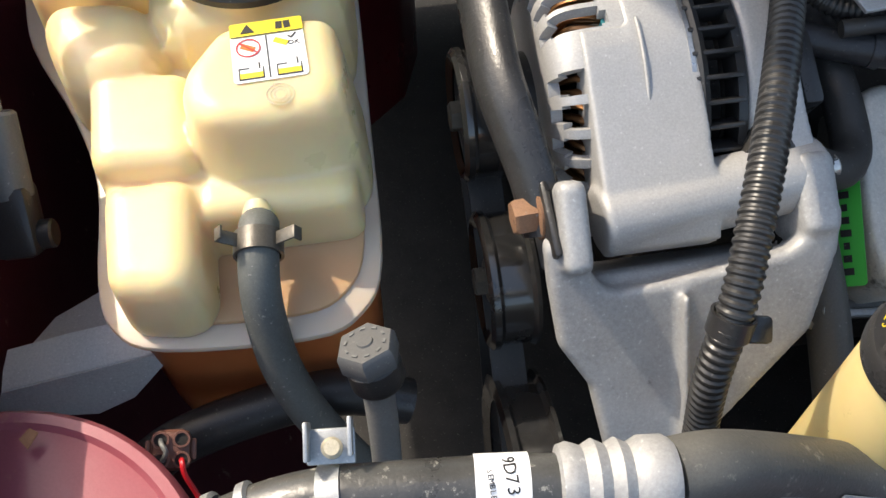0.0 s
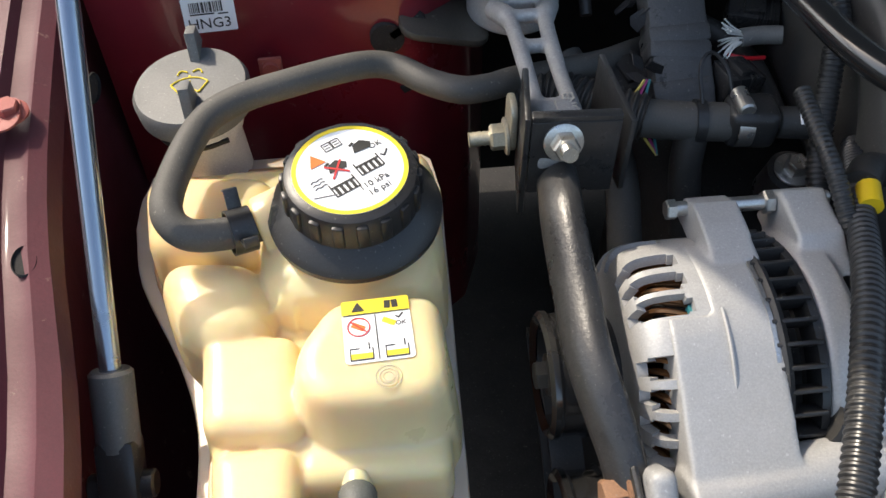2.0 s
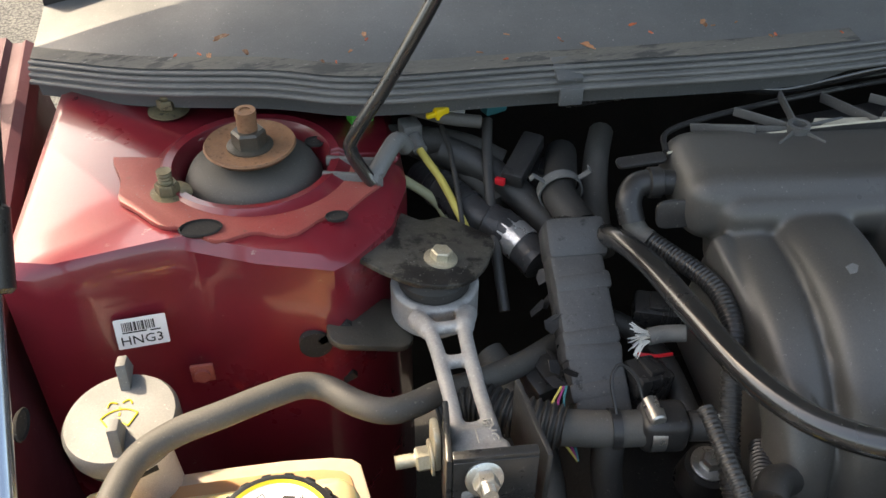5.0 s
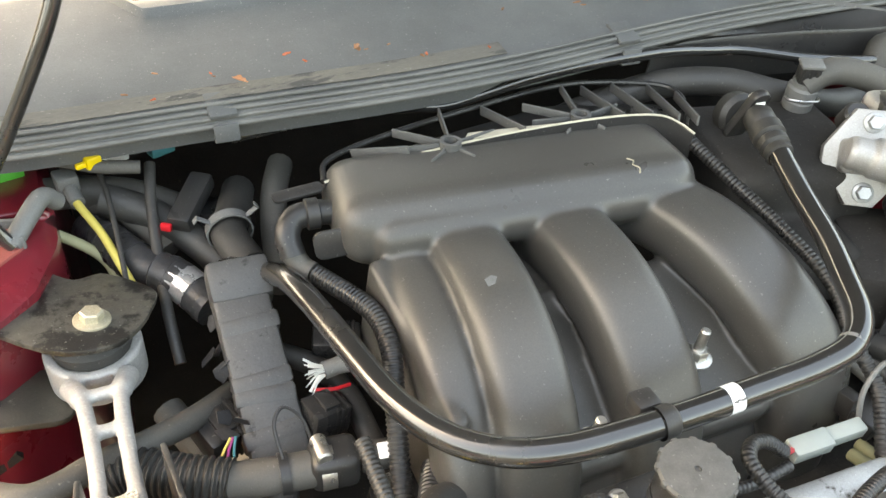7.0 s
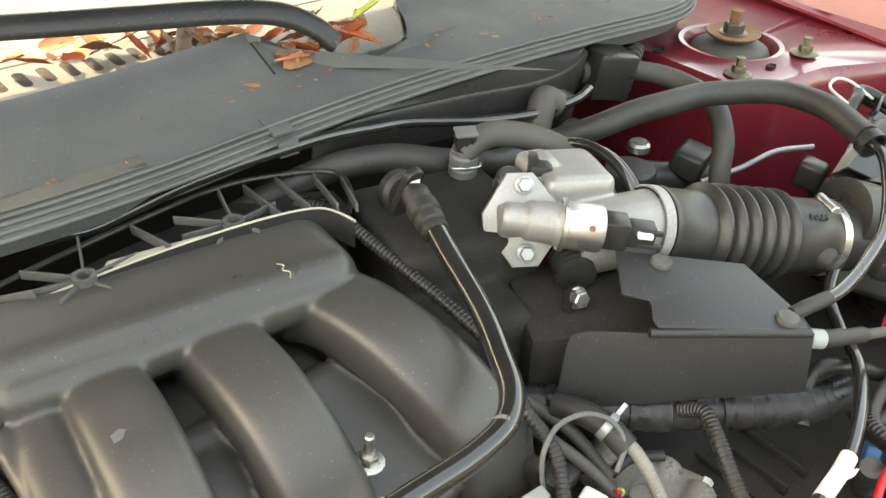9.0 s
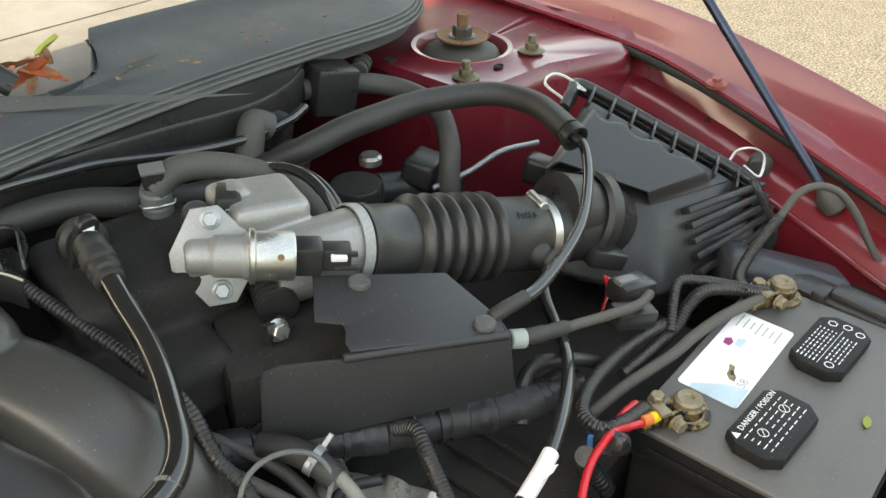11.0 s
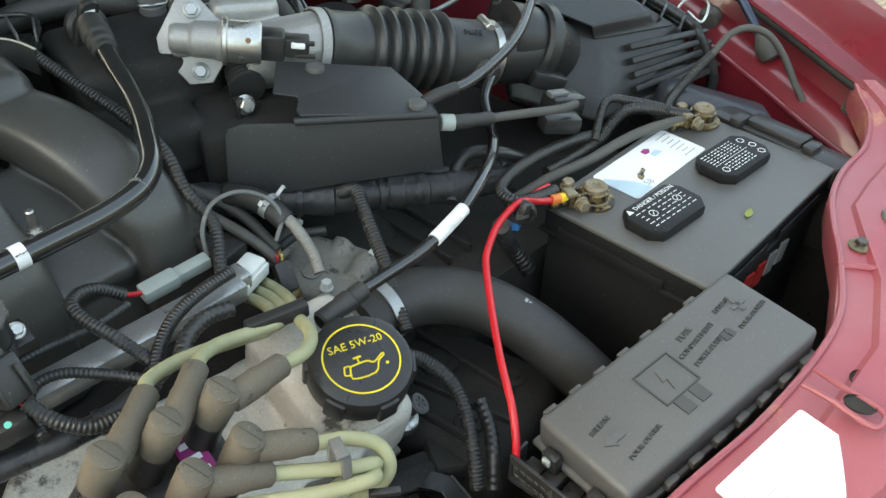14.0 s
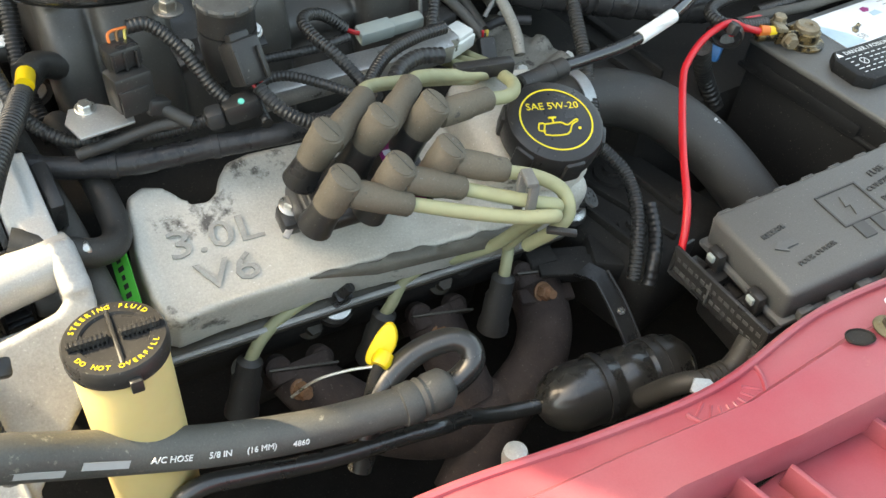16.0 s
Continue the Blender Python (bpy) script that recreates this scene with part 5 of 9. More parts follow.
part("buckle", box(B(), (-.254, -.288, .873), (.012, .011, .008), (30, 20, 0), .002), BLACKP, e)
mesh_thing("wire_terminal", hose(B(), [(-.150, -.060, .895), (-.165, -.068, .905), (-.176, -.082, .908)], .0095, 14), RUBBER, "black rubber boot over alternator terminal", "boot")
mesh_thing("yellow_sleeve", hose(B(), [(-.1755, -.086, .912), (-.180, -.100, .912)], .0062, 12), YELP, "short yellow sleeve at the loom end", "sleeve")

# ---- front left: air conditioning line and fillers ----
L = thing("ac_line", (-.35, -.33, .86), "air-conditioning hose with crimped metal ends and label", "refrigerant line")
part("metal_tube", hose(B(), [(-.475, -.337, .868), (-.455, -.333, .876), (-.430, -.331, .882), (-.40, -.333, .884), (-.37, -.336, .885), (-.345, -.339, .885)], .0108, 18), BLOOM, L, "black coated aluminium tube with white bloom")
for x, y in ((-.452, -.3325), (-.464, -.3345)):
    part("tube_ring", lathe(B(), along((x, y, .8775), (x + .01, y + .0015, .8795)), [(.0108, 0), (.0124, .001), (.0124, .004), (.0108, .005)], 24), GALV, L)
bm = B()
lathe(bm, along((-.346, -.339, .885), (-.300, -.343, .884)), [(.010, 0), (.0135, .001), (.0145, .004), (.0135, .007), (.0128, .009), (.0150, .013), (.0130, .017), (.0150, .021), (.0130, .025), (.0152, .029), (.0152, .037), (.0135, .040), (.010, .041)], 36)
part("crimp_sleeve", bm, ALUBR, L, "dirty aluminium crimp sleeve")
part("rubber_hose", hose(B(), [(-.306, -.341, .8845), (-.290, -.340, .882), (-.265, -.339, .866), (-.225, -.339, .838), (-.168, -.345, .808), (-.105, -.353, .787), (-.045, -.362, .7795)], .0126, 20), ACHOSE, L, "thick dusty black rubber hose")
bm = B()
lathe(bm, along((-.050, -.3615, .7797), (-.009, -.364, .780)), [(.012, 0), (.0142, .001), (.0142, .012), (.0128, .014), (.0142, .017), (.0128, .020), (.0142, .023), (.0142, .034), (.012, .037), (.009, .040)], 36)
part("crimp_sleeve", bm, ACHOSE, L, "black crimp sleeve")
part("bend_tube", hose(B(), [(-.016, -.3635, .780), (-.004, -.364, .782), (.008, -.362, .790), (.010, -.353, .797), (.000, -.344, .800), (-.023, -.339, .795), (-.046, -.342, .784), (-.065, -.352, .765), (-.08, -.365, .735)], .0085, 18), CANBLK, L, "black bent metal tube")
lb = lathe(B(), along((-.3735, -.3355, .885), (-.3555, -.3375, .885)), [(.0111, 0), (.0111, .0185)], 40)
part("number_label", lb, PAPER, L, "worn white label with bars")
for s, lx, h, step in (("9D734-", -.3618, .0062, 19), ("ASSEMBLED IN", -.3685, .0028, 9)):
    for k, ch in enumerate(s):
        a = math.radians(58 + step * k)
        t = V(0, -math.sin(a), math.cos(a))
        if ch != " ":
            lettering("label_text", ch, frame_of((lx, -.3368 + .01122 * math.cos(a), .885 + .01122 * math.sin(a)), t, (1, 0, 0)), h, INK, L, .0001)
C = thing("tube_clamp", (-.413, -.322, .86), "galvanised steel clamp holding the black tube", "clamp")
part("strap", lathe(B(), along((-.4255, -.3316, .8822), (-.4175, -.3320, .8828)), [(.0109, 0), (.0120, 0), (.0120, .008), (.0109, .008), (.0109, 0)], 28), GALV, C)
part("tab", box(B(), (-.4195, -.3175, .8955), (.0165, .012, .0018), (20, 0, -5), .0008), GALV, C)
for dx, h in ((-.0075, .011), (.0070, .008)):
    part("tab_wall", box(B(), (-.4195 + dx, -.3160, .8985), (.0016, .013, h), (20, 0, -5), .0006), GALV, C)
part("screw", cyl(B(), (-.4190, -.3185, .8955), (-.4190, -.3195, .9000), .0036, bev=.001), CREAMM, C)
part("leg", box(B(), (-.4215, -.3435, .868), (.0095, .002, .04), (10, 0, -4), .0008), GALV, C)
P = thing("service_port", (-.397, -.262, .80), "grey service port cap on a short tube", "service port")
part("port_tube", hose(B(), [(-.404, -.303, .80), (-.4025, -.293, .835), (-.4025, -.281, .864)], .0064, 16), GREYP, P)
m = along((-.4015, -.282, .862), (-.4065, -.270, .89))
part("cap_skirt", lathe(B(), m, [(0, -.001), (.0100, -.001), (.0110, .001), (.0110, .010), (.0098, .0115), (0, .0115)], 32), BLACKP, P, "black round skirt of the cap")
bm = B()
lathe(bm, m, [(0, .0105), (.0118, .0105), (.0124, .0115), (.0124, .0188), (.0112, .0205), (0, .0208)], 6)
part("cap", bm, LIDG, P, "dusty grey six-sided screw cap")
part("cap_boss", lathe(B(), m, [(0, .0208), (.0034, .0208), (.0030, .0214), (0, .0214)], 24), LIDG, P)
for k in range(10):
    a = math.radians(36 * k)
    part("cap_lettering", box(B(), None, (.0010, .0020, .0004), m=m @ pose(.0078 * math.cos(a), .0078 * math.sin(a), .0209, 0, 0, 36 * k)), GREYP, P)
# pale plastic bracket and fan shroud edge
PB = thing("pale_bracket", (-.54, -.22, .78), "pale translucent plastic bracket beside the tank", "bracket")
part("top_wing", sheet(B(), [[V(-.577, -.213, .800), V(-.550, -.209, .8005), V(-.500, -.203, .800)], [V(-.578, -.224, .800), V(-.540, -.2195, .800), V(-.490, -.214, .800)], [V(-.579, -.2325, .797), V(-.540, -.2275, .797), V(-.490, -.2215, .797)]], .0022), WHITEP, PB)
part("lower_wing", sheet(B(), [[V(-.579, -.2335, .7965), V(-.540, -.2285, .7965), V(-.492, -.2225, .7965)], [V(-.584, -.234, .788), V(-.538, -.232, .787), V(-.506, -.2255, .787)], [V(-.590, -.237, .776), V(-.541, -.241, .774), V(-.524, -.235, .774)]], .0022), WHITEP, PB)
part("rear_web", sheet(B(), [[V(-.562, -.190, .785), V(-.536, -.176, .785), V(-.51, -.168, .785)], [V(-.570, -.214, .797), V(-.540, -.209, .797), V(-.51, -.204, .797)]], .0022), WHITEP, PB)
rubber_hose("radiator_hose", [(-.53, -.280, .765), (-.505, -.265, .778), (-.46, -.255, .784), (-.42, -.252, .784), (-.39, -.257, .772)], .0115, BLACKP, "glossy black hose under the coolant tank")
Q = thing("plug_connector", (-.494, -.280, .80), "brown four-pin connector with red wires", "connector")
m = frame_of((-.494, -.2815, .818), (1, 0, -.27), (0, 1, .37))
part("housing", box(B(), None, (.0175, .0175, .016), m=m @ pose(0, 0, -.008), bev=.0042), BROWNC, Q)
for dx in (-.0043, .0043):
    for dy in (-.0043, .0043):
        part("pin_collar", lathe(B(), m @ pose(dx, dy, 0), [(.0027, -.001), (.0027, .0012), (.0036, .0012), (.0038, -.001)], 20), BROWNC, Q)
        part("pin_socket", cyl(B(), m @ V(dx, dy, -.0005), m @ V(dx, dy, .0004), .0027), DARK, Q)
for s_ in (-1, 1):
    part("latch_rib", box(B(), None, (.0024, .009, .010), m=m @ pose(s_ * .0094, 0, -.007), bev=.0008), BROWNC, Q)
part("grey_wire", hose(B(), [m @ V(-.0043, .0043, .000), m @ V(-.0038, .0025, .004), m @ V(-.002, -.001, .005), m @ V(-.0035, -.0043, .001)], .0011, 8), GREYP, Q)
part("red_wire", hose(B(), [m @ V(.0043, -.0043, .0), m @ V(.0046, -.0055, .005), (-.488, -.2935, .817), (-.484, -.302, .808), (-.480, -.315, .80)], .0012, 8), REDWIRE, Q)

# power-steering reservoir
R = thing("steering_reservoir", (-.197, -.309, .73), "yellowed power-steering reservoir with black lettered cap", "fluid reservoir")
m = pose(-.199, -.3165, .889, -4, 0, -6) @ Matrix.Diagonal((.82, .82, .84, 1))
part("body", lathe(B(), m, [(0, -.16), (.028, -.16), (.0305, -.15), (.0305, -.010), (.0285, -.006), (.0285, 0)], 48), PSRES, R)
cap = part("cap", lathe(B(), m, [(.0285, -.006), (.0325, -.006), (.033, -.003), (.033, .005), (.0315, .0075), (.022, .008), (.021, .006), (0, .006)], 56), BLACKP, R, "black cap with yellow lettering and ribbed grip")
for s in (-1, 1):
    bm = B()
    box(bm, None, (.026, .0065, .007), m=m @ pose(s * .016, 0, .009, 0, 0, 0), bev=.003)
    part("grip", bm, BLACKP, cap)
    for k in range(9):
        part("grip_ridge", box(B(), None, (.0012, .0072, .0072), m=m @ pose(s * (.005 + .0028 * k), 0, .0092)), BLACKP, cap)
part("cross_rib", box(B(), None, (.003, .050, .004), m=m @ pose(0, 0, .0068), bev=.001), BLACKP, cap)
part("lock_tab", box(B(), None, (.008, .006, .010), m=m @ pose(.004, -.034, -.004), bev=.001), BLACKP, cap)


def arc_text(text, m, r, mid, step, size, mat, parent, inward=False):
    for i, ch in enumerate(text):
        if ch == " ":
            continue
        a = mid + (i - (len(text) - 1) / 2) * step * (1 if inward else -1)
        f = m @ pose(r * math.cos(math.radians(a)), r * math.sin(math.radians(a)), 0, 0, 0, a + (90 if inward else -90))
        lettering("cap_letter", ch, f, size, mat, parent, .0002)


arc_text("STEERING FLUID", m @ pose(0, 0, .0080), .0268, 92, 9.0, .0052, YELLOW, cap)
arc_text("DO NOT OVERFILL", m @ pose(0, 0, .0080), .0268, 268, 8.8, .0050, YELLOW, cap, True)

# ---- intake manifold ----
def manifold():
    I = thing("intake_manifold", (-.02, .05, .85), "black plastic intake manifold with three curved runners, dusty", "intake manifold")
    bm = B()
    # plenum loaf
    box(bm, (-.028, .118, .970), (.268, .088, .052), (-3, 0, -6.4), .022, 5)
    box(bm, (-.028, .092, .972), (.235, .050, .034), (8, 0, -5), .016, 4)
    # runners: wide flattened ducts that fall away to the front
    def duct(crest, wide, h, power=.55, seg=28):
        line = spline(crest, 8)
        n = len(line)
        rings = []
        for i, p in enumerate(line):
            t = (line[min(i + 1, n - 1)] - line[max(i - 1, 0)]).normalized()
            s = (V(1, 0, 0) - t * t.x).normalized()
            u = t.cross(s)
            w = wide[0] + (wide[1] - wide[0]) * i / (n - 1)
            c = p - u * h
            rings.append([bm.verts.new(c + s * math.copysign(abs(math.cos(a)) ** power, math.cos(a)) * w + u * math.copysign(abs(math.sin(a)) ** power, math.sin(a)) * h) for a in (2 * math.pi * k / seg for k in range(seg))])
        for a, b in zip(rings, rings[1:]):
            for k in range(seg):
                j = (k + 1) % seg
                bm.faces.new((a[k], a[j], b[j], b[k]))
        bm.faces.new(rings[0][::-1])
        bm.faces.new(rings[-1])

    FALL = ((.105, .972), (.083, .9775), (.045, .980), (.005, .973), (-.030, .957), (-.058, .932), (-.075, .900), (-.082, .85), (-.083, .80))
    for xs, wide in (((-.082, -.094), (.0262, .0280)), ((-.011, -.004), (.0275, .0295)), ((.065, .119), (.0290, .0315))):
        duct([(xs[0] + (xs[1] - xs[0]) * i / 6 if i < 7 else xs[1], y, z) for i, (y, z) in enumerate(FALL)], wide, .024)
    # lower decks between the runners and out to the side wall
    for xs, wide, dz in (((-.122, -.140), (.020, .016), -.012), ((-.048, -.052), (.026, .028), -.046), ((.027, .054), (.026, .036), -.052), ((.098, .140), (.012, .010), -.030)):
        duct([(xs[0] + (xs[1] - xs[0]) * i / 6 if i < 7 else xs[1], y + .004, z + dz) for i, (y, z) in enumerate(FALL)], wide, .020, .7)
    box(bm, (-.02, .0, .885), (.22, .13, .06), (26, 0, 0), .012, 3)
    box(bm, (-.1445, .028, .900), (.012, .130, .11), (14, 0, 3), .004, 3)
    part("moulding", bm, MANIF, I, fuse=.0020, soften=7)
    # rear flange with ribs, pale worn edge
    fl = [(-.160, .148), (-.148, .177), (-.10, .193), (-.03, .207), (.055, .219), (.11, .212), (.154, .188), (.150, .156), (.125, .128), (.05, .140), (-.04, .150), (-.10, .150)]
    part("rear_flange", prism(B(), pose(0, 0, .966), fl, .004, .001), BLACKP, I, "thin ribbed plastic flange")
    line = spline([(-.158, .150, .984), (-.11, .151, .990), (-.03, .147, .997), (.05, .140, 1.0), (.105, .130, .998), (.125, .112, .988)], 8)
    rows = [[p + V(0, 0, dz) for p in line] for dz in (-.022, -.010, .001)]
    part("flange_wall", sheet(B(), rows, .0024), BLACKP, I)
    part("worn_edge", hose(B(), [p + V(0, -.001, .0012) for p in line[::4]], .0010, 8, 4), GASKET, I, "pale worn plastic edge")
    part("gasket_strip", prism(B(), pose(0, 0, .9935), [(-.050, .154), (-.044, .161), (-.010, .157), (.024, .152), (.034, .146), (.010, .145), (-.030, .150)], .002), GASKET, I, "pale strip under the ribs")
    # eyes and ribs: lighter grey than the flange paints in the light they catch
    eyes = ((-.064, .148), (.046, .151))
    for q in eyes:
        part("screw_eye", ring(B(), pose(*q, .987), .0050, .0080, .0135, 24), LIDG, I)
        for a, r in ((15, .034), (75, .050), (130, .040), (165, .030), (215, .018), (300, .014)):
            d = V(math.cos(math.radians(a)), math.sin(math.radians(a)), 0)
            c = V(q[0], q[1], .994) + d * (.0075 + r / 2)
            part("star_rib", box(B(), None, (r, .007, .0018), m=frame_of(c, d + V(0, 0, -.06), (0, 0, 1)), bev=.0006), LIDG, I)
    for x0, y0, x1, y1 in ((-.128, .180, -.095, .150), (-.010, .208, -.004, .146), (.085, .212, .078, .140), (.112, .208, .100, .134), (.140, .196, .118, .124), (.156, .178, .130, .116)):
        a, b = V(x0, y0, .984), V(x1, y1, .997)
        part("rib", box(B(), None, ((b - a).length, .008, .0020), m=frame_of((a + b) / 2, b - a, (0, 0, 1)), bev=.0006), LIDG, I)
    part("outer_rib", hose(B(), [(-.158, .152, .984), (-.146, .178, .984), (-.10, .194, .985), (-.029, .208, .986), (.058, .220, .987), (.108, .213, .987), (.154, .189, .987), (.150, .155, .987), (.130, .128, .986)], .0022, 8), BLACKP, I)
    # left stub flange
    part("port_plate", prism(B(), frame_of((-.160, .104, .968), (1, -.15, .1), (.1, .2, 1)), roundrect(.040, .020, .006), .004, .001), BLACKP, I)
    part("port_plate", prism(B(), frame_of((-.178, .146, .982), (1, .02, .05), (0, 1, .2)), roundrect(.036, .010, .004), .003, .001), BLACKP, I)
    part("scuff", prism(B(), pose(-.0985, .012, .9862, 10, 0, 30), [(-.005, -.002), (0, -.0035), (.006, -.001), (.004, .0025), (-.002, .003)], .0003), GREYP, I)
    part("thread_scrap", hose(B(), [(.043, .084, 1.0002), (.046, .080, 1.0), (.043, .076, .9998), (.046, .072, .999), (.044, .068, .9975)], .0005, 6), CREAMM, I)


manifold()


def stud_bolt(p, label="zinc stud bolt on the manifold", h=.018):
    e = thing("stud_bolt", p, label, "stud bolt", "manifold studs")
    p = Vector(p)
    bm = B()
    hexhead(bm, p, (0, -.1, 1), .0065, .007, 1.6)
    part("nut", bm, STEEL, e)
    bm = B()
    cyl(bm, p + V(0, 0, .008), p + V(0, -.002, .008 + h), .0036, .0032, 14, .001)
    part("stud", bm, STEEL, e)


stud_bolt((.029, -.041, .925))
stud_bolt((-.073, -.080, .930), h=.014)
for q in ((-.168, -.012, .846),):
    e = thing("flange_bolt", q, "zinc flange bolt on a black lug", "bolt", "flange bolts")
    bm = B()
    hexhead(bm, V(*q) + V(0, 0, .004), (0, -.2, 1), .0072, .008, 1.7)
    part("head", bm, STEEL, e)
    part("lug", lathe(B(), along(q, V(*q) + V(0, -.2, 1)), [(0, -.02), (.018, -.02), (.016, .003), (0, .003)], 28), BLACKP, e)

# black vacuum pipe across the front of the manifold
P = thing("vacuum_pipe", (.0, -.09, .95), "glossy black pipe sweeping round the manifold", "pipe")
part("pipe", hose(B(), [(-.212, .130, .935), (-.203, .108, .947), (-.195, .072, .954), (-.186, .020, .956), (-.176, -.032, .957), (-.160, -.066, .958), (-.137, -.088, .960), (-.110, -.098, .961), (-.080, -.102, .962), (-.030, -.104, .963), (.020, -.104, .964), (.058, -.104, .966), (.086, -.100, .970), (.106, -.084, .973), (.122, -.055, .975), (.136, -.025, .978), (.148, .010, .982), (.155, .040, .990), (.160, .060, .996)], .0082, 18), GLOSS, P)
bm = B()
lathe(bm, along((.159, .056, .994), (.172, .104, 1.004)), [(.0085, 0), (.0105, .001), (.0105, .006), (.009, .008), (.0115, .010), (.0115, .016), (.0095, .018), (.0125, .020), (.0125, .030), (.010, .032), (.0115, .036), (.0115, .044), (.008, .049)], 32)
part("ribbed_end", bm, RUBBER, P, "ribbed black rubber end")
part("pipe_label", lathe(B(), along((-.010, -.104, .9634), (.004, -.104, .9637)), [(.0084, 0), (.0084, .009)], 24), PAPER, P, "small white label")
for k in range(4):
    part("label_bar", box(B(), (-.0085 + .0022 * k, -.1105 + .0006 * (k % 2), .9690), (.0012, .0045 - .001 * (k % 2), .0006), (-45, 0, 0)), INK, P)
part("pipe_mark", lathe(B(), along((.085, -.1005, .9698), (.092, -.0955, .971)), [(.0083, 0), (.0083, .003)], 24), GREYP, P)
part("pipe_mark", lathe(B(), along((-.053, -.1035, .9624), (-.040, -.104, .9628)), [(.0096, 0), (.0096, .008), (.0084, .010)], 24), BLACKP, P)
part("pipe_clip", box(B(), (-.052, -.088, .962), (.015, .014, .012), (0, 0, 0), .002), BLACKP, P, "black plastic clip")
bm = B()
prism(bm, frame_of((.173, .112, .996), (.2, -.3, .95), (1, 0, -.2)) @ pose(0, 0, -.004), roundrect(.050, .017, .008, 6), .008, .002)
part("bracket_ear", bm, BLACKP, P, "black bracket ear")
bm = B()
hexhead(bm, (.1755, .1085, 1.0085), (-.05, -.85, .5), .0055, .004, 1.5)
part("ear_bolt", bm, STEEL, P)
part("grommet", lathe(B(), along((.182, .135, .985), (.178, .110, .990)), [(0, 0), (.018, 0), (.0185, .010), (.015, .014), (0, .014)], 32), RUBBER, P)
# left elbow and its sleeve
E = thing("vacuum_elbow", (-.195, .104, .96), "black plastic elbow fitting at the manifold end", "elbow fitting")
part("elbow", hose(B(), [(-.155, .128, .974), (-.172, .131, .975), (-.186, .130, .974), (-.193, .122, .967), (-.192, .113, .956)], .0088, 16), BLACKP, E)
part("collar", lathe(B(), along((-.168, .130, .975), (-.180, .131, .975)), [(.0088, 0), (.0108, .001), (.0108, .009), (.0088, .010)], 28), BLACKP, E)
part("frayed_wrap", hose(B(), [(-.192, .115, .957), (-.188, .108, .950), (-.183, .102, .948)], .0078, 14), DUSTRUB, E, "frayed grey wrap")
conduit("wire_loom", [(-.184, .106, .948), (-.174, .088, .947), (-.164, .066, .948), (-.158, .045, .948), (-.158, .022, .942), (-.162, .006, .930), (-.166, -.010, .910), (-.171, -.030, .888), (-.174, -.050, .872), (-.17, -.08, .85)], .0068, "black corrugated loom beside the manifold")

# ---- throttle body, idle valve ----
V_ = thing("idle_valve", (.235, .04, .975), "silver idle air valve with diamond flange", "idle air valve")
d = V(.77, -.63, -.11).normalized()
f = frame_of((.234, .042, .985), (.814, -.559, .027), (.26, .42, .87))
part("flange", prism(B(), f @ pose(0, 0, -.009), [(-.032, -.006), (-.032, .006), (-.012, .036), (.008, .036), (.030, .008), (.030, -.010), (.010, -.037), (-.010, -.037)], .009, .0012), ALUBRIGHT, V_)
for y in (.0265, -.0265):
    bm = B()
    hexhead(bm, f @ V(.001, y, 0), f.to_3x3() @ V(0, 0, 1), .0058, .005, 1.35)
    part("flange_bolt", bm, GALV, V_)
bm = B()
a = V(.226, .031, .993)
lathe(bm, along(a - d * .020, a + d), [(0, 0), (.0105, 0), (.0125, .004), (.0125, .016), (.0155, .020), (.0160, .040), (.0175, .042), (.0175, .046), (0, .046)], 36)
box(bm, None, (.034, .026, .016), m=f @ pose(-.004, 0, .004), bev=.004)
part("valve_casting", bm, ALUBRIGHT, V_, fuse=.0011, soften=1)
sol = part("solenoid", lathe(B(), along(a + d * .024, a + d), [(0, 0), (.0195, 0), (.0205, .001), (.0205, .004), (.0185, .005), (.0185, .031), (.017, .033), (0, .033)], 40), STEEL, V_, "bright steel solenoid can")
b = f.to_3x3() @ V(0, 0, 1)
part("dimple", cyl(B(), a + d * .046 + b * .0178, a + d * .046 + b * .0192, .0024), RUST, sol)
bm = B()
box(bm, None, (.022, .024, .022), m=frame_of(a + d * .066, d, (0, 0, 1)), bev=.003)
box(bm, None, (.024, .018, .016), m=frame_of(a + d * .086, d, (0, 0, 1)), bev=.002)
for s in (-1, 1):
    box(bm, None, (.018, .004, .004), m=frame_of(a + d * .094 + V(0, 0, .006 * s), d, (0, 0, 1)) @ pose(0, 0, .007), bev=.001)
part("plug", bm, BLACKP, V_, "black electrical plug")

part("plug_latch", box(B(), None, (.012, .004, .010), m=frame_of(a + d * .088 + b * .0095, d, (0, 0, 1)), bev=.001), WHITE, V_)
TB = thing("throttle_valve", (.30, .03, .95), "grey cast throttle body behind the idle valve", "throttle body")
bm = B()
box(bm, (.290, .055, .985), (.062, .060, .052), (0, 6, -20), .008)
cyl(bm, (.266, .024, .962), (.336, -.005, .966), .0300, bev=.002)
box(bm, (.272, .070, 1.0), (.030, .032, .034), (0, 0, -18), .008)
part("casting", bm, ALUBRIGHT, TB, fuse=.0015, soften=2)
# filler box: keeps the space under the cover dark
part("linkage_housing", box(B(), (.272, -.020, .890), (.15, .10, .09), (0, 0, -30), .008), DARK, TB, "dark box added to fill the gap behind the throttle linkage")
part("sensor_cap", cyl(B(), (.246, .078, .992), (.242, .068, 1.008), .0110, bev=.002), BLACKP, TB)
part("position_sensor", box(B(), (.268, .066, 1.000), (.020, .030, .034), (0, 6, -36), .004), BLACKP, TB, "black throttle position sensor with moulded number")
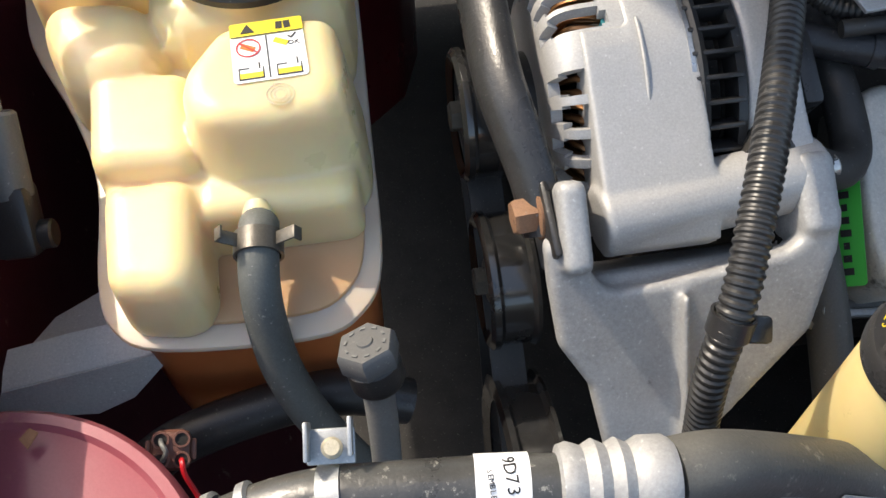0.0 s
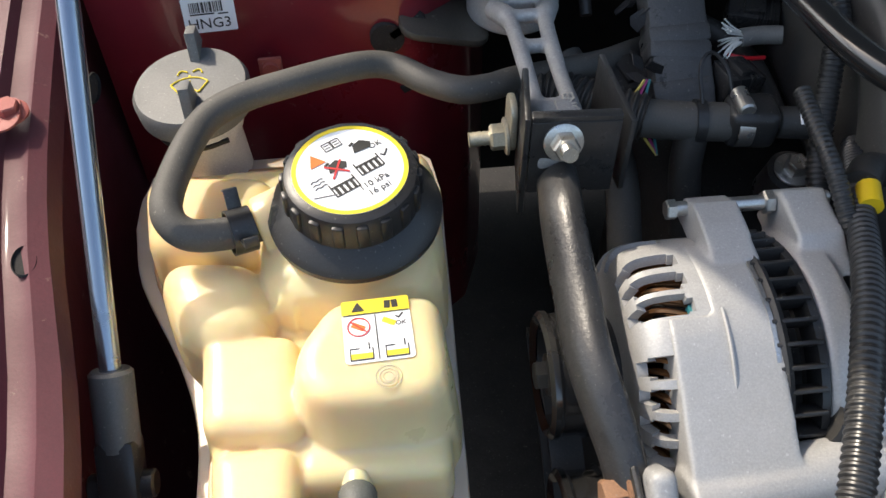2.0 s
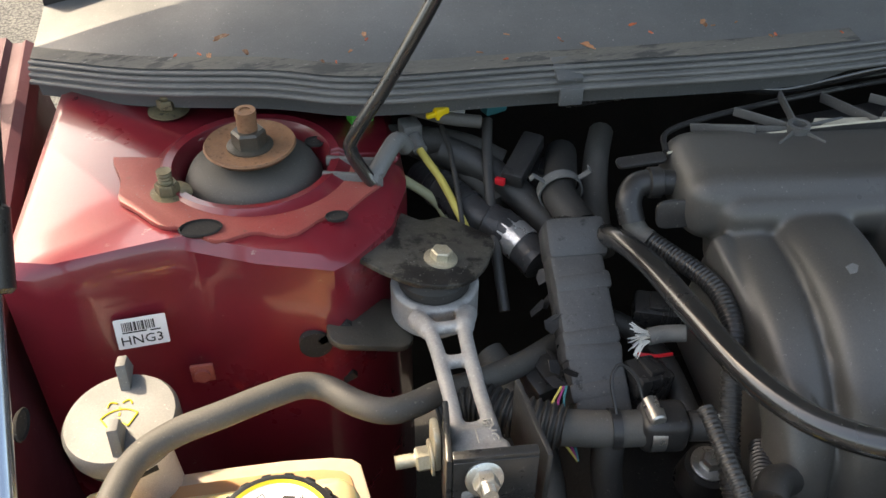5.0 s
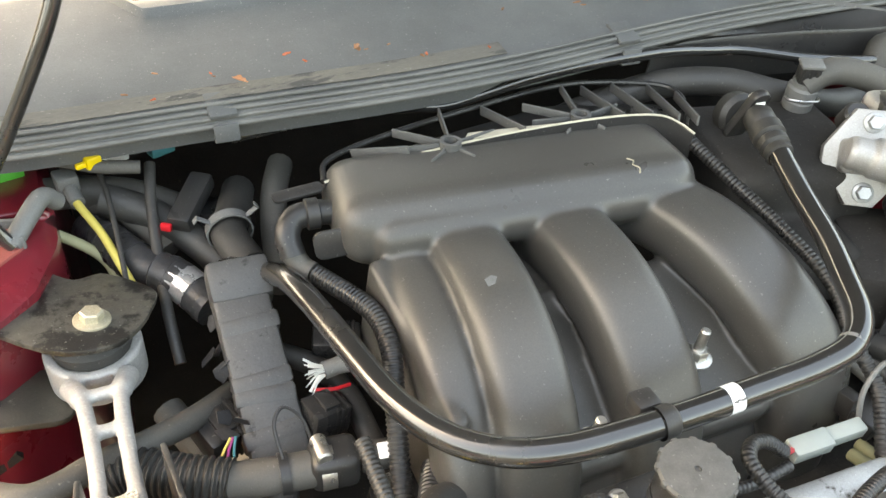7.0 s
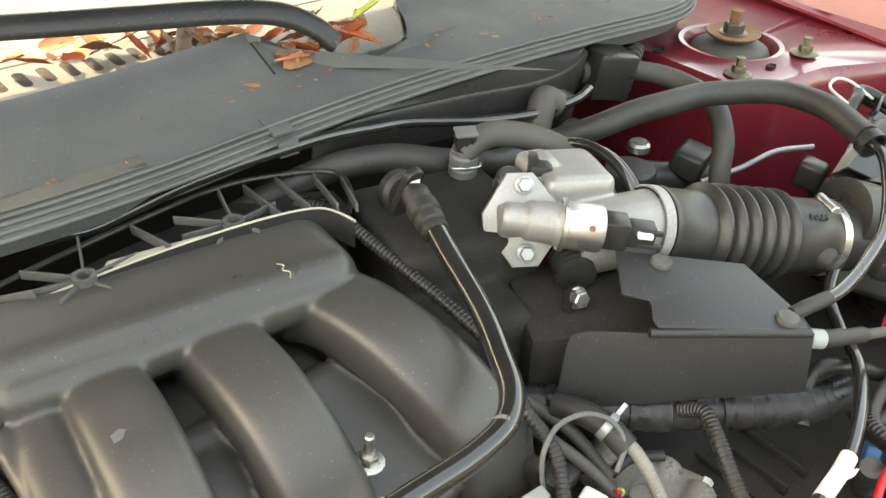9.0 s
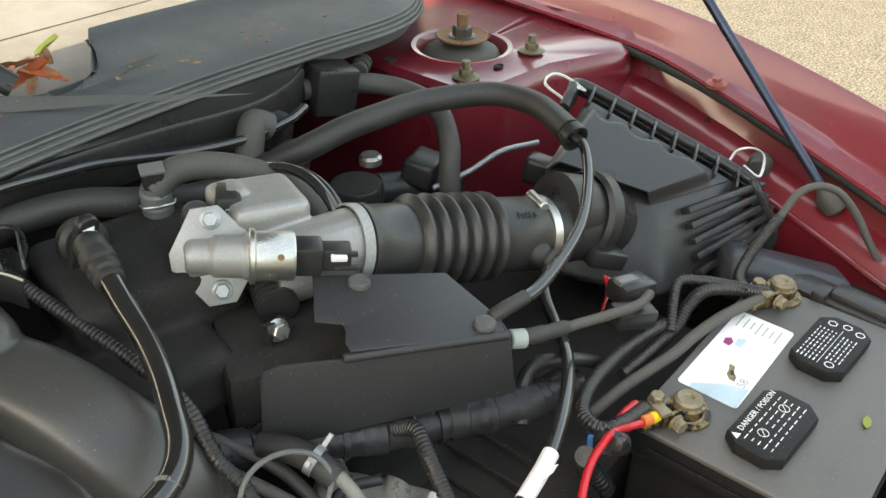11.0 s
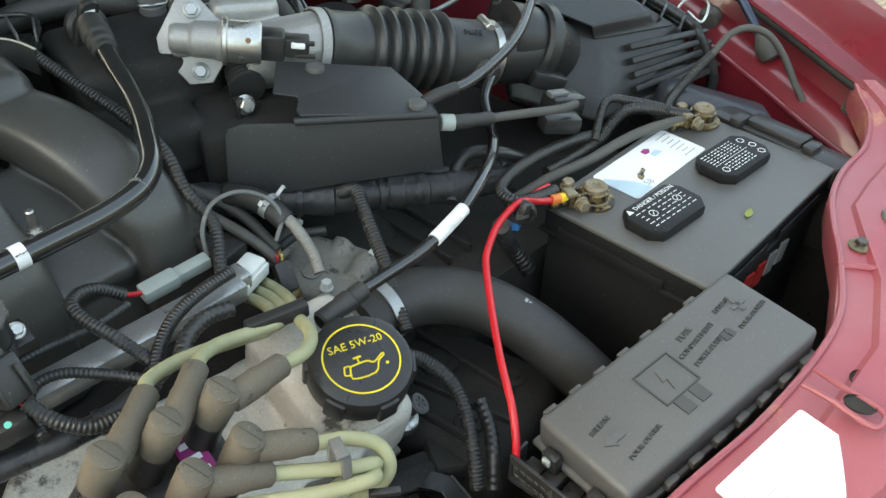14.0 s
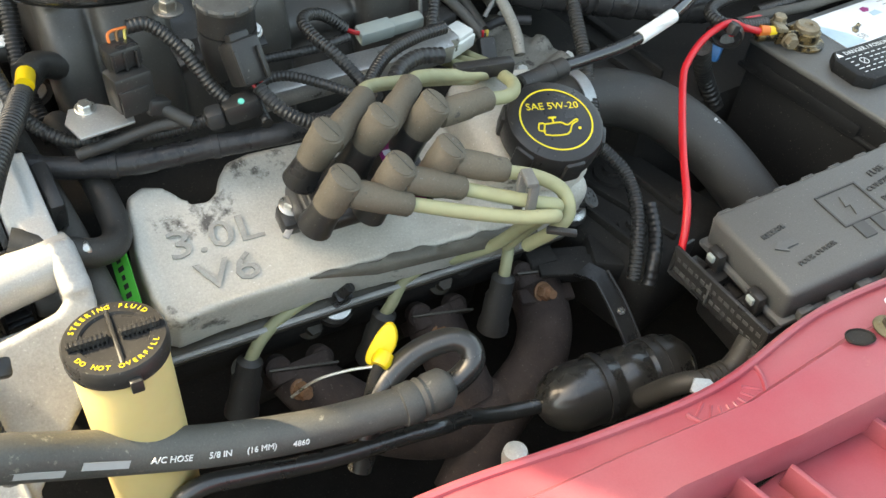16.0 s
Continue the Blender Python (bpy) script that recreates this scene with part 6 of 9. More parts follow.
lettering("cast_number", "220", frame_of((.262, .0485, 1.006), (.8, -.58, .05), (.2, .35, .9)), .010, GREYINK, TB, .0003)
part("lever", prism(B(), frame_of((.245, -.012, .93), (1, .2, 0), (0, .1, 1)), [(-.020, .024), (.0, .020), (.024, -.020), (.010, -.030), (-.018, -.010)], .006, .001), BLACKP, TB)
part("bellcrank_spring", loom(B(), [(.262, .018, .955), (.250, -.005, .950)], .016, .005, .18), BLKST, TB)
bm = B()
hexhead(bm, (.236, -.018, .945), (-.2, -.9, .3), .0068, .007, 1.3)
part("lever_bolt", bm, STEEL, TB)
PS = thing("pressure_sensor", (.251, .135, .975), "grey-capped sensor standing on the manifold", "sensor")
m = along((.252, .137, .968), (.249, .131, 1.02))
part("base", lathe(B(), m, [(0, -.004), (.0135, -.004), (.0135, .008), (.0115, .010), (0, .010)], 28), BLACKP, PS)
part("body", lathe(B(), m, [(.010, .010), (.0125, .011), (.0125, .018), (.0112, .0195), (.0125, .021), (.0125, .030), (.0105, .032), (.0105, .036), (0, .036)], 28), GREYP, PS)
part("clip_wire", hose(B(), [m @ V(-.014, -.004, .022), m @ V(-.010, -.011, .023), m @ V(.010, -.011, .023), m @ V(.014, -.004, .022)], .0009, 6), STEEL, PS)
part("plug", box(B(), None, (.017, .013, .016), m=m @ pose(0, 0, .043), bev=.002), BLACKP, PS)
for k in (-1, 0, 1):
    part("plug_rib", box(B(), None, (.0026, .0145, .014), m=m @ pose(.005 * k, 0, .043), bev=.0006), BLACKP, PS)
part("plug_lid", box(B(), None, (.019, .015, .003), m=m @ pose(0, 0, .0515), bev=.001), GREYP, PS)
# rear half of the plenum, black
bm = B()
box(bm, (.205, .105, .945), (.13, .12, .065), (0, 0, -12), .012, 3)
box(bm, (.16, .05, .915), (.12, .10, .05), (0, 0, -12), .012, 3)
mesh_thing("plenum_box", bm, DARK, "black plastic plenum between manifold and throttle", "plenum", fuse=.003, soften=3)
conduit("wire_loom", [(.105, .165, .985), (.122, .140, .985), (.128, .105, .978), (.135, .065, .968), (.142, .02, .958), (.146, -.03, .945), (.140, -.065, .925), (.142, -.095, .905), (.12, -.13, .885)], .0052, "thin corrugated loom along the black pipe", pitch=.0036)

# heater hoses between cowl and throttle
rubber_hose("heater_hose", [(.248, .133, .998), (.262, .131, 1.008), (.280, .127, 1.010), (.305, .117, 1.004), (.330, .100, .992), (.352, .078, .970), (.36, .06, .94)], .0115, DUSTRUB, "dusty rubber breather hose behind the throttle")
rubber_hose("heater_hose", [(.06, .220, .950), (.11, .215, .966), (.16, .205, .980), (.21, .185, .984), (.25, .160, .978), (.30, .150, .965), (.36, .16, .955)], .0125, RUBBER, "black rubber heater hose along the cowl trough")
rubber_hose("brake_booster_hose", [(.37, .155, .960), (.405, .125, .980), (.445, .112, .990), (.485, .104, .992), (.523, .098, .992), (.557, .083, .992), (.585, .066, .992), (.602, .043, .992), (.602, .002, .992), (.575, -.050, .991)], .0122, RUBBER, "long dull black vacuum hose arching to the air box")
rubber_hose("vacuum_hose", [(.50, .235, .975), (.55, .222, .970), (.585, .200, .965), (.600, .165, .960), (.592, .122, .955), (.572, .090, .935), (.555, .075, .905), (.55, .065, .86)], .0112, DUSTRUB, "dusty hose bent down beside the strut tower")
rubber_hose("thin_tube", [(.320, .115, .985), (.332, .104, .994), (.340, .085, 1.000), (.343, .060, 1.000), (.341, .035, .992), (.336, .016, .978), (.330, .002, .962)], .0046, GLOSS, "thin black tube over the throttle body")
rubber_hose("thin_tube", [(.338, .006, .968), (.345, .020, .980), (.350, .042, .992), (.350, .066, .998), (.345, .090, .996)], .0030, GLOSS, "thin black tube over the throttle body")
rubber_hose("hose_elbow", [(.372, .170, .962), (.382, .175, .985), (.392, .180, .992), (.405, .175, .985)], .0135, DUSTRUB, "thick rubber elbow with clip")

# cable running along the cowl
rubber_hose("hood_cable", [(-.20, .252, .972), (-.148, .243, .981), (-.093, .234, .986), (-.060, .229, .985), (-.032, .225, .984), (.0, .220, .992), (.034, .215, 1.001), (.075, .209, 1.008), (.121, .205, 1.011), (.165, .207, 1.009), (.21, .208, 1.003), (.25, .206, .998), (.310, .184, .991), (.371, .171, .986), (.425, .171, .986), (.455, .180, .987)], .0048, GLOSS, "black cable along the cowl edge", 12, "cable")
# right end of the cowl: plastic trough
bm = B()
box(bm, (.530, .222, .972), (.050, .042, .052), (0, 10, -18), .005)
mesh_thing("trough_end", bm, BLACKP, "black plastic end of the cowl trough", "plastic box")
rim = [(.150, .212, 1.004), (.197, .222, 1.007), (.301, .212, 1.006), (.399, .200, 1.002), (.455, .207, 1.002), (.505, .229, 1.004)]
up = [(.150, .222, 1.012), (.25, .228, 1.014), (.34, .230, 1.013), (.42, .231, 1.012), (.47, .233, 1.011), (.512, .236, 1.010)]
mesh_thing("cowl_trough", ribbon([up, [(x, y + .004, z) for x, y, z in rim], rim, [(x, y - .002, z - .004) for x, y, z in rim], [(x, y + .006, z - .045) for x, y, z in rim]], 40), BLACKP, "black plastic drain trough under the cowl", "trough")
bm = B()
for k in range(5):
    cyl(bm, (.588 + .006 * k, .236 + .004 * k, .968), (.591 + .006 * k, .238 + .004 * k, .968), .011 - .001 * (k % 2), seg=14)
mesh_thing("rubber_plug", bm, DUSTRUB, "small dusty ribbed rubber plug", "grommet")

# ---- left rear: wires and boxes below the cowl ----
D = thing("prop_rod", (-.362, .205, .95), "bent thin black rod clipped at the tower", "rod")
part("rod", hose(B(), [(-.292, .202, 1.135), (-.309, .197, 1.097), (-.345, .195, 1.034), (-.371, .195, .993), (-.374, .194, .981), (-.366, .192, .964), (-.360, .190, .955)], .0050, 12), GLOSS, D)
part("clip_wall", box(B(), (-.374, .196, .953), (.044, .004, .016), (0, 0, -14), .001), GREYP, D)
part("clip_wall", box(B(), (-.370, .216, .953), (.044, .004, .016), (0, 0, -14), .001), GREYP, D)
part("clip_floor", box(B(), (-.372, .206, .9465), (.046, .024, .004), (0, 0, -14), .001), GREYP, D)
part("rod_cap", hose(B(), [(-.362, .190, .955), (-.350, .208, .962), (-.338, .226, .966), (-.330, .235, .955)], .0068, 14), GREYP, D)
X = thing("harness_box", (-.225, .07, .85), "tape-wrapped black harness box with tears", "harness box")
f = frame_of((-.2265, .085, .905), (.97, -.05, 0), (.12, .62, .42))
part("box", box(B(), None, (.038, .125, .026), m=f @ pose(-.003, -.020, 0, 0, 0, 2), bev=.004), BOXTAPE, X)
part("box_top", box(B(), None, (.043, .030, .030), m=f @ pose(-.003, .050, 0), bev=.005), BOXTAPE, X)
part("socket", box(B(), (-.2285, .143, .934), (.017, .014, .014), (-20, 0, 5), .002), BLACKP, X)
part("socket_hole", box(B(), (-.2285, .141, .9412), (.007, .007, .001), (-20, 0, 5)), DARK, X)
for k, (dy, a) in enumerate(((-.020, 4), (-.030, -4), (.018, 3), (-.055, 6))):
    part("tape_wrap", box(B(), None, (.0395, .013, .0274), m=f @ pose(-.003, dy, 0, 0, 0, a), bev=.003), BOXTAPE, X)
random.seed(12)
for k in range(9):
    p = V(-.252 + random.uniform(-.004, .004), .115 - .010 * k + random.uniform(-.003, .003), .905 - .002 * k)
    bm = B()
    prism(bm, pose(*p, random.uniform(-60, 60), random.uniform(-70, 70), random.uniform(0, 360)), [(0, 0), (.012, -.003), (.016, .004), (.007, .009), (.002, .006)], .0005)
    part("torn_tape", bm, TAPE, X)
for k, (dx, mt) in enumerate(((-.004, YWIRE), (0, MAGENTA), (.004, TEAL))):
    part("loose_wire", hose(B(), [(-.258 + dx * .4, .03, .895), (-.264 + dx, .02, .888), (-.262 + dx, .005, .878), (-.258, -.01, .87)], .0009, 6), mt, X)
F = thing("frayed_braid", (-.185, .06, .89), "frayed grey braided sleeve end with split strands", "braided sleeve")
part("sleeve", hose(B(), [(-.165, .058, .900), (-.178, .062, .898), (-.190, .062, .897)], .0060, 14), GREYP, F)
random.seed(7)
for k in range(34):
    a, t = random.uniform(0, 2 * math.pi), random.uniform(.5, 1.25)
    q = V(-.190, .062, .897)
    end = q + V(-.010, .011 * math.cos(a) * t, .011 * math.sin(a) * t) * random.uniform(.7, 1.3)
    part("strand", hose(B(), [q + V(.002, .003 * math.cos(a), .003 * math.sin(a)), q.lerp(end, .5) + V(0, 0, .001), end], .0005, 5, 3), CONNW, F)
part("red_wire", hose(B(), [(-.20, .052, .892), (-.188, .050, .89), (-.175, .052, .888)], .0014, 6), REDWIRE, F)
H = thing("coolant_pipe", (-.25, .0, .88), "ribbed black hose with clamp on a short pipe", "coolant pipe")
part("ribbed_hose", loom(B(), [(-.340, .030, .885), (-.318, .030, .890), (-.292, .014, .891), (-.266, .001, .890)], .0148, .0046, .12), RUBBER, H)
part("pipe", hose(B(), [(-.268, .002, .890), (-.24, -.004, .890), (-.21, -.008, .890), (-.195, -.010, .890)], .0115, 16), DUSTRUB, H)
part("fitting", box(B(), (-.206, -.008, .891), (.030, .026, .026), (0, 0, -8), .006, 3), BLACKP, H)
part("fitting", cyl(B(), (-.190, -.010, .890), (-.165, -.014, .890), .0095, bev=.001), RUBBER, H)
part("white_patch", box(B(), (-.1765, -.0165, .8985), (.008, .010, .002), (25, 0, -8), .0008), WHITE, H)
part("clamp_screw", cyl(B(), (-.213, -.016, .905), (-.213, .002, .905), .005, bev=.001), STEEL, H)
part("clamp_band", lathe(B(), along((-.2155, -.0075, .890), (-.2055, -.0085, .890)), [(.0135, 0), (.0145, 0), (.0145, .009), (.0135, .009)], 28), STEEL, H)
part("tie_band", lathe(B(), along((-.2385, -.0042, .890), (-.2315, -.005, .890)), [(.0115, 0), (.0130, 0), (.0130, .006), (.0115, .006)], 28), BLACKP, H)
part("tie_tail", hose(B(), [(-.2355, -.004, .903), (-.236, .010, .918), (-.228, .018, .922), (-.219, .012, .915), (-.216, .002, .904)], .0011, 6), BLACKP, H)
part("down_pipe", hose(B(), [(-.238, -.006, .885), (-.240, -.015, .86), (-.236, -.03, .82)], .010, 12), RUBBER, H)
# thermostat hoses up to the firewall
rubber_hose("heater_hose", [(-.215, .145, .930), (-.222, .180, .935), (-.214, .205, .934), (-.20, .25, .925)], .0130, RUBBER, "black rubber heater hose to the firewall")
spring_clamp("hose_clamp", (-.2205, .185, .936), (0, 1, .1), .0158, (0, 0, 1), GREYP, .008, "grey clamp ring on heater hose")
harness("taped_harness", [(-.245, .140, .905), (-.262, .170, .912), (-.285, .195, .915), (-.300, .225, .915), (-.315, .26, .91)], .0140, TAPE, "taped wiring harness with silver tape")
mesh_thing("silver_tape", hose(B(), [(-.2535, .156, .909), (-.262, .170, .912), (-.270, .179, .913)], .0146, 14), SILVERT, "torn silver tape on the harness", "tape")
for pts, r, mt, lab in (([(-.322, .270, .950), (-.318, .245, .945), (-.306, .215, .935), (-.298, .185, .925), (-.290, .160, .91)], .0031, YWIRE, "yellow cable hanging below the cowl"),
                        ([(-.298, .265, .955), (-.296, .235, .950), (-.296, .200, .935), (-.297, .170, .92)], .0020, RUBBER, "thin black wire hanging below the cowl"),
                        ([(-.262, .255, .960), (-.268, .225, .945), (-.272, .190, .925), (-.275, .150, .905), (-.275, .12, .88)], .0042, RUBBER, "black vacuum tube below the cowl"),
                        ([(-.37, .24, .945), (-.34, .235, .93), (-.31, .215, .915), (-.30, .195, .90)], .0040, PLUGW, "dull green-grey tube by the tower"),
                        ([(-.36, .28, .935), (-.32, .275, .935), (-.28, .265, .93), (-.25, .25, .92)], .0130, DUSTRUB, "thick dusty hose below the cowl"),
                        ([(-.345, .300, .93), (-.30, .265, .925), (-.275, .235, .92), (-.262, .21, .91)], .0100, DUSTRUB, "dusty hose below the cowl")):
    rubber_hose("vacuum_line", pts, r, mt, lab, 12, "tube", "tubes below the cowl")
Y = thing("wire_plug", (-.315, .262, .955), "grey plug with yellow clip below the cowl", "connector", "connectors")
part("plug", box(B(), (-.322, .268, .950), (.016, .018, .014), (0, 0, 10), .002), GREYP, Y)
part("yellow_clip", box(B(), (-.301, .248, .975), (.012, .010, .010), (0, 0, 20), .002), YELP, Y)
part("clip_tongue", box(B(), (-.308, .244, .975), (.010, .004, .004), (0, 0, 20), .001), YELP, Y)
part("grey_tube", cyl(B(), (-.320, .258, .948), (-.317, .244, .944), .0055), GREYP, Y)
for pts, r, mt, lab in (([(-.300, .250, .940), (-.270, .235, .930), (-.245, .210, .918), (-.225, .180, .905)], .0125, RUBBER, "thick black hose behind the harness"),
                        ([(-.16, .270, .930), (-.175, .235, .925), (-.185, .200, .910), (-.19, .16, .89)], .0105, DUSTRUB, "dusty hose dropping behind the manifold"),
                        ([(-.330, .262, .975), (-.312, .252, .973), (-.296, .246, .970), (-.27, .245, .965)], .0052, DUSTRUB, "dusty tube under the cowl edge"),
                        ([(-.21, .10, .885), (-.19, .085, .880), (-.175, .060, .872), (-.17, .02, .86)], .0080, RUBBER, "black hose beside the harness box"),
                        ([(-.29, .10, .86), (-.275, .06, .85), (-.27, .01, .835), (-.275, -.04, .81)], .0110, DUSTRUB, "dusty hose low beside the mount")):
    rubber_hose("vacuum_line", pts, r, mt, lab, 12, "tube", "tubes below the cowl")
for q, sz, rt in (((-.171, .092, .890), (.034, .022, .020), (10, 0, -20)), ((-.197, .040, .880), (.028, .024, .022), (0, 10, 15)), ((-.262, .060, .868), (.030, .030, .026), (10, 0, 20)), ((-.215, .230, .915), (.040, .026, .024), (0, 0, -25))):
    e = thing("harness_connector", q, "black multi-pin connector among dark hoses", "connector", "harness connectors")
    cm = pose(*q, *rt)
    part("housing", box(B(), None, sz, m=cm, bev=.003), BLACKP, e)
    part("latch", box(B(), None, (sz[0] * .4, sz[1] * .7, .004), m=cm @ pose(0, 0, sz[2] / 2 + .001), bev=.001), BLACKP, e)
    for k in (-1, 0, 1):
        part("seal_rib", box(B(), None, (.0022, sz[1] * 1.04, sz[2] * 1.04), m=cm @ pose(sz[0] * .22 + .004 * k, 0, 0), bev=.0006), BLACKP, e)
Y = thing("wire_plug", (-.24, .23, .95), "black multi-pin plug with red seal", "connector", "connectors")
part("plug", box(B(), (-.240, .222, .942), (.018, .050, .014), (14, 0, -35), .003), BLACKP, Y)
part("red_seal", box(B(), (-.262, .204, .936), (.008, .004, .006), (0, 0, -35), .001), REDWIRE, Y)
for dx, mt in ((-.36, GREENL), (-.285, CONNW), (-.25, TEAL)):
    bm = B()
    box(bm, (dx, .285, .955), (.02, .012, .01), (0, 0, 20), .002)
    mesh_thing("wire_tag", bm, mt, "small coloured tag among wires below the cowl", "tag", "wire tags")

# engine block mass under everything, its near-black standing in for shade
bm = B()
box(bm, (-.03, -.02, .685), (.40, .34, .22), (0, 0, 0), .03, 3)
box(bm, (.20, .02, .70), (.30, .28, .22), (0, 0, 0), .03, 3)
mesh_thing("engine_block", bm, DARK, "grimy engine block, darkened for the shade around it", "engine block")

# ---- air duct, cover and air box ----
D = thing("air_duct", (.41, -.03, .92), "black rubber intake bellows with metal band clamp", "intake duct")
a, b = V(.334, -.004, .964), V(.510, -.066, .917)
L = (b - a).length
prof = [(.026, 0), (.0340, .001), (.0340, .006), (.0325, .008), (.0325, .034), (.0335, .042)]
for k in range(6):
    s = .044 + k * .0152
    prof += [(.0325, s), (.0345, s + .0012), (.0388, s + .0034), (.0400, s + .0056), (.0396, s + .0078), (.0360, s + .0106), (.0330, s + .0130)]
prof += [(.0340, .138), (.0340, L - .010), (.0330, L - .008), (.0330, L), (.026, L)]
part("bellows", lathe(B(), along(a, b), prof, 56), BELLOWS, D)
lettering("moulded_text", "MAFS", frame_of(a.lerp(b, .835) + V(-.006, -.018, .0305), b - a, V(.10, .75, .55)), .0090, BELLOWS, D, .0006)

part("band_clamp", lathe(B(), along(a.lerp(b, .945), b), [(.0338, 0), (.0353, 0), (.0353, .009), (.0338, .009), (.0338, 0)], 56), STEEL, D, "stainless band clamp")
part("band_clamp", lathe(B(), along(a, b), [(.0320, -.010), (.0338, -.010), (.0338, -.001), (.0320, -.001), (.0320, -.010)], 56), ALUBR, D, "stainless band clamp")
part("clamp_screw", cyl(B(), a.lerp(b, .97) + V(-.006, -.012, .034), a.lerp(b, .97) + V(.006, .012, .034), .005, bev=.001), STEEL, D)
part("stub", lathe(B(), along(a.lerp(b, .82) + V(-.002, -.026, -.004), a.lerp(b, .82) + V(.000, -.052, -.010)), [(.011, 0), (.0115, .010), (.009, .014), (.0105, .018), (.009, .022), (0, .024)], 24), RUBBER, D)
part("mass_sensor_tube", cyl(B(), b, b + V(.055, -.018, -.006), .0315, .036, 40, .002), BLACKP, D)

# throttle cable cover: a folded dark plate
C = thing("cable_cover", (.29, -.08, .90), "satin black folded cover plate with two pins", "cover plate")
TLp, TRp, Rp = V(.272, -.020, .975), V(.351, -.082, .964), V(.343, -.137, .955)


def flat_on(f, pts):
    """The points, dropped on the plane of the frame f."""
    inv = f.inverted()
    return [tuple(inv @ Vector(p))[:2] for p in pts]


f = frame_of(TLp, TRp - TLp, TLp - Rp)
top = [TLp, TRp, Rp, V(.3335, -.153, .953), V(.238, -.0905, .959), V(.240, -.084, .963), V(.2505, -.0745, .967), V(.253, -.070, .969), V(.240, -.055, .970)]
part("plate", prism(B(), f @ pose(0, 0, -.0022), flat_on(f, top), .0022, .0007), SATIN, C)
A0, A1, A2 = V(.197, -.0555, .956), V(.3335, -.1555, .952), V(.336, -.162, .900)
f = frame_of(A0, A1 - A0, A0 - A2)
front = [A0 + V(.006, -.004, .0005), V(.232, -.083, .9545), A1, A2, V(.187, -.050, .886), V(.191, -.051, .946), V(.193, -.053, .953)]
part("front_plate", prism(B(), f @ pose(0, 0, -.0011), flat_on(f, front), .0022, .0007), SATIN, C)
f = frame_of(Rp, A1 - Rp, (0, 0, 1))
part("side_plate", prism(B(), f @ pose(0, 0, -.0011), flat_on(f, [Rp, A1, V(.338, -.161, .900), V(.345, -.142, .925)]), .0022, .0007), SATIN, C)
part("fold_edge", hose(B(), [V(.2345, -.0875, .9575), V(.285, -.121, .9545), V(.333, -.1535, .9515)], .0035, 12), SATIN, C)
for q in ((.292, -.048, .971), (.328, -.137, .9565)):
    part("pin", lathe(B(), pose(*q, 4, 4, 0), [(0, .003), (.0075, .0026), (.0086, .001), (.0086, -.002)], 28), LIDDUST, C, "dull grey push pin")
rubber_hose("throttle_cable", [(.349, -.150, .935), (.372, -.162, .932), (.40, -.172, .930), (.430, -.182, .926), (.47, -.190, .918), (.50, -.186, .91)], .0042, DUSTRUB, "grey sheathed throttle cable", 12, "cable")
K = thing("cable_sleeve", (.36, -.156, .934), "pale grey cable end sleeve beside the cover", "cable end")
part("socket", cyl(B(), (.346, -.147, .936), (.357, -.154, .934), .0075, bev=.001), CONNG, K)
part("boot", lathe(B(), along((.357, -.154, .934), (.392, -.169, .931)), [(.0068, 0), (.0068, .016), (.0058, .018), (.0062, .036), (.0048, .039)], 20), RUBBER, K)
rubber_hose("cruise_cable", [(.352, -.138, .957), (.384, -.143, .958), (.428, -.138, .962), (.476, -.126, .968), (.528, -.100, .976), (.566, -.072, .985), (.572, -.052, .990)], .0050, GLOSS, "black cable looping over the bellows", 12, "cable")
rubber_hose("cable_end", [(.340, -.134, .953), (.352, -.138, .957), (.372, -.142, .958)], .0058, RUBBER, "short black cable end boot", 12, "cable end")
e = thing("cable_tie", (.560, -.01, 1.0), "black tie holding two hoses together", "cable tie")
part("band", lathe(B(), along((.570, -.060, .988), (.576, -.045, .992)), [(.0118, 0), (.0135, 0), (.0135, .010), (.0118, .010), (.0118, 0)], 24), BLACKP, e)
# drain line with white tape, from the duct to the oil cap
H = thing("breather_hose", (.29, -.23, .88), "black breather hose with torn white tape", "hose")
part("hose", hose(B(), [(.478, -.098, .918), (.450, -.112, .906), (.428, -.140, .895), (.398, -.168, .902), (.364, -.190, .903), (.325, -.208, .904), (.286, -.220, .901), (.245, -.2235, .894), (.205, -.222, .891), (.178, -.221, .890)], .0052, 14), GLOSS, H)
part("white_tape", hose(B(), [(.300, -.217, .902), (.282, -.2205, .9005), (.258, -.2235, .8965)], .0060, 14), WHITE, H, "torn white tape wrap")
part("tape_tail", prism(B(), frame_of((.279, -.2255, .9045), (.02, -.004, .004), (0, .8, -.4)), [(-.010, -.002), (.004, -.004), (.012, -.001), (.008, .003), (-.006, .003)], .0004), WHITE, H)
part("end_boot", lathe(B(), along((.184, -.221, .890), (.142, -.222, .887)), [(.0056, 0), (.0076, .002), (.0076, .012), (.0066, .014), (.0084, .016), (.0084, .024), (.0076, .026), (.0080, .044), (.0060, .046)], 24), RUBBER, H)

# air filter box
X = thing("air_filter_box", (.66, -.11, .80), "black plastic air filter box with ribs and wire clips", "air filter box")
P0, P1, P2, P3 = V(.708, .008, .968), V(.757, -.160, .902), V(.632, -.118, .910), V(.562, -.030, .948)
Q0, Q1, Q2, Q3 = V(.735, .035, .84), V(.768, -.192, .845), V(.596, -.163, .835), V(.540, -.070, .85)
bm = B()
v = [bm.verts.new(p) for p in (P0, P1, P2, P3, Q0, Q1, Q2, Q3)]
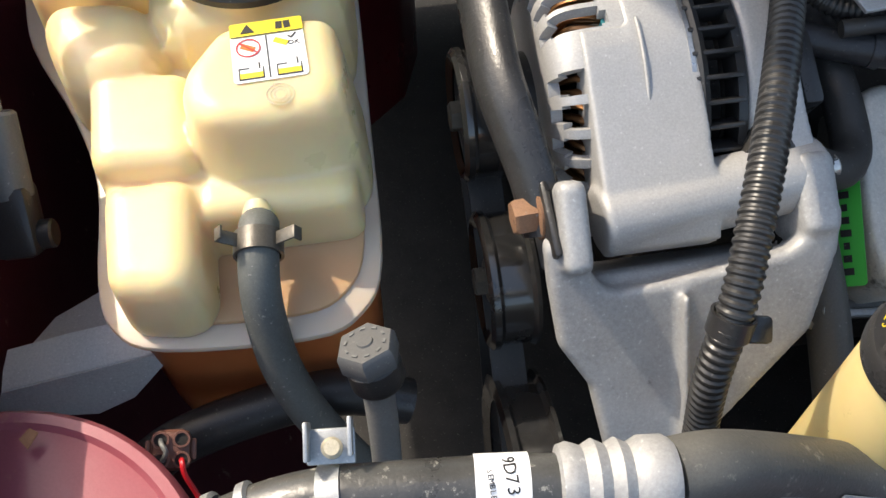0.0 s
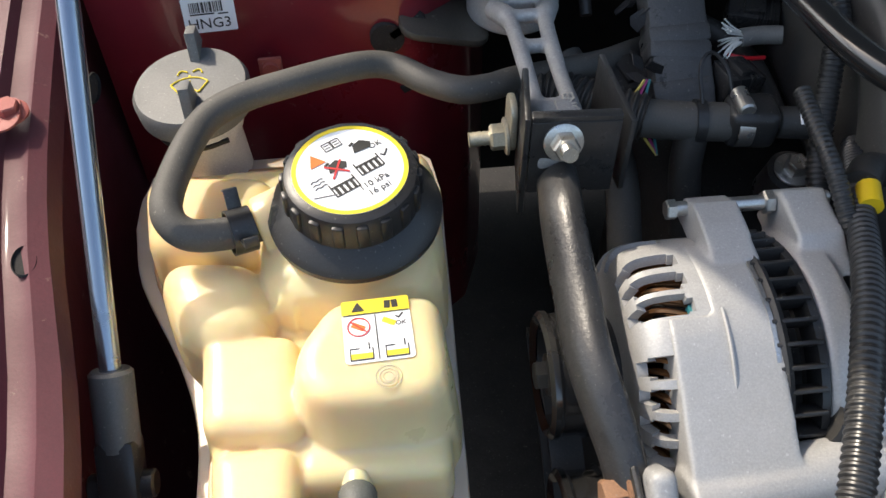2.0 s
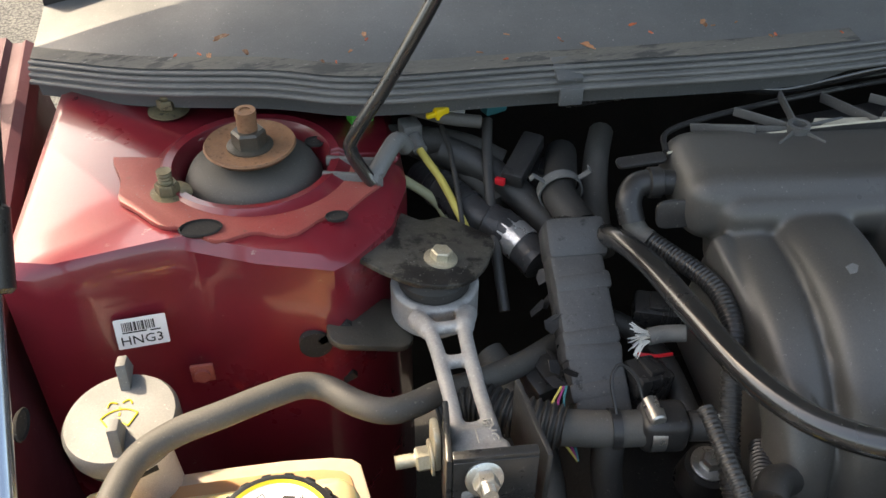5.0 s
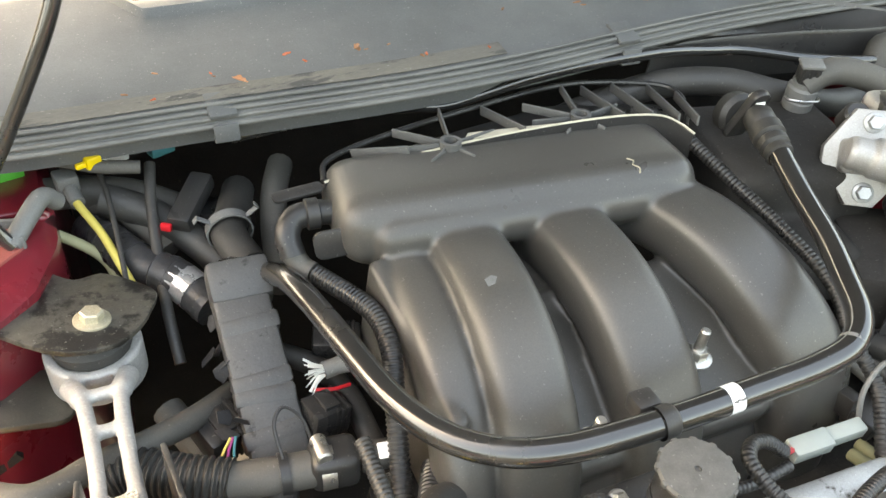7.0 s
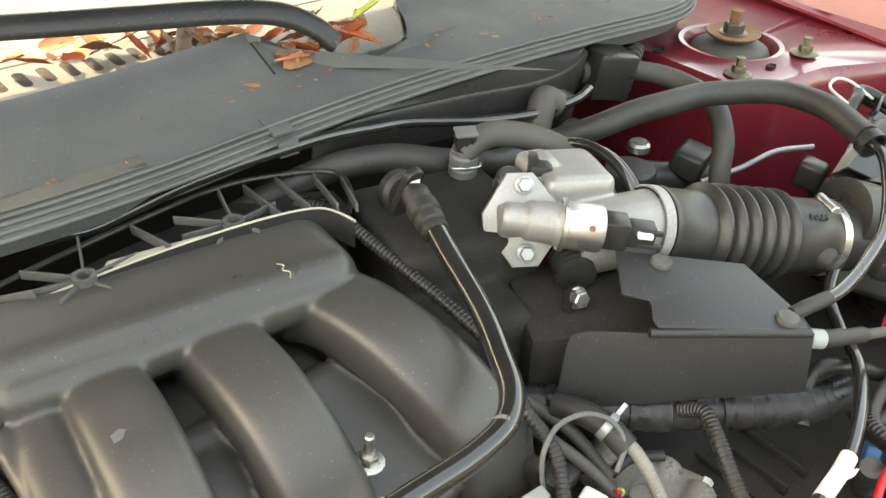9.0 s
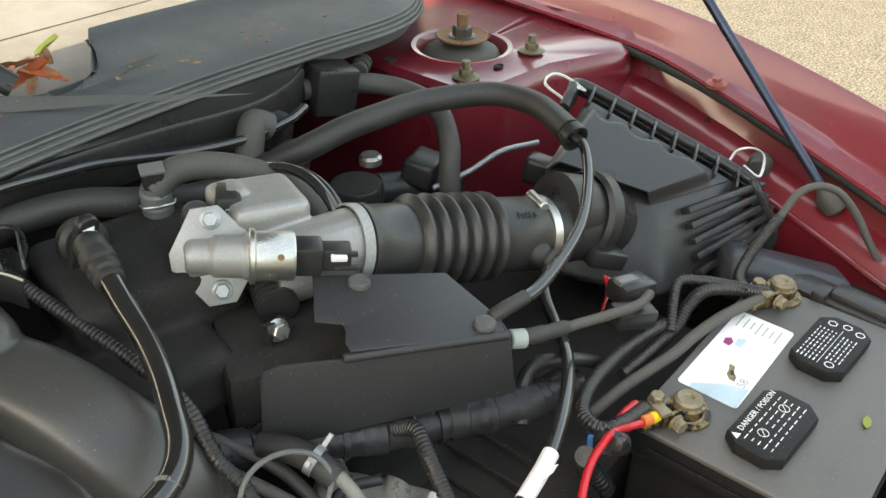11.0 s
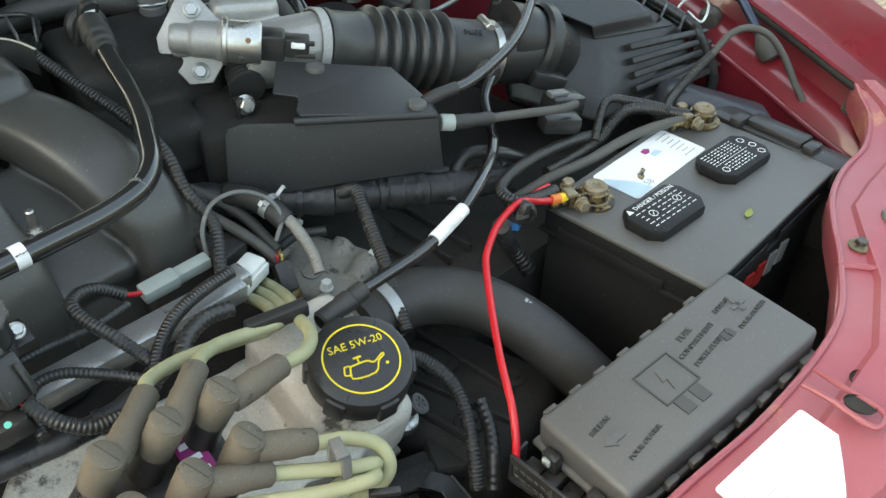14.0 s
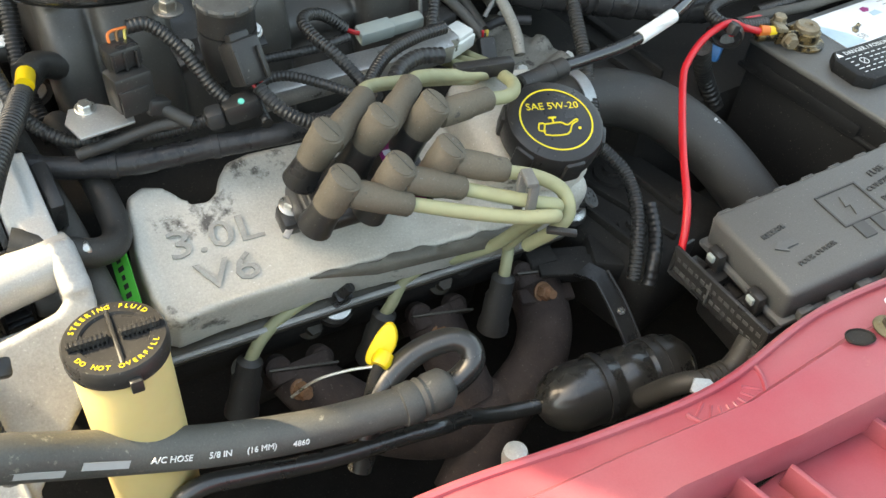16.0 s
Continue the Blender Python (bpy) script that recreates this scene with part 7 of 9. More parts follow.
for q in ((0, 3, 2, 1), (1, 2, 6, 5), (2, 3, 7, 6), (3, 0, 4, 7), (0, 1, 5, 4), (4, 5, 6, 7)):
    bm.faces.new([v[i] for i in q])
bmesh.ops.recalc_face_normals(bm, faces=bm.faces)
bmesh.ops.bevel(bm, geom=list(bm.edges), offset=.010, segments=4, profile=.5, affect='EDGES')
part("lid", bm, BLACKP, X, "dusty black ribbed lid", angle=60)
# raised centre panel with a wavy stepped edge


def lid_at(u, v, h):
    """A point over the lid: u across to the far edge, v towards the front edge, h above it."""
    a, b = P3.lerp(P0, u), P2.lerp(P1, u)
    n = (P0 - P3).cross(P2 - P3).normalized()
    return a.lerp(b, v) + (n if n.z > 0 else -n) * h


rows = []
for i in range(29):
    u = .03 + .87 * i / 28
    row = []
    for j in range(49):
        v = .03 + .94 * j / 48
        edge_u = .80 + .035 * math.sin(v * 27) * (1 if v < .8 else .4)
        k = min(1, max(0, (edge_u - u) / .09)) * min(1, max(0, (.97 - v) / .10)) * min(1, max(0, (v - .03) / .06))
        row.append(lid_at(u, v, .001 + .014 * k * k * (3 - 2 * k)))
    rows.append(row)
part("raised_panel", sheet(B(), rows, .002), BLACKP, X, "raised panel with wavy step", angle=60)
rim = [P3.lerp(P0, .72) + V(.006, .018, .000), P0 + V(-.010, .014, .002), P0 + V(.016, .014, .002), P0.lerp(P1, .5) + V(.018, .004, 0), P1 + V(.012, .004, .002), P1 + V(.010, -.016, -.010), Q1 + V(.010, -.008, .0), Q1 + V(.004, -.006, -.03)]
part("seam_lip", hose(B(), rim, .0062, 12), BLACKP, X)
part("seam_lip", hose(B(), [p + V(.008, .004, -.012) for p in rim], .0058, 12), BLACKP, X)
for k in range(8):
    c = P0.lerp(P1, .03 + .135 * k) + V(-.004, .000, -.001)
    part("gusset", box(B(), None, (.036, .0032, .014), m=frame_of(c, V(.028, .010, .004), (P1 - P0)), bev=.0008), BLACKP, X)
for k in range(5):
    h = .16 + .19 * k
    a, b = P2.lerp(Q2, h), P1.lerp(Q1, h)
    p, q = a.lerp(b, .30), a.lerp(b, 1.02)
    n = (P1 - P2).cross(Q2 - P2).normalized()
    n = n if n.y < 0 else -n
    part("front_rib", box(B(), None, ((q - p).length, .014, .0075), m=frame_of((p + q) / 2 + n * .004, q - p, n), bev=.0016), BLACKP, X)
for k in range(4):
    a = P1.lerp(Q1, .15 + .22 * k) + V(.010, -.006, 0)
    part("corner_rib", box(B(), None, (.030, .004, .010), m=frame_of(a, (1, -.35, .1), (0, 0, 1)), bev=.001), BLACKP, X)
part("outlet", hose(B(), [V(.600, -.085, .895), V(.565, -.080, .918), V(.530, -.066, .932)], .036, 28), BLACKP, X)
part("outlet_boss", lathe(B(), along(V(.562, -.080, .918), V(.53, -.066, .932)), [(.030, -.02), (.044, -.012), (.044, .0), (.040, .004)], 36), BLACKP, X)
part("lower_box", box(B(), (.72, -.075, .80), (.16, .20, .14), (0, 0, -28), .02, 3), BLACKP, X)
for p, d, mt in ((P0 + V(-.016, .020, .006), V(.1, .8, .1), CONNW), (P1 + V(.020, .004, .010), V(.9, .1, .15), STEEL)):
    d.normalize()
    w = d.cross(V(0, 0, 1))
    part("wire_clip", hose(B(), [p - w * .018 - d * .012, p - w * .016 + d * .014 + V(0, 0, .004), p + d * .020 + V(0, 0, .008), p + w * .014 + d * .012 + V(0, 0, .006), p + w * .018 - d * .014, p - d * .018 + V(0, 0, .010)], .0016, 8, 6), mt, X, "bent wire clip")
e = thing("fender_plug", (.832, -.150, .885), "dark dusty rubber plug on the fender wall", "grommet")
part("plug", lathe(B(), along((.845, -.150, .888), (.825, -.156, .884)), [(0, 0), (.013, 0), (.014, .006), (.011, .010), (.012, .018), (0, .020)], 20), DUSTRUB, e)
bm = B()
box(bm, (.702, -.238, .838), (.13, .060, .05), (-12, 10, -58), .016, 4)
mesh_thing("intake_snorkel", bm, SNORK, "black plastic air intake snorkel behind the battery", "intake snorkel")
S = thing("mass_air_plug", (.55, -.10, .89), "black sensor plug with red and white wires", "connector", "connectors")
part("plug", box(B(), (.548, -.116, .893), (.022, .040, .018), (20, 0, 60), .003), BLACKP, S)
for k, mt in enumerate((REDWIRE, REDWIRE, WHITE)):
    part("wire", hose(B(), [(.530, -.128 - .003 * k, .886), (.522, -.136 - .002 * k, .882), (.515, -.140, .878 - .003 * k), (.50, -.145, .87)], .0013, 6), mt, S)
bm = B()
hexhead(bm, (.545, -.095, .905), (-.3, -.5, 1), .005, .005, 1.2)
part("sensor_screw", bm, STEEL, S)
S = thing("harness_plug", (.50, -.175, .88), "grey-black weatherproof plug pair lying across wires", "connector", "connectors")
part("plug_half", box(B(), (.513, -.163, .897), (.040, .026, .020), (0, 8, -18), .004), BLACKP, S)
part("plug_half", box(B(), (.485, -.180, .893), (.040, .022, .018), (0, 8, -32), .004), BLACKP, S)
part("plug_latch", box(B(), (.506, -.160, .909), (.022, .010, .005), (0, 8, -18), .001), GREYP, S)

# brake fluid reservoir and things before the firewall
R = thing("brake_reservoir", (.46, .13, .86), "black round brake fluid cap on a pale reservoir", "brake reservoir")
part("tank", box(B(), (.445, .140, .880), (.09, .06, .035), (0, 0, -20), .01, 3), WHITEP, R, "pale plastic tank")
part("cap", lathe(B(), pose(.460, .118, .903), [(0, .020), (.025, .0195), (.0265, .017), (.027, 0), (.022, -.004)], 40), BLACKP, R, "black round cap")
part("small_cap", lathe(B(), pose(.525, .160, .905), [(0, .010), (.010, .010), (.0125, .007), (.0125, 0)], 28), STEEL, R)
part("cylinder", cyl(B(), (.51, .14, .885), (.60, .10, .872), .018, bev=.003), BLKST, R, "dark master cylinder")
rubber_hose("brake_line", [(.54, .085, .895), (.58, .068, .905), (.62, .055, .918), (.66, .035, .92)], .0030, GALV, "thin pale brake line", 10, "brake line")
for q, s in (((.41, .155, .955), (.036, .03, .03)), ((.56, .115, .90), (.05, .035, .03)), ((.64, .02, .90), (.03, .03, .03)), ((.43, .205, .965), (.03, .04, .035))):
    bm = B()
    box(bm, q, s, (10, 5, 20), .006, 3)
    mesh_thing("black_fitting", bm, BLACKP, "small black plastic fitting among the hoses", "fitting", "black fittings")

# ---- battery ----
def battery():
    T = thing("battery", (.53, -.313, .685), "dark grey car battery with white label and two vent covers", "battery")
    x0, x1, y0, y1, z0, z1 = .402, .656, -.398, -.228, .685, .862
    cx, cy = (x0 + x1) / 2, (y0 + y1) / 2
    part("case", box(B(), (cx, cy, (z0 + z1 - .03) / 2), (x1 - x0 - .010, y1 - y0 - .008, z1 - z0 - .03), (0, 0, 0), .004), BATTS, T, "black case, darkened for the shade on its sides")
    part("lid", box(B(), (cx, cy, z1 - .003), (x1 - x0, y1 - y0, .006), (0, 0, 0), .002, 3), BATT, T, "dusty dark grey lid")
    part("lid_skirt", box(B(), (cx, cy, z1 - .018), (x1 - x0 - .003, y1 - y0 - .003, .026), (0, 0, 0), .002, 3), BATTS, T, "black stepped skirt, darkened for shade")
    part("lid_step", box(B(), (cx, cy, z1 - .028), (x1 - x0 + .003, y1 - y0 + .003, .005), (0, 0, 0), .0015), BATTS, T)
    for k in range(2):
        part("lid_recess", box(B(), (x0 + .07 + .11 * k, y0 - .0006, z1 - .020), (.085, .002, .010), (0, 0, 0), .0008), BATTS, T)
    part("side_recess", box(B(), (x0 - .0006, cy + .01, z1 - .022), (.002, .11, .012), (0, 0, 0), .0008), BATTS, T)
    # label
    lb = part("label", prism(B(), pose(.531, -.2615, z1 + .0003, 0, 0, -.5), roundrect(.126, .052, .004), .0005), PAPER, T, "white label, torn at one corner")
    z = z1 + .0010
    part("blue_fade", prism(B(), pose(.486, -.262, z - .0001), [(-.018, -.024), (.010, -.024), (.004, -.006), (-.012, .016), (-.018, .016)], .0002), BLUEPALE, lb)
    part("red_shape", prism(B(), pose(.545, -.247, z), [(-.006, -.003), (.001, -.004), (.006, 0), (.002, .004), (-.005, .003)], .0002), MAGENTA, lb)
    part("blue_shape", prism(B(), pose(.549, -.256, z), [(-.006, -.003), (.008, -.003), (.005, .004), (-.005, .003)], .0002), BLUEPALE, lb)
    for k in range(7):
        part("print_bar", box(B(), (.580 - .0005 * k, -.243 - .006 * k, z), (.020 - .004 * (k % 3), .0013, .0002)), GREYINK, lb)
    lettering("size_code", "58", pose(.500, -.279, z, 0, 0, -2), .011, GREYINK, lb, .0001)
    part("brown_stain", prism(B(), pose(.507, -.266, z, 0, 0, 25), [(-.011, -.002), (-.006, -.0035), (.001, -.002), (.008, -.003), (.011, .001), (.003, .002), (-.003, .0038), (-.009, .002)], .0004), BRASS, lb)
    # vent covers
    for vx, vy in ((.460, -.318), (.586, -.320)):
        m = pose(vx, vy, z1, 0, 0, -4)
        v = part("vent_cover", prism(B(), m, [(-.040, -.012), (-.030, -.023), (.030, -.023), (.040, -.012), (.040, .012), (.030, .023), (-.030, .023), (-.040, .012)], .012, .0025), BATTS, T, "black vent cover with white printed warnings")
        t = m @ pose(0, 0, .0122)
        if vx > .5:
            # the second cover carries rows of small print and three looped arrows
            for i in range(5):
                for j in range(9):
                    part("print_bar", box(B(), None, (.0042 - .0010 * ((i * 3 + j) % 3), .0009, .0002), m=t @ pose(-.031 + .0058 * j, .0165 - .0035 * i, 0)), WHITE, v)
            part("print_rule", box(B(), None, (.056, .0004, .0002), m=t @ pose(-.006, -.0010, 0)), WHITE, v)
            for i in range(4):
                for j in range(7):
                    part("print_bar", box(B(), None, (.0044 - .0010 * ((i + j) % 3), .0009, .0002), m=t @ pose(-.022 + .0058 * j, -.0048 - .0036 * i, 0)), WHITE, v)
            for i, (ax_, ay_) in enumerate(((.027, .010), (.030, -.002), (.027, -.014))):
                part("arrow_loop", ring(B(), t @ pose(ax_, ay_, 0, 0, 0, 20 * i), .0034, .0043, .0002, 6), WHITE, v)
            part("warning_sign", ring(B(), t @ pose(-.030, -.010, 0), .0032, .0040, .0002, 20), WHITE, v)
            continue
        lettering("warning_text", "DANGER / POISON", t @ pose(.004, .0155, 0), .0068, WHITE, v, .0001)
        part("warning_triangle", prism(B(), t @ pose(-.032, .0155, 0), [(-.0035, -.0028), (.0035, -.0028), (0, .0034)], .0002), WHITE, v)
        for i in range(5):
            for j in range(8):
                if (i, j) not in ((1, 1), (1, 2), (2, 1), (2, 2), (1, 6), (2, 6)):
                    part("print_bar", box(B(), None, (.0060 - .0012 * ((i * 2 + j) % 3), .0008, .0002), m=t @ pose(-.028 + .0080 * j, .0088 - .0052 * i, 0)), WHITE, v)
        for x in (-.016, .020):
            part("warning_sign", ring(B(), t @ pose(x, .0010, 0), .0038, .0044, .0002, 20), WHITE, v)
            part("warning_sign", box(B(), None, (.0072, .0006, .0002), m=t @ pose(x, .0010, .0001, 0, 0, 45)), WHITE, v)
    # posts
    for px, py, s in ((.437, -.258, 1), (.640, -.256, -1)):
        p = part("post", lathe(B(), pose(px, py, z1), [(.015, -.002), (.0155, .003), (.0118, .005), (.0112, .017), (.0090, .019), (.004, .019), (.003, .0175), (0, .0175)], 28), LEAD, T, "corroded lead post")
        part("washer", lathe(B(), pose(px, py, z1), [(.012, .001), (.0195, .001), (.0195, .003), (.012, .004)], 28), BRASS, p)
    # hold-down ledge along the far side
    part("end_handle", box(B(), (.664, -.345, .835), (.02, .012, .02), (0, 0, 0), .003), BATTS, T)
    for k in range(5):
        part("side_print", box(B(), (.480 + .024 * k, y0 + .0030, .800), (.017, .002, .024), (0, 12, 0)), REDINK if k < 3 else GREYINK, T)


battery()


def terminal(p, aim, label):
    e = thing("battery_terminal", p, label, "battery terminal", "battery terminals")
    p, aim = Vector(p), Vector(aim).normalized()
    part("ring_clamp", lathe(B(), pose(*p), [(.0112, .005), (.0134, .005), (.0136, .013), (.0112, .014), (.0112, .005)], 28), BRASS, e)
    f = frame_of(p + aim * .021 + V(0, 0, .0095), aim, (0, 0, 1)) @ Matrix.Diagonal((.8, .8, .8, 1))
    for w in (-.0065, .0065):
        part("clamp_jaw", box(B(), None, (.026, .016, .005), m=f @ pose(0, 0, w), bev=.0018), BRASS, e)
    part("clamp_saddle", box(B(), None, (.014, .006, .017), m=f @ pose(.008, .009, 0, 0, 0, 8), bev=.0016), LEAD, e, "bright worn saddle")
    bm = B()
    hexhead(bm, f @ V(.002, .006, .014), (0, 0, 1), .006, .006, 1.2)
    hexhead(bm, f @ V(.0, 0, -.012), f.to_3x3() @ V(0, 0, -1), .006, .006, 1.2)
    part("clamp_bolt", bm, LEAD, e)
    part("crimp", cyl(B(), f @ V(.012, 0, 0), f @ V(.034, 0, 0), .0062, .0055, 16, .001), BRASS, e)


terminal((.437, -.258, .862), (-.75, .30, 0), "oily brass positive terminal clamp")
terminal((.640, -.256, .862), (-.85, .20, 0), "corroded brass negative terminal clamp")
B2 = thing("battery_tray", (.70, -.31, .80), "black plastic hold-down ledge beside the battery", "battery tray")
part("ledge", box(B(), (.676, -.328, .850), (.038, .150, .024), (0, 3, -5), .003), BLACKP, B2)
# upright black panel, added to stand in for the dark gap
part("side_panel", box(B(), (.694, -.345, .67), (.006, .25, .34), (0, 0, 0), .002), BLACKP, B2)
part("ledge_top", box(B(), (.678, -.326, .864), (.026, .064, .010), (0, 3, -5), .003), BLACKP, B2)
for y in (-.286, -.366):
    part("rib", box(B(), (.668, y, .864), (.022, .014, .012), (0, 0, -5), .003), BLACKP, B2)

# battery cables
rubber_hose("positive_cable", [(.405, -.246, .874), (.392, -.242, .877), (.376, -.238, .882), (.352, -.236, .892), (.325, -.236, .884), (.300, -.245, .872), (.287, -.256, .866), (.272, -.272, .861), (.252, -.294, .855), (.230, -.320, .848), (.211, -.346, .838), (.199, -.361, .826), (.192, -.369, .808)], .0031, REDWIRE, "bright red battery cable hanging to the fuse box", 14, "cable")
rubber_hose("red_sleeve", [(.404, -.230, .879), (.390, -.229, .880), (.374, -.230, .880), (.362, -.235, .880)], .0044, REDWIRE, "red taped cable sleeve by the positive post", 14, "cable")
mesh_thing("yellow_tape", hose(B(), [(.412, -.248, .874), (.401, -.244, .8755)], .0050, 12), YELP, "yellow tape on the positive lead", "tape")
mesh_thing("orange_tape", hose(B(), [(.401, -.244, .8755), (.392, -.241, .877)], .0050, 12), ORANGE, "orange tape on the positive lead", "tape")
conduit("wire_loom", [(.405, -.236, .879), (.380, -.232, .881), (.360, -.225, .884), (.365, -.205, .884), (.40, -.192, .880), (.45, -.188, .876), (.50, -.192, .872), (.535, -.20, .866), (.53, -.19, .85)], .0058, "corrugated loom curling behind the battery")
conduit("wire_loom", [(.618, -.250, .876), (.590, -.225, .884), (.565, -.210, .888), (.545, -.205, .880), (.525, -.205, .868), (.50, -.200, .860), (.45, -.195, .858)], .0062, "corrugated loom along the battery back")
conduit("wire_loom", [(.60, -.235, .885), (.575, -.205, .892), (.555, -.19, .895), (.535, -.195, .885), (.515, -.205, .870)], .0046, "thin corrugated loom behind the battery")
rubber_hose("negative_cable", [(.612, -.250, .874), (.588, -.242, .875), (.558, -.232, .874), (.525, -.224, .870), (.49, -.218, .865), (.44, -.205, .86), (.40, -.195, .85)], .0052, DUSTRUB, "dusty black negative cable", 12, "cable")
conduit("wire_loom", [(.615, -.235, .868), (.637, -.217, .867), (.662, -.213, .875), (.690, -.216, .890), (.712, -.220, .902)], .0056, "corrugated loom rising beside the air box")
rubber_hose("fender_wire", [(.706, -.219, .898), (.722, -.222, .911), (.736, -.226, .922), (.752, -.238, .927), (.766, -.256, .920), (.775, -.276, .898), (.780, -.298, .866), (.784, -.318, .845), (.789, -.334, .840), (.792, -.346, .846)], .0040, DUSTRUB, "grey wire looping along the fender", 12, "wire")
e = thing("wire_lug", (.79, -.345, .846), "small metal wire lug bolted to the fender", "wire lug")
part("lug", box(B(), (.791, -.345, .848), (.014, .012, .004), (0, 0, -20), .001), GALV, e)
part("clip", box(B(), (.790, -.360, .858), (.014, .022, .014), (20, 0, -20), .004), DUSTRUB, e)
e = thing("cable_tie", (.356, -.232, .88), "black cable tie bundling leads at the battery", "cable tie")
part("band", lathe(B(), along((.352, -.238, .880), (.362, -.232, .883)), [(.012, 0), (.0138, 0), (.0138, .006), (.012, .006), (.012, 0)], 20), BLACKP, e)
part("head", box(B(), (.348, -.245, .892), (.010, .008, .010), (0, 20, 0), .002), BLACKP, e)
mesh_thing("blue_plug", box(B(), (.392, -.205, .835), (.018, .012, .016), (0, 20, 30), .003), material("blue_plastic", (.02, .16, .42), .4), "small blue plug among wires", "connector", "connectors")
bm = B()
prism(bm, pose(.520, -.372, .8635, 0, 0, 10), [(-.008, 0), (-.004, .003), (.003, .0032), (.008, .0006), (.003, -.003), (-.004, -.0028)], .0006)
mesh_thing("fallen_leaf", bm, LEAFG, "small green leaf lying on the battery", "leaf", "leaves")

# ---- fuse box ----
def fuse_box():
    c = V(.312, -.428, .838)
    F = thing("fuse_box", (.312, -.428, .74), "black fuse box with embossed lid and side latches", "fuse box")
    f = frame_of(c, (.205, -.030, .030), (.10, 1, 0))
    part("base", box(B(), None, (.206, .078, .08), m=f @ pose(0, 0, -.055), bev=.004), BLACKP, F)
    lid = part("lid", box(B(), None, (.214, .086, .030), m=f @ pose(0, 0, .004), bev=.005, seg=3), LIDG, F, "satin black lid")
    part("lid_rim", box(B(), None, (.220, .092, .006), m=f @ pose(0, 0, -.012), bev=.002), LIDG, lid)
    for i in range(8):
        part("rim_tooth", box(B(), None, (.012, .006, .009), m=f @ pose(-.09 + .026 * i, .046, .006), bev=.0015), LIDG, lid)
        part("rim_tooth", box(B(), None, (.012, .006, .009), m=f @ pose(-.09 + .026 * i, -.046, -.006), bev=.0015), LIDG, lid)
    t = f @ pose(0, 0, .0192)
    up = t @ pose(0, 0, 0, 0, 0, 32)
    for s, (x, y), z in (("FUSE", (.028, .022), .0078), ("COMPARTMENT", (.030, .012), .0062), ("PORTE-FUSIBLES", (.033, .000), .0062), ("RELEASE", (.072, .022), .0058), ("POUR OUVRIR", (.082, .0), .0056), ("RELEASE", (-.080, .008), .0058), ("POUR OUVRIR", (-.066, -.022), .0056)):
        lettering("embossed_text", s, t @ pose(x, y, 0, 0, 0, 8), z, EMBOSS, lid, .0010)
    bm = B()
    for w, h, x, y in ((.036, .0012, 0, .016), (.036, .0012, 0, -.016), (.0012, .033, -.018, 0), (.0012, .033, .018, 0), (.010, .014, -.008, -.024), (.010, .014, .008, -.024)):
        box(bm, None, (w, h, .0016), m=t @ pose(-.014 + x, .004 + y, .0004))
    part("fuse_symbol", bm, EMBOSS, lid)
    part("flash_symbol", prism(B(), t @ pose(-.014, .004, .0002), [(-.002, .009), (.003, .009), (.0008, .002), (.006, .002), (-.003, -.010), (-.0005, -.001), (-.005, -.001)], .0012), LIDG, lid)
    bm = B()
    for a in (-1, 1):
        box(bm, None, (.005, .008, .0012), m=t @ pose(.052 + a * .003, .0, .0004, 0, 0, a * 8))
    part("book_symbol", bm, EMBOSS, lid)
    part("arrow_symbol", prism(B(), t @ pose(-.080, -.006, .0002), [(-.010, 0), (-.002, .006), (-.002, .003), (.008, .003), (.008, -.003), (-.002, -.003), (-.002, -.006)], .0012), LIDG, lid)
    for w, h in ((.004, .014), (.014, .004)):
        part("cross_symbol", box(B(), None, (w, h, .0014), m=t @ pose(.082, .014, .0004)), LIDG, lid)
    for y in (-.022, .022):
        part("latch", box(B(), None, (.008, .014, .018), m=f @ pose(-.113, y, -.006), bev=.002), BLACKP, F)
        part("latch_tip", box(B(), None, (.003, .007, .006), m=f @ pose(-.1185, y, -.002), bev=.001), CONNG, F)
    s = part("relay_cover", box(B(), (.2005, -.411, .791), (.022, .088, .004), (0, 0, 3), .001), BLACKP, F, "black side tray with embossed face")
    tray = frame_of((.188, -.412, .8005), (-.035, -1, -.02), (-.12, 0, 1))
    part("tray_face", box(B(), None, (.094, .030, .0035), m=tray @ pose(0, 0, -.0015), bev=.0012), BLACKP, s)
    part("tray_end", box(B(), (.198, -.3665, .802), (.020, .003, .026), (0, 0, 3), .001), BLACKP, s)
    part("tray_end", box(B(), (.196, -.4575, .799), (.022, .003, .026), (0, 0, 3), .001), BLACKP, s)
    for k, (w, h) in enumerate(((.012, .010), (.018, .014), (.014, .010), (.016, .016), (.012, .012))):
        part("tray_step", box(B(), (.2035, -.379 - .0168 * k, .793 + h / 2), (w, .0145, h), (0, 0, 3), .0015), BLACKP, s)
    for k in range(14):
        for r in range(2):
            part("embossed_bar", box(B(), None, (.0028 + .001 * ((k + r) % 3), .0036, .0005), m=tray @ pose(-.040 + .0062 * k, .006 - .011 * r, .0004)), LIDG, s)
    part("tray_rib", box(B(), None, (.0014, .024, .0010), m=tray @ pose(-.008, 0, .0004)), LIDG, s)
    part("cable_spout", loom(B(), [(.196, -.452, .790), (.190, -.456, .778), (.182, -.458, .764), (.180, -.456, .745)], .010, .005, .14), BLACKP, F)
    part("side_socket", box(B(), None, (.030, .014, .014), m=f @ pose(-.055, -.050, -.030), bev=.003), BLACKP, F)


fuse_box()
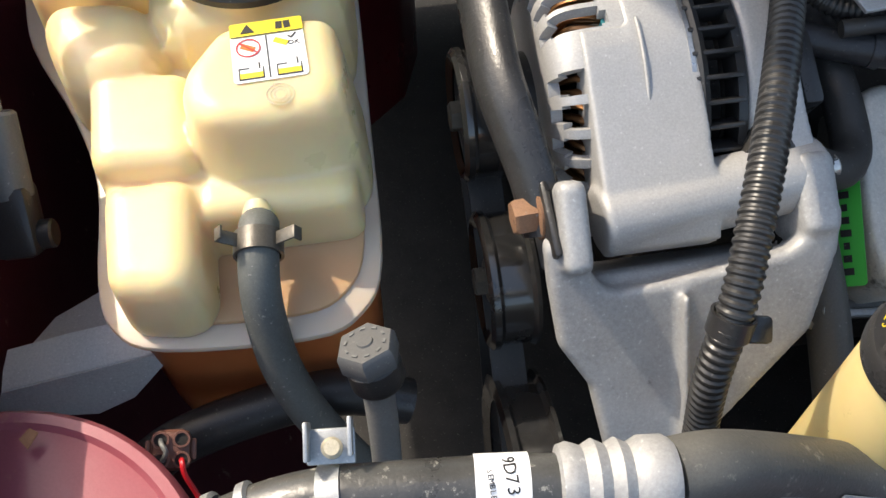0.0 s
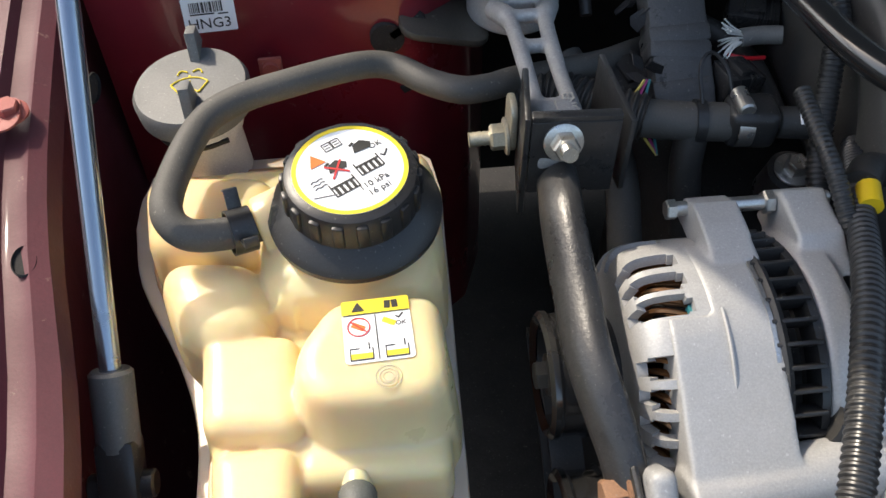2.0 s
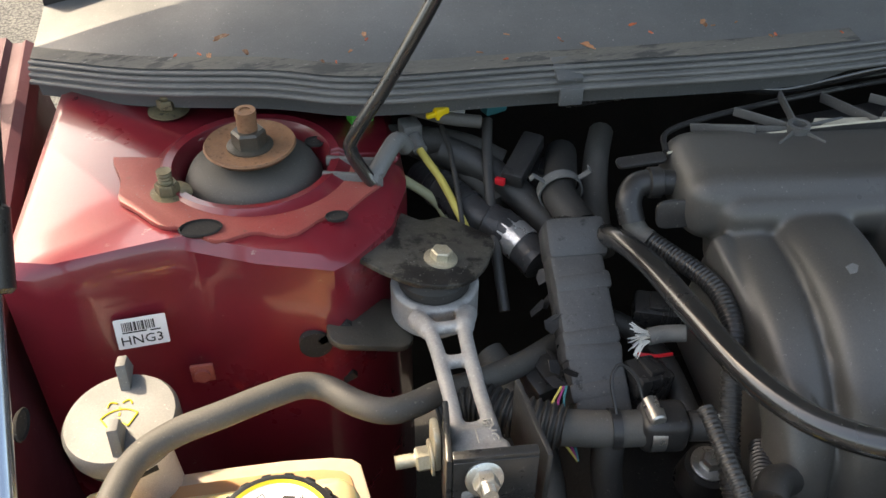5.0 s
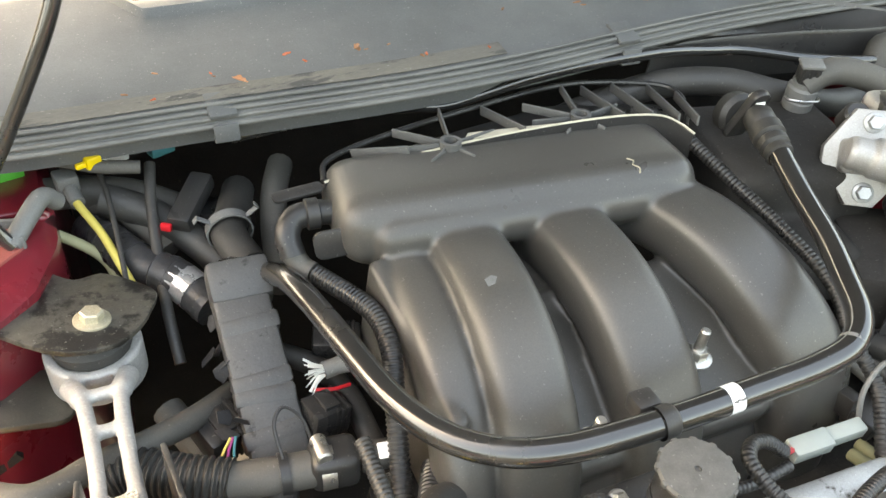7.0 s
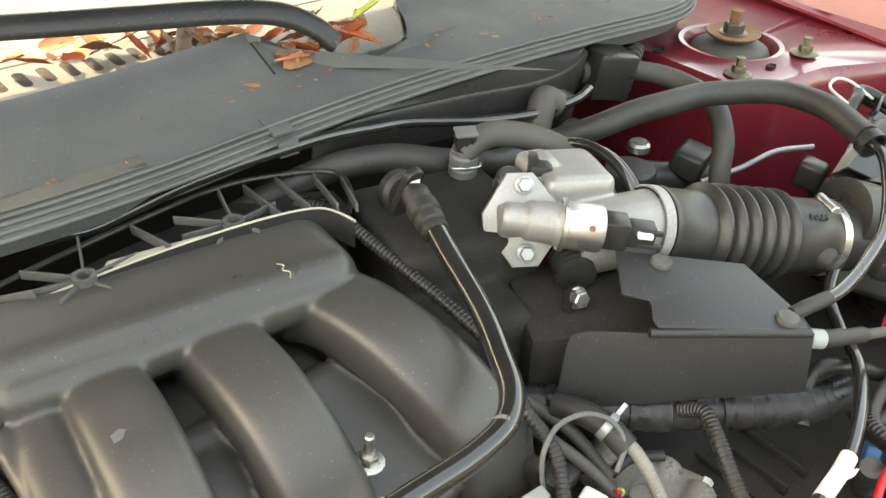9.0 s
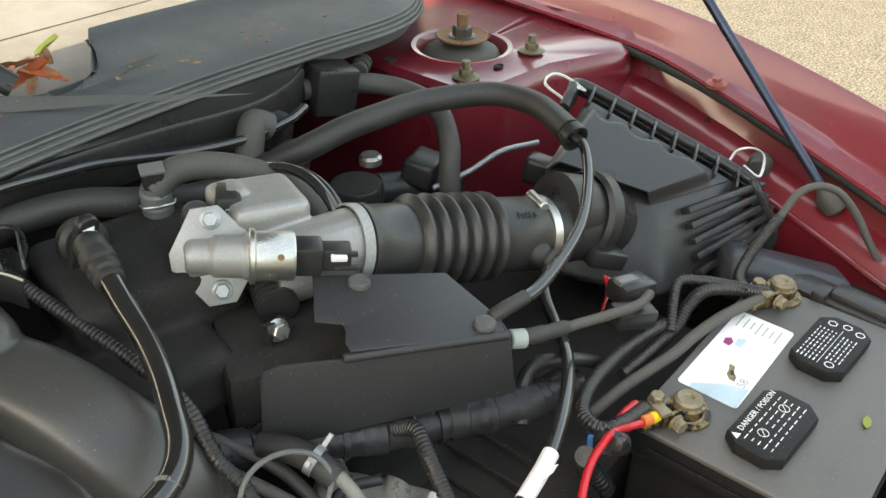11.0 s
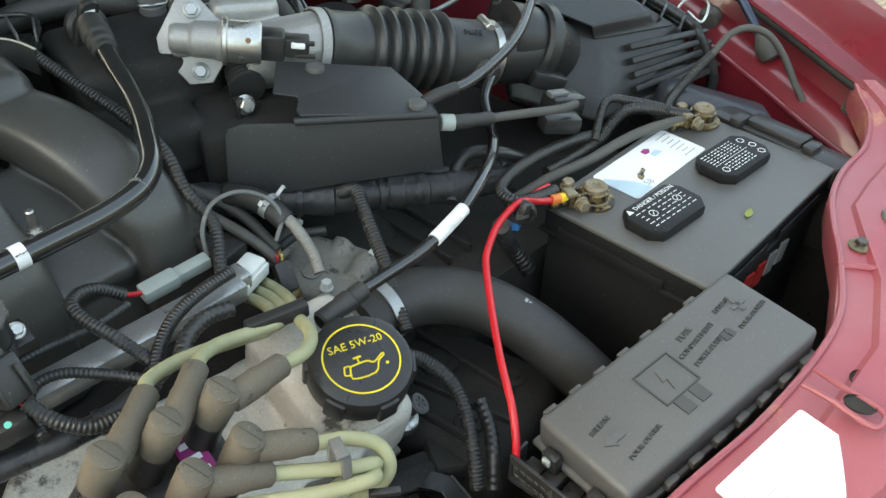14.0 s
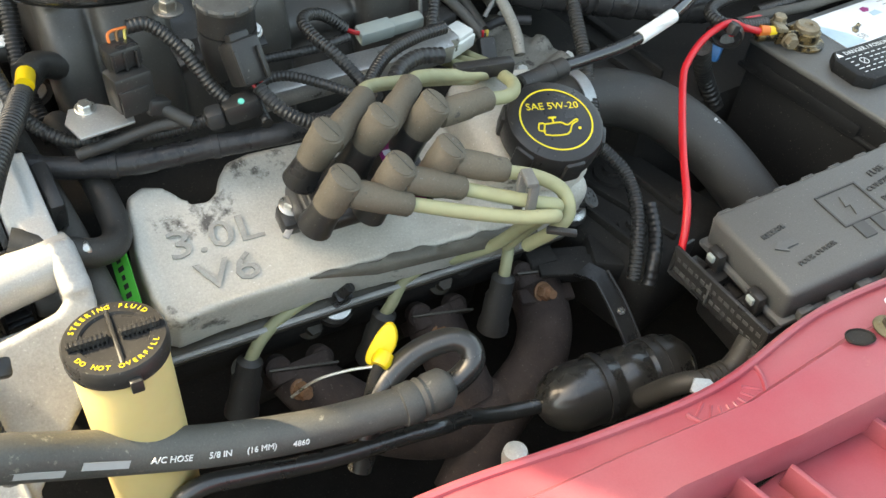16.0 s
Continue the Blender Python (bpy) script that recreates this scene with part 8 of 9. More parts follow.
# upper radiator hose
H = thing("radiator_hose", (.29, -.27, .80), "thick black radiator hose with faded white print", "radiator hose")
part("hose", hose(B(), [(.195, -.205, .835), (.225, -.208, .838), (.255, -.218, .836), (.285, -.242, .828), (.307, -.280, .812), (.320, -.320, .790), (.332, -.36, .76), (.345, -.40, .71)], .0245, 24), RUBBER, H)
for k in range(6):
    hd = V(.013, -.040, -.022).normalized()
    part("faded_print", box(B(), None, (.0026, .0042 - .001 * (k % 2), .0004), m=frame_of(V(.3123, -.2917, .8322) + hd * (.0040 * (k - 2.5)), hd, V(.95, .3, 0))), GREYINK, H)
part("hose_clamp", lathe(B(), along((.212, -.207, .8375), (.222, -.208, .838)), [(.0248, 0), (.0262, 0), (.0262, .010), (.0248, .010), (.0248, 0)], 36), GALV, H)

# ---- valve cover ----
def cover_z(y):
    return .831 + .36 * (y + .21)


VC = thing("valve_cover", (.0, -.20, .76), "grimy cast aluminium valve cover with raised engine lettering", "valve cover")
bm = B()
f = frame_of((0, -.21, .831), (1, 0, 0), (0, 1, .36))
back = [(.165, -.205), (.12, -.178), (.05, -.168), (-.011, -.160), (-.056, -.155), (-.073, -.157), (-.082, -.165), (-.089, -.176), (-.0985, -.181), (-.110, -.179), (-.1155, -.170), (-.123, -.160), (-.135, -.155), (-.146, -.159), (-.151, -.171)]
front = [(-.1575, -.200), (-.1605, -.232), (-.158, -.248), (-.149, -.2545), (-.120, -.2545), (-.044, -.261), (.0065, -.268), (.061, -.2755), (.120, -.284), (.165, -.262)]
rows = []
for k, z in ((.80, -.0015), (.93, 0), (.965, -.0012), (.985, -.004), (1, -.010), (1.02, -.045)):
    cx, cyy = .0, -.216
    rows.append([f @ V(cx + (x - cx) * (1 - (1 - k) * .35), ((y - cyy) * k + cyy + .21) * 1.063, z) for x, y in back + front])
vs = [[bm.verts.new(p) for p in r] for r in rows]
for a, b in zip(vs, vs[1:]):
    for i in range(len(a)):
        j = (i + 1) % len(a)
        bm.faces.new((a[i], a[j], b[j], b[i]))
bm.faces.new(vs[0])
bm.faces.new(vs[-1][::-1])
bmesh.ops.recalc_face_normals(bm, faces=bm.faces)
box(bm, (.132, -.228, .846), (.084, .100, .056), (10, 0, -8), .016, 3)
box(bm, (.130, -.220, .800), (.112, .11, .07), (16, 0, -6), .014, 3)
lathe(bm, pose(.135, -.258, .850, 12, 0, 0), [(0, 0), (.040, 0), (.036, .014), (.028, .022), (0, .022)], 32)
part("casting", bm, ALUDIRTY, VC, fuse=.0019, soften=3)
part("flange", box(B(), (.005, -.238, .764), (.335, .040, .007), (22, 0, -6), .002), OILY, VC, "oily flange along the gasket")
part("gasket_edge", box(B(), (.0, -.2545, .7615), (.318, .004, .004), (22, 0, -6), .001), ALUBR, VC, "bare metal line along the gasket")
part("head_face", box(B(), (.005, -.222, .733), (.335, .040, .05), (20, 0, -6), .003), DARK, VC)

gx = [-.060 + .004 * i for i in range(46)]
gy = [-.2580 - .153 * (x + .07) for x in gx]
gw = [(.0004 + .0018 * math.sin(95 * x) + .0012 * math.sin(260 * x + 1)) * min(1, (x + .062) / .03) for x in gx]
gt = [max(.04, min(1, (x + .062) / .05)) for x in gx]
part("oil_grime", sheet(B(), [[V(x, y + .0025 * k + w, cover_z(y + .0025 * k + w) + .0010) for x, y, w, k in zip(gx, gy, gw, gt)], [V(x, y + .001 * k, cover_z(y) + .0006) for x, y, k in zip(gx, gy, gt)], [V(x, y - .002 * k, cover_z(y) - .0030 * k) for x, y, k in zip(gx, gy, gt)], [V(x, y - .0034 * k, cover_z(y) - .008 * k) for x, y, k in zip(gx, gy, gt)]], .0004), OILY, VC, "dark oil grime along the front edge")
tm = lambda x, y: frame_of((x, y, cover_z(y) + .0002), (1, 0, .0), (0, 1, .48))
for s, x, y in (("3.0L", -.105, -.2085), ("V6", -.107, -.2350)):
    lettering("engine_text", s, tm(x, y) @ pose(0, 0, .0002, 0, 0, -5), .0285, CASTGREY, VC, .0007, squeeze=1.38)



def cover_bolt(p, tail=None):
    e = thing("cover_bolt", p, "zinc flange bolt with rubber seat on the cover edge", "bolt", "cover bolts")
    p = Vector(p)
    n = V(0, -.42, .9).normalized()
    part("seat", lathe(B(), along(p, p + n), [(0, -.012), (.0135, -.012), (.0145, -.002), (.0125, .001), (0, .001)], 28), RUBBER, e)
    part("washer", lathe(B(), along(p, p + n), [(0, .001), (.0120, .001), (.0120, .003), (.008, .0045), (0, .0045)], 28), STEEL, e)
    bm = B()
    hexhead(bm, p + n * .004, n, .0058, .007, 0)
    part("head", bm, STEEL, e)
    if tail:
        part("stud_clip", box(B(), None, (.013, .011, .018), m=along(p + n * .020, p + n), bev=.002), BLACKP, e, "black plastic wire clip on the stud")
        part("clip_tip", lathe(B(), along(p + n * .026, p + n + V(.3, 0, 0)), [(0, 0), (.0055, 0), (.004, .012), (0, .013)], 14), BLACKP, e)


cover_bolt((-.031, -.242, .752), True)
cover_bolt((.079, -.250, .757), True)
cover_bolt((.193, -.254, .762))
e = thing("push_clip", (.205, -.262, .775), "round black plastic clip with three spokes", "clip")
m = along((.200, -.258, .772), (.212, -.270, .790))
part("stem", cyl(B(), (.193, -.256, .768), (.201, -.260, .775), .005), BLACKP, e)
part("disc", ring(B(), m @ pose(0, 0, .006), .006, .0092, .003, 24), GREYP, e)
for k in range(3):
    part("spoke", box(B(), None, (.016, .0025, .0025), m=m @ pose(0, 0, .0075, 0, 0, 60 * k)), GREYP, e)

# oil filler cap
O = thing("oil_cap", (.133, -.262, .87), "black oil filler cap with yellow print", "oil cap")
m = pose(.1335, -.266, .866, 16, 2, -20)
cap = part("cap_body", lathe(B(), m, [(0, .026), (.032, .026), (.0355, .0245), (.037, .021), (.037, .006), (.033, 0), (.024, -.004), (0, -.004)], 64), BLACKP, O)
for a in range(0, 360, 60):
    c, s = math.cos(math.radians(a + 40)), math.sin(math.radians(a + 40))
    part("grip_lobe", box(B(), None, (.006, .016, .020), m=m @ pose(.036 * c, .036 * s, .012, 0, 0, a + 40), bev=.0025), BLACKP, cap)
t = m @ pose(0, 0, .0261)
part("print_ring", ring(B(), t, .0262, .0274, .0003, 56), YELLOW, cap)
lettering("grade_text", "SAE 5W-20", t @ pose(0, .0118, 0), .0085, YELLOW, cap, .0002)
bm = B()
o = t @ pose(-.001, -.007, .0002)
can = [(-.013, .004), (-.009, .003), (-.0105, -.006), (.006, -.0065), (.0115, .0015), (.0165, .0045), (.0155, .006), (.008, .0015), (.003, .004), (-.009, .003)]
hose(bm, [o @ V(x, y, 0) for x, y in can], .00065, 6, 3)
hose(bm, [o @ V(-.013, .004, 0), o @ V(-.0145, -.002, 0), o @ V(-.0098, -.003, 0)], .00065, 6, 3)
hose(bm, [o @ V(-.002, .0042, 0), o @ V(-.002, .008, 0)], .0007, 6, 3)
hose(bm, [o @ V(-.005, .0085, 0), o @ V(.001, .0085, 0)], .0008, 6, 3)
lathe(bm, o @ pose(.0165, -.002, 0), [(0, .0003), (.0012, .0003), (.0012, 0)], 12)
part("oil_can_symbol", bm, YELLOW, cap)

# coil pack
CP = thing("coil_pack", (-.005, -.265, .85), "black ignition coil pack on the valve cover", "coil pack")
part("body", box(B(), (-.012, -.236, .858), (.088, .040, .034), (20, 0, -6), .006, 3), BLACKP, CP)
part("tower_block", box(B(), (-.012, -.252, .872), (.086, .046, .014), (20, 0, -6), .004, 3), BLACKP, CP)
part("label", box(B(), (.004, -.268, .8905), (.017, .050, .001), (20, 0, -6), .0004), MAGENTA, CP, "magenta coil label with bars")
for k in range(4):
    part("label_bar", box(B(), (.004, -.254 - .009 * k, .8962 - .0033 * k), (.009, .004, .0006), (20, 0, -6)), WHITE, CP)
part("mount_ear", box(B(), (-.053, -.224, .839), (.022, .020, .016), (18, 0, -5), .004), BLACKP, CP)
bm = B()
hexhead(bm, (-.053, -.221, .847), (0, -.3, 1), .0058, .006, 1.5)
part("mount_bolt", bm, STEEL, CP)
part("bracket_tail", box(B(), (-.060, -.232, .838), (.016, .005, .003), (20, -14, 40), .001), ALU, CP)

TOWERS = {1: ((-.042, -.256, .929), (.003, -.224, .923)), 2: ((-.006, -.261, .931), (.033, -.233, .929)), 3: ((.029, -.266, .933), (.075, -.264, .922)),
          4: ((-.047, -.286, .916), (-.009, -.302, .893)), 5: ((-.011, -.291, .916), (.029, -.305, .893)), 6: ((.025, -.292, .917), (.060, -.309, .898))}
WIRES = {1: [(.000, -.226, .923), (.010, -.214, .920), (.040, -.205, .910), (.080, -.211, .904), (.098, -.213, .900), (.112, -.203, .893), (.124, -.184, .883), (.134, -.160, .868), (.138, -.130, .855), (.140, -.10, .845)],
         2: [(.031, -.235, .929), (.042, -.224, .924), (.062, -.214, .914), (.090, -.213, .905), (.108, -.215, .902), (.122, -.203, .894), (.134, -.182, .880), (.144, -.155, .866), (.150, -.125, .852), (.152, -.095, .845)],
         3: [(.072, -.264, .922), (.090, -.262, .917), (.104, -.254, .912), (.115, -.240, .907), (.122, -.220, .900), (.134, -.200, .890), (.146, -.176, .876), (.156, -.148, .862), (.162, -.118, .850)],
         4: [(-.011, -.301, .894), (.020, -.318, .887), (.050, -.334, .882), (.074, -.344, .880), (.082, -.332, .868), (.085, -.310, .84), (.08, -.285, .80), (.06, -.262, .775)],
         5: [(.027, -.304, .893), (.050, -.319, .888), (.070, -.332, .884), (.084, -.336, .878), (.090, -.318, .850), (.09, -.29, .80)],
         6: [(.059, -.311, .899), (.078, -.319, .893), (.092, -.330, .884), (.092, -.340, .872), (.084, -.338, .858), (.08, -.32, .83)]}
for k, (top, out) in TOWERS.items():
    top, out = Vector(top), Vector(out)
    e = thing("spark_plug_boot", top - V(0, 0, .05), "dusty brown rubber boot on the coil pack", "plug boot", "plug boots")
    foot = top + V(-.0075, .0070, -.022)
    ln = (top - foot).length
    part("coil_tower", lathe(B(), along(foot + (foot - top) * .9, top), [(0, 0), (.0115, 0), (.0104, .010), (.0096, ln * .9), (0, ln * .9)], 28), BLACKP, CP)
    part("tower_boot", lathe(B(), along(foot, top), [(0, 0), (.0104, 0), (.0106, .008), (.0110, .011), (.0110, ln - .001), (.0098, ln + .0018), (.006, ln + .003), (0, ln + .003)], 32), BOOT, e)
    part("boot_cap", lathe(B(), along(top + V(0, 0, .003), top + (top - foot)), [(0, .0022), (.007, .0020), (.0096, .0004), (.0101, -.002)], 32), BOOT, e, "rust-stained round cap")
    part("cap_seam", box(B(), None, (.017, .0006, .0005), m=along(top + V(0, 0, .003), top + (top - foot)) @ pose(0, 0, .0023, 0, 0, 70)), OILY, e)
    st = top + V(0, 0, -.009)
    part("side_boot", lathe(B(), along(st, out), [(0, 0), (.0088, .004), (.0092, .012), (.0092, .026), (.0084, .030), (.0082, (out - st).length - .002), (.0066, (out - st).length), (0, (out - st).length)], 28), BOOT, e)
    rubber_hose("plug_wire", WIRES[k], .0048, PLUGW, "olive-grey spark plug wire sleeve", 14, "plug wire", "plug wires")
e = thing("wire_separator", (.116, -.224, .902), "black plastic plug-wire separator with two slots", "wire separator")
part("comb", box(B(), (.108, -.214, .906), (.046, .010, .012), (0, 0, -14), .002), BLACKP, e)
e = thing("wire_separator", (.058, -.328, .885), "grey plastic plug-wire separator", "wire separator")
for y in (-.322, -.334):
    part("arm", box(B(), (.062, y, .889), (.006, .005, .030), (0, 0, -20), .001), GREYP, e)
part("bridge", box(B(), (.062, -.328, .905), (.008, .016, .004), (0, 0, -20), .001), GREYP, e)
part("tail", box(B(), (.076, -.352, .872), (.020, .005, .004), (0, 0, -40), .001), BLACKP, e)
# lower plug wires and boots to the exhaust side
for pts, boot in (([(.115, -.258, .790), (.08, -.254, .786), (.03, -.249, .783), (-.014, -.246, .780), (-.041, -.243, .776), (-.073, -.242, .766), (-.094, -.246, .755), (-.106, -.250, .742)], ((-.106, -.250, .742), (-.119, -.256, .698))),
                  ([(.12, -.262, .790), (.09, -.259, .783), (.061, -.257, .776), (.040, -.254, .770), (.022, -.254, .762), (.008, -.260, .750), (.001, -.260, .740)], ((.002, -.260, .742), (-.008, -.260, .698))),
                  ([(.128, -.250, .792), (.112, -.268, .785), (.100, -.282, .772), (.092, -.290, .755)], ((.094, -.288, .760), (.084, -.296, .71)))):
    rubber_hose("plug_wire", pts, .0048, PLUGW, "olive-grey spark plug wire sleeve", 14, "plug wire", "plug wires")
    a, b = boot
    mesh_thing("lower_boot", lathe(B(), along(a, b), [(.0055, -.004), (.0095, 0), (.0095, .014), (.0115, .018), (.0115, .038), (.013, .044), (.013, .05)], 24), RUBBER, "black rubber boot at the spark plug", "plug boot", "lower plug boots")

# ---- exhaust manifold ----
EX = thing("exhaust_manifold", (.05, -.28, .64), "rust-brown cast iron exhaust manifold", "exhaust manifold")
part("runner", hose(B(), [(-.068, -.245, .700), (-.055, -.270, .685), (-.02, -.300, .660), (.03, -.322, .645), (.08, -.325, .648)], .025, 20), EXH, EX)
part("runner", hose(B(), [(.146, -.262, .712), (.146, -.285, .698), (.140, -.303, .680), (.120, -.318, .660), (.07, -.335, .640), (.02, -.36, .60)], .0240, 22), EXH, EX)
part("runner", hose(B(), [(.053, -.250, .705), (.054, -.278, .685), (.056, -.315, .655)], .024, 20), EXH, EX)
for x, y, z in ((-.068, -.248, .712), (.054, -.256, .712), (.147, -.270, .726)):
    part("flange", prism(B(), frame_of((x, y + .006, z - .006), (1, 0, 0), (0, -.55, .83)), roundrect(.050, .040, .006), .012, .002), EXH, EX)
    part("flange_boss", lathe(B(), along((x - .016, y + .004, z + .002), (x - .018, y - .010, z + .012)), [(0, 0), (.010, 0), (.010, .010), (.008, .012), (0, .012)], 16), EXH, EX)
    part("flange_boss", lathe(B(), along((x + .018, y + .002, z - .004), (x + .018, y - .014, z + .006)), [(0, 0), (.010, 0), (.010, .010), (.008, .012), (0, .012)], 16), EXH, EX)
    part("heat_tab", box(B(), (x, y - .010, z + .006), (.054, .002, .010), (30, 8, -14), .0006), OILY, EX, "bare grey edge of the gasket")
    bm = B()
    hexhead(bm, (x - .008, y - .020, z - .004), (0, -.8, .5), .0070, .008, 1.2, .006)
    part("flange_bolt", bm, RUST, EX)
bm = B()
hexhead(bm, (.138, -.294, .706), (0, -.3, -1), .0075, .009, 1.2, .012)
part("outlet_bolt", bm, RUST, EX)
part("outlet_tab", box(B(), (.146, -.289, .714), (.052, .016, .006), (18, 8, -14), .002), EXH, EX)
for q in ((-.048, -.231, .728), (.064, -.245, .732), (-.105, -.235, .715)):
    bm = B()
    hexhead(bm, q, (0, -.75, .6), .0075, .009, 1.5)
    mesh_thing("head_bolt", bm, OILY, "oily black head bolt", "bolt", "head bolts")
# low dark parts in the gap
bm = B()
box(bm, (.166, -.288, .737), (.054, .020, .005), (8, 4, -22), .0015)
box(bm, (.176, -.276, .722), (.040, .022, .028), (8, 0, -22), .004, 2)
box(bm, (.150, -.268, .736), (.026, .022, .016), (8, 0, -10), .003, 2)
box(bm, (.205, -.290, .728), (.030, .036, .024), (0, 10, -28), .004, 2)
mesh_thing("bracket_lump", bm, DARK, "grimy dark bracket beside the exhaust", "bracket")
e = thing("strap_bracket", (.17, -.32, .70), "black steel strap from the exhaust bracket to the canister", "strap")
sl = [V(.160, -.292, .737), V(.176, -.302, .740), V(.183, -.312, .737), V(.184, -.330, .726), V(.184, -.350, .712), V(.184, -.362, .702)]
sd = [V(.35, -.6, .0), V(.5, .5, .1), V(.8, .2, .1), V(.85, .1, .1), V(.85, .1, .1), V(.85, .1, .1)]
part("strap", sheet(B(), [[p + d.normalized() * w for p, d in zip(sl, sd)] for w in (-.008, .008)], .0025), BLKST, e)
for w in (-.008, .008):
    part("strap_lip", hose(B(), [p + d.normalized() * w + V(0, 0, .001) for p, d in zip(sl[2:], sd[2:])], .0014, 8), BLKST, e)
bm = B()
hexhead(bm, (.183, -.341, .7215), (-.1, -.5, .85), .0035, .0025, 0)
part("strap_rivet", bm, STEEL, e)
# transaxle housing beyond the valve cover, with the shade put into its colour
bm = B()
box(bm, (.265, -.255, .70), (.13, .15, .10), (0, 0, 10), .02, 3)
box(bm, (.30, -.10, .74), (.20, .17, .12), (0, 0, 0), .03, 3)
TX = thing("transaxle", (.28, -.18, .66), "grimy transaxle housing, darkened for the shade beside the engine", "transaxle")
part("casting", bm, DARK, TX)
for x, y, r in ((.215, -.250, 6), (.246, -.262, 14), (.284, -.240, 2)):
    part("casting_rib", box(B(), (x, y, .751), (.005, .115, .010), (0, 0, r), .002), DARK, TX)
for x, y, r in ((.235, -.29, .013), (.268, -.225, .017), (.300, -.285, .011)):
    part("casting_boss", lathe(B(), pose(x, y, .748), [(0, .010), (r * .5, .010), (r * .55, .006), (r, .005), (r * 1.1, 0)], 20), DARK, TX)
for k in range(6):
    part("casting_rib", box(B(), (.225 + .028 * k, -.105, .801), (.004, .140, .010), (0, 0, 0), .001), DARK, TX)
conduit("wire_loom", [(.190, -.252, .838), (.205, -.262, .828), (.213, -.285, .815), (.205, -.310, .802), (.190, -.332, .785), (.18, -.345, .765)], .0058, "black loom dropping beside the valve cover")
conduit("wire_loom", [(.235, -.30, .785), (.222, -.322, .778), (.205, -.340, .772), (.195, -.35, .755)], .0060, "short corrugated loom near the transaxle", pitch=.006)

# loom leaving the relay tray, and a bolt standing behind the support
e = thing("tray_loom", (.17, -.444, .76), "black ribbed loom leaving the relay tray", "wiring loom")
part("sleeve", hose(B(), [(.192, -.446, .790), (.182, -.449, .777), (.170, -.450, .770), (.156, -.447, .768), (.146, -.440, .764), (.140, -.430, .750), (.138, -.415, .72)], .0082, 14), RUBBER, e)
for k in range(5):
    q = V(.170 - .0045 * k, -.450 + .0008 * k, .770 - .0006 * k)
    part("rib", lathe(B(), along(q, q + V(-1, .18, -.13)), [(.0080, -.0011), (.0094, -.0008), (.0094, .0008), (.0080, .0011)], 24), RUBBER, e)
e = thing("edge_bolt", (-.024, -.449, .82), "grey bolt head standing behind the red support", "bolt")
part("head", lathe(B(), along((-.024, -.447, .806), (-.024, -.445, .824)), [(0, 0), (.0075, 0), (.0080, .010), (.0070, .015), (0, .017)], 24), GALV, e)
part("shank", box(B(), (-.024, -.453, .809), (.012, .022, .014), (0, 0, 0), .002), FADED, e)
# accumulator canister and front pipe
K = thing("accumulator", (.14, -.405, .69), "black painted accumulator canister lying by the radiator", "canister")
a, b = V(.080, -.371, .698), V(.222, -.400, .700)
part("shell", lathe(B(), along(a, b), [(0, -.004), (.008, -.003), (.016, .002), (.023, .011), (.0270, .022), (.0275, .030), (.0275, .060), (.0262, .062), (.0262, .064), (.0275, .066), (.0275, .088), (.0265, .0895), (.0265, .091), (.0280, .093), (.0280, .110), (.0265, .122), (.018, .132), (0, .136)], 48), CANBLK, K)
for h in (.046, .094, .104):
    part("strap_band", lathe(B(), along(a, b), [(.0274, h), (.0292, h), (.0292, h + .006), (.0274, h + .006)], 48), BLKST, K, "steel band round the canister")
part("inlet_pipe", hose(B(), [(.086, -.371, .698), (.062, -.367, .702), (.040, -.364, .708), (.012, -.362, .722), (-.019, -.371, .746), (-.045, -.367, .750), (-.084, -.363, .756), (-.113, -.360, .763), (-.153, -.357, .779), (-.180, -.354, .787), (-.196, -.353, .778), (-.206, -.353, .745)], .0062, 14), CANBLK, K, "black inlet pipe")
for k in range(7):
    part("caution_bar", box(B(), None, (.003, .006, .0006), m=frame_of((.110 + .007 * k, -.3925 - .0014 * k, .7175), (1, -.20, 0), (0, .75, .65))), GREYINK, K)
# dipstick
Y = thing("dipstick", (-.045, -.33, .76), "yellow plastic dipstick pull ring", "dipstick")
m = frame_of((-.042, -.326, .802), (.45, .1, .55), (0, .7, .7))
part("handle", prism(B(), m @ pose(0, 0, -.0035), [(.0165 * math.cos(a), .0078 * math.sin(a) + .0012 * math.cos(2 * a)) for a in (2 * math.pi * k / 28 for k in range(28))], .0065, .0022), YELP, Y)
part("handle_base", lathe(B(), along((-.050, -.336, .795), (-.040, -.330, .799)), [(0, 0), (.0060, 0), (.0070, .004), (.006, .010), (0, .011)], 20), YELP, Y)
part("wire_stem", hose(B(), [(-.050, -.334, .793), (-.066, -.322, .785), (-.085, -.312, .775), (-.10, -.306, .76)], .0011, 6), STEEL, Y)
part("tube", hose(B(), [(-.048, -.334, .794), (-.058, -.34, .778), (-.07, -.35, .75)], .0042, 10), DARK, Y)

# ---- wiring and sensors between manifold and cover ----
G = thing("vacuum_regulator", (-.053, -.136, .90), "black round vacuum regulator with dusty top", "vacuum regulator")
m = pose(-.053, -.136, .933, 3, 0, 0) @ Matrix.Diagonal((.69, .69, .75, 1))
part("can", lathe(B(), m, [(0, -.040), (.022, -.040), (.026, -.018), (.0285, .0), (.0285, .012), (.026, .012), (.026, .0)], 40), BLACKP, G)
part("collar", lathe(B(), m, [(.026, .012), (.0275, .013), (.0275, .036), (.026, .037)], 40), BLACKP, G)
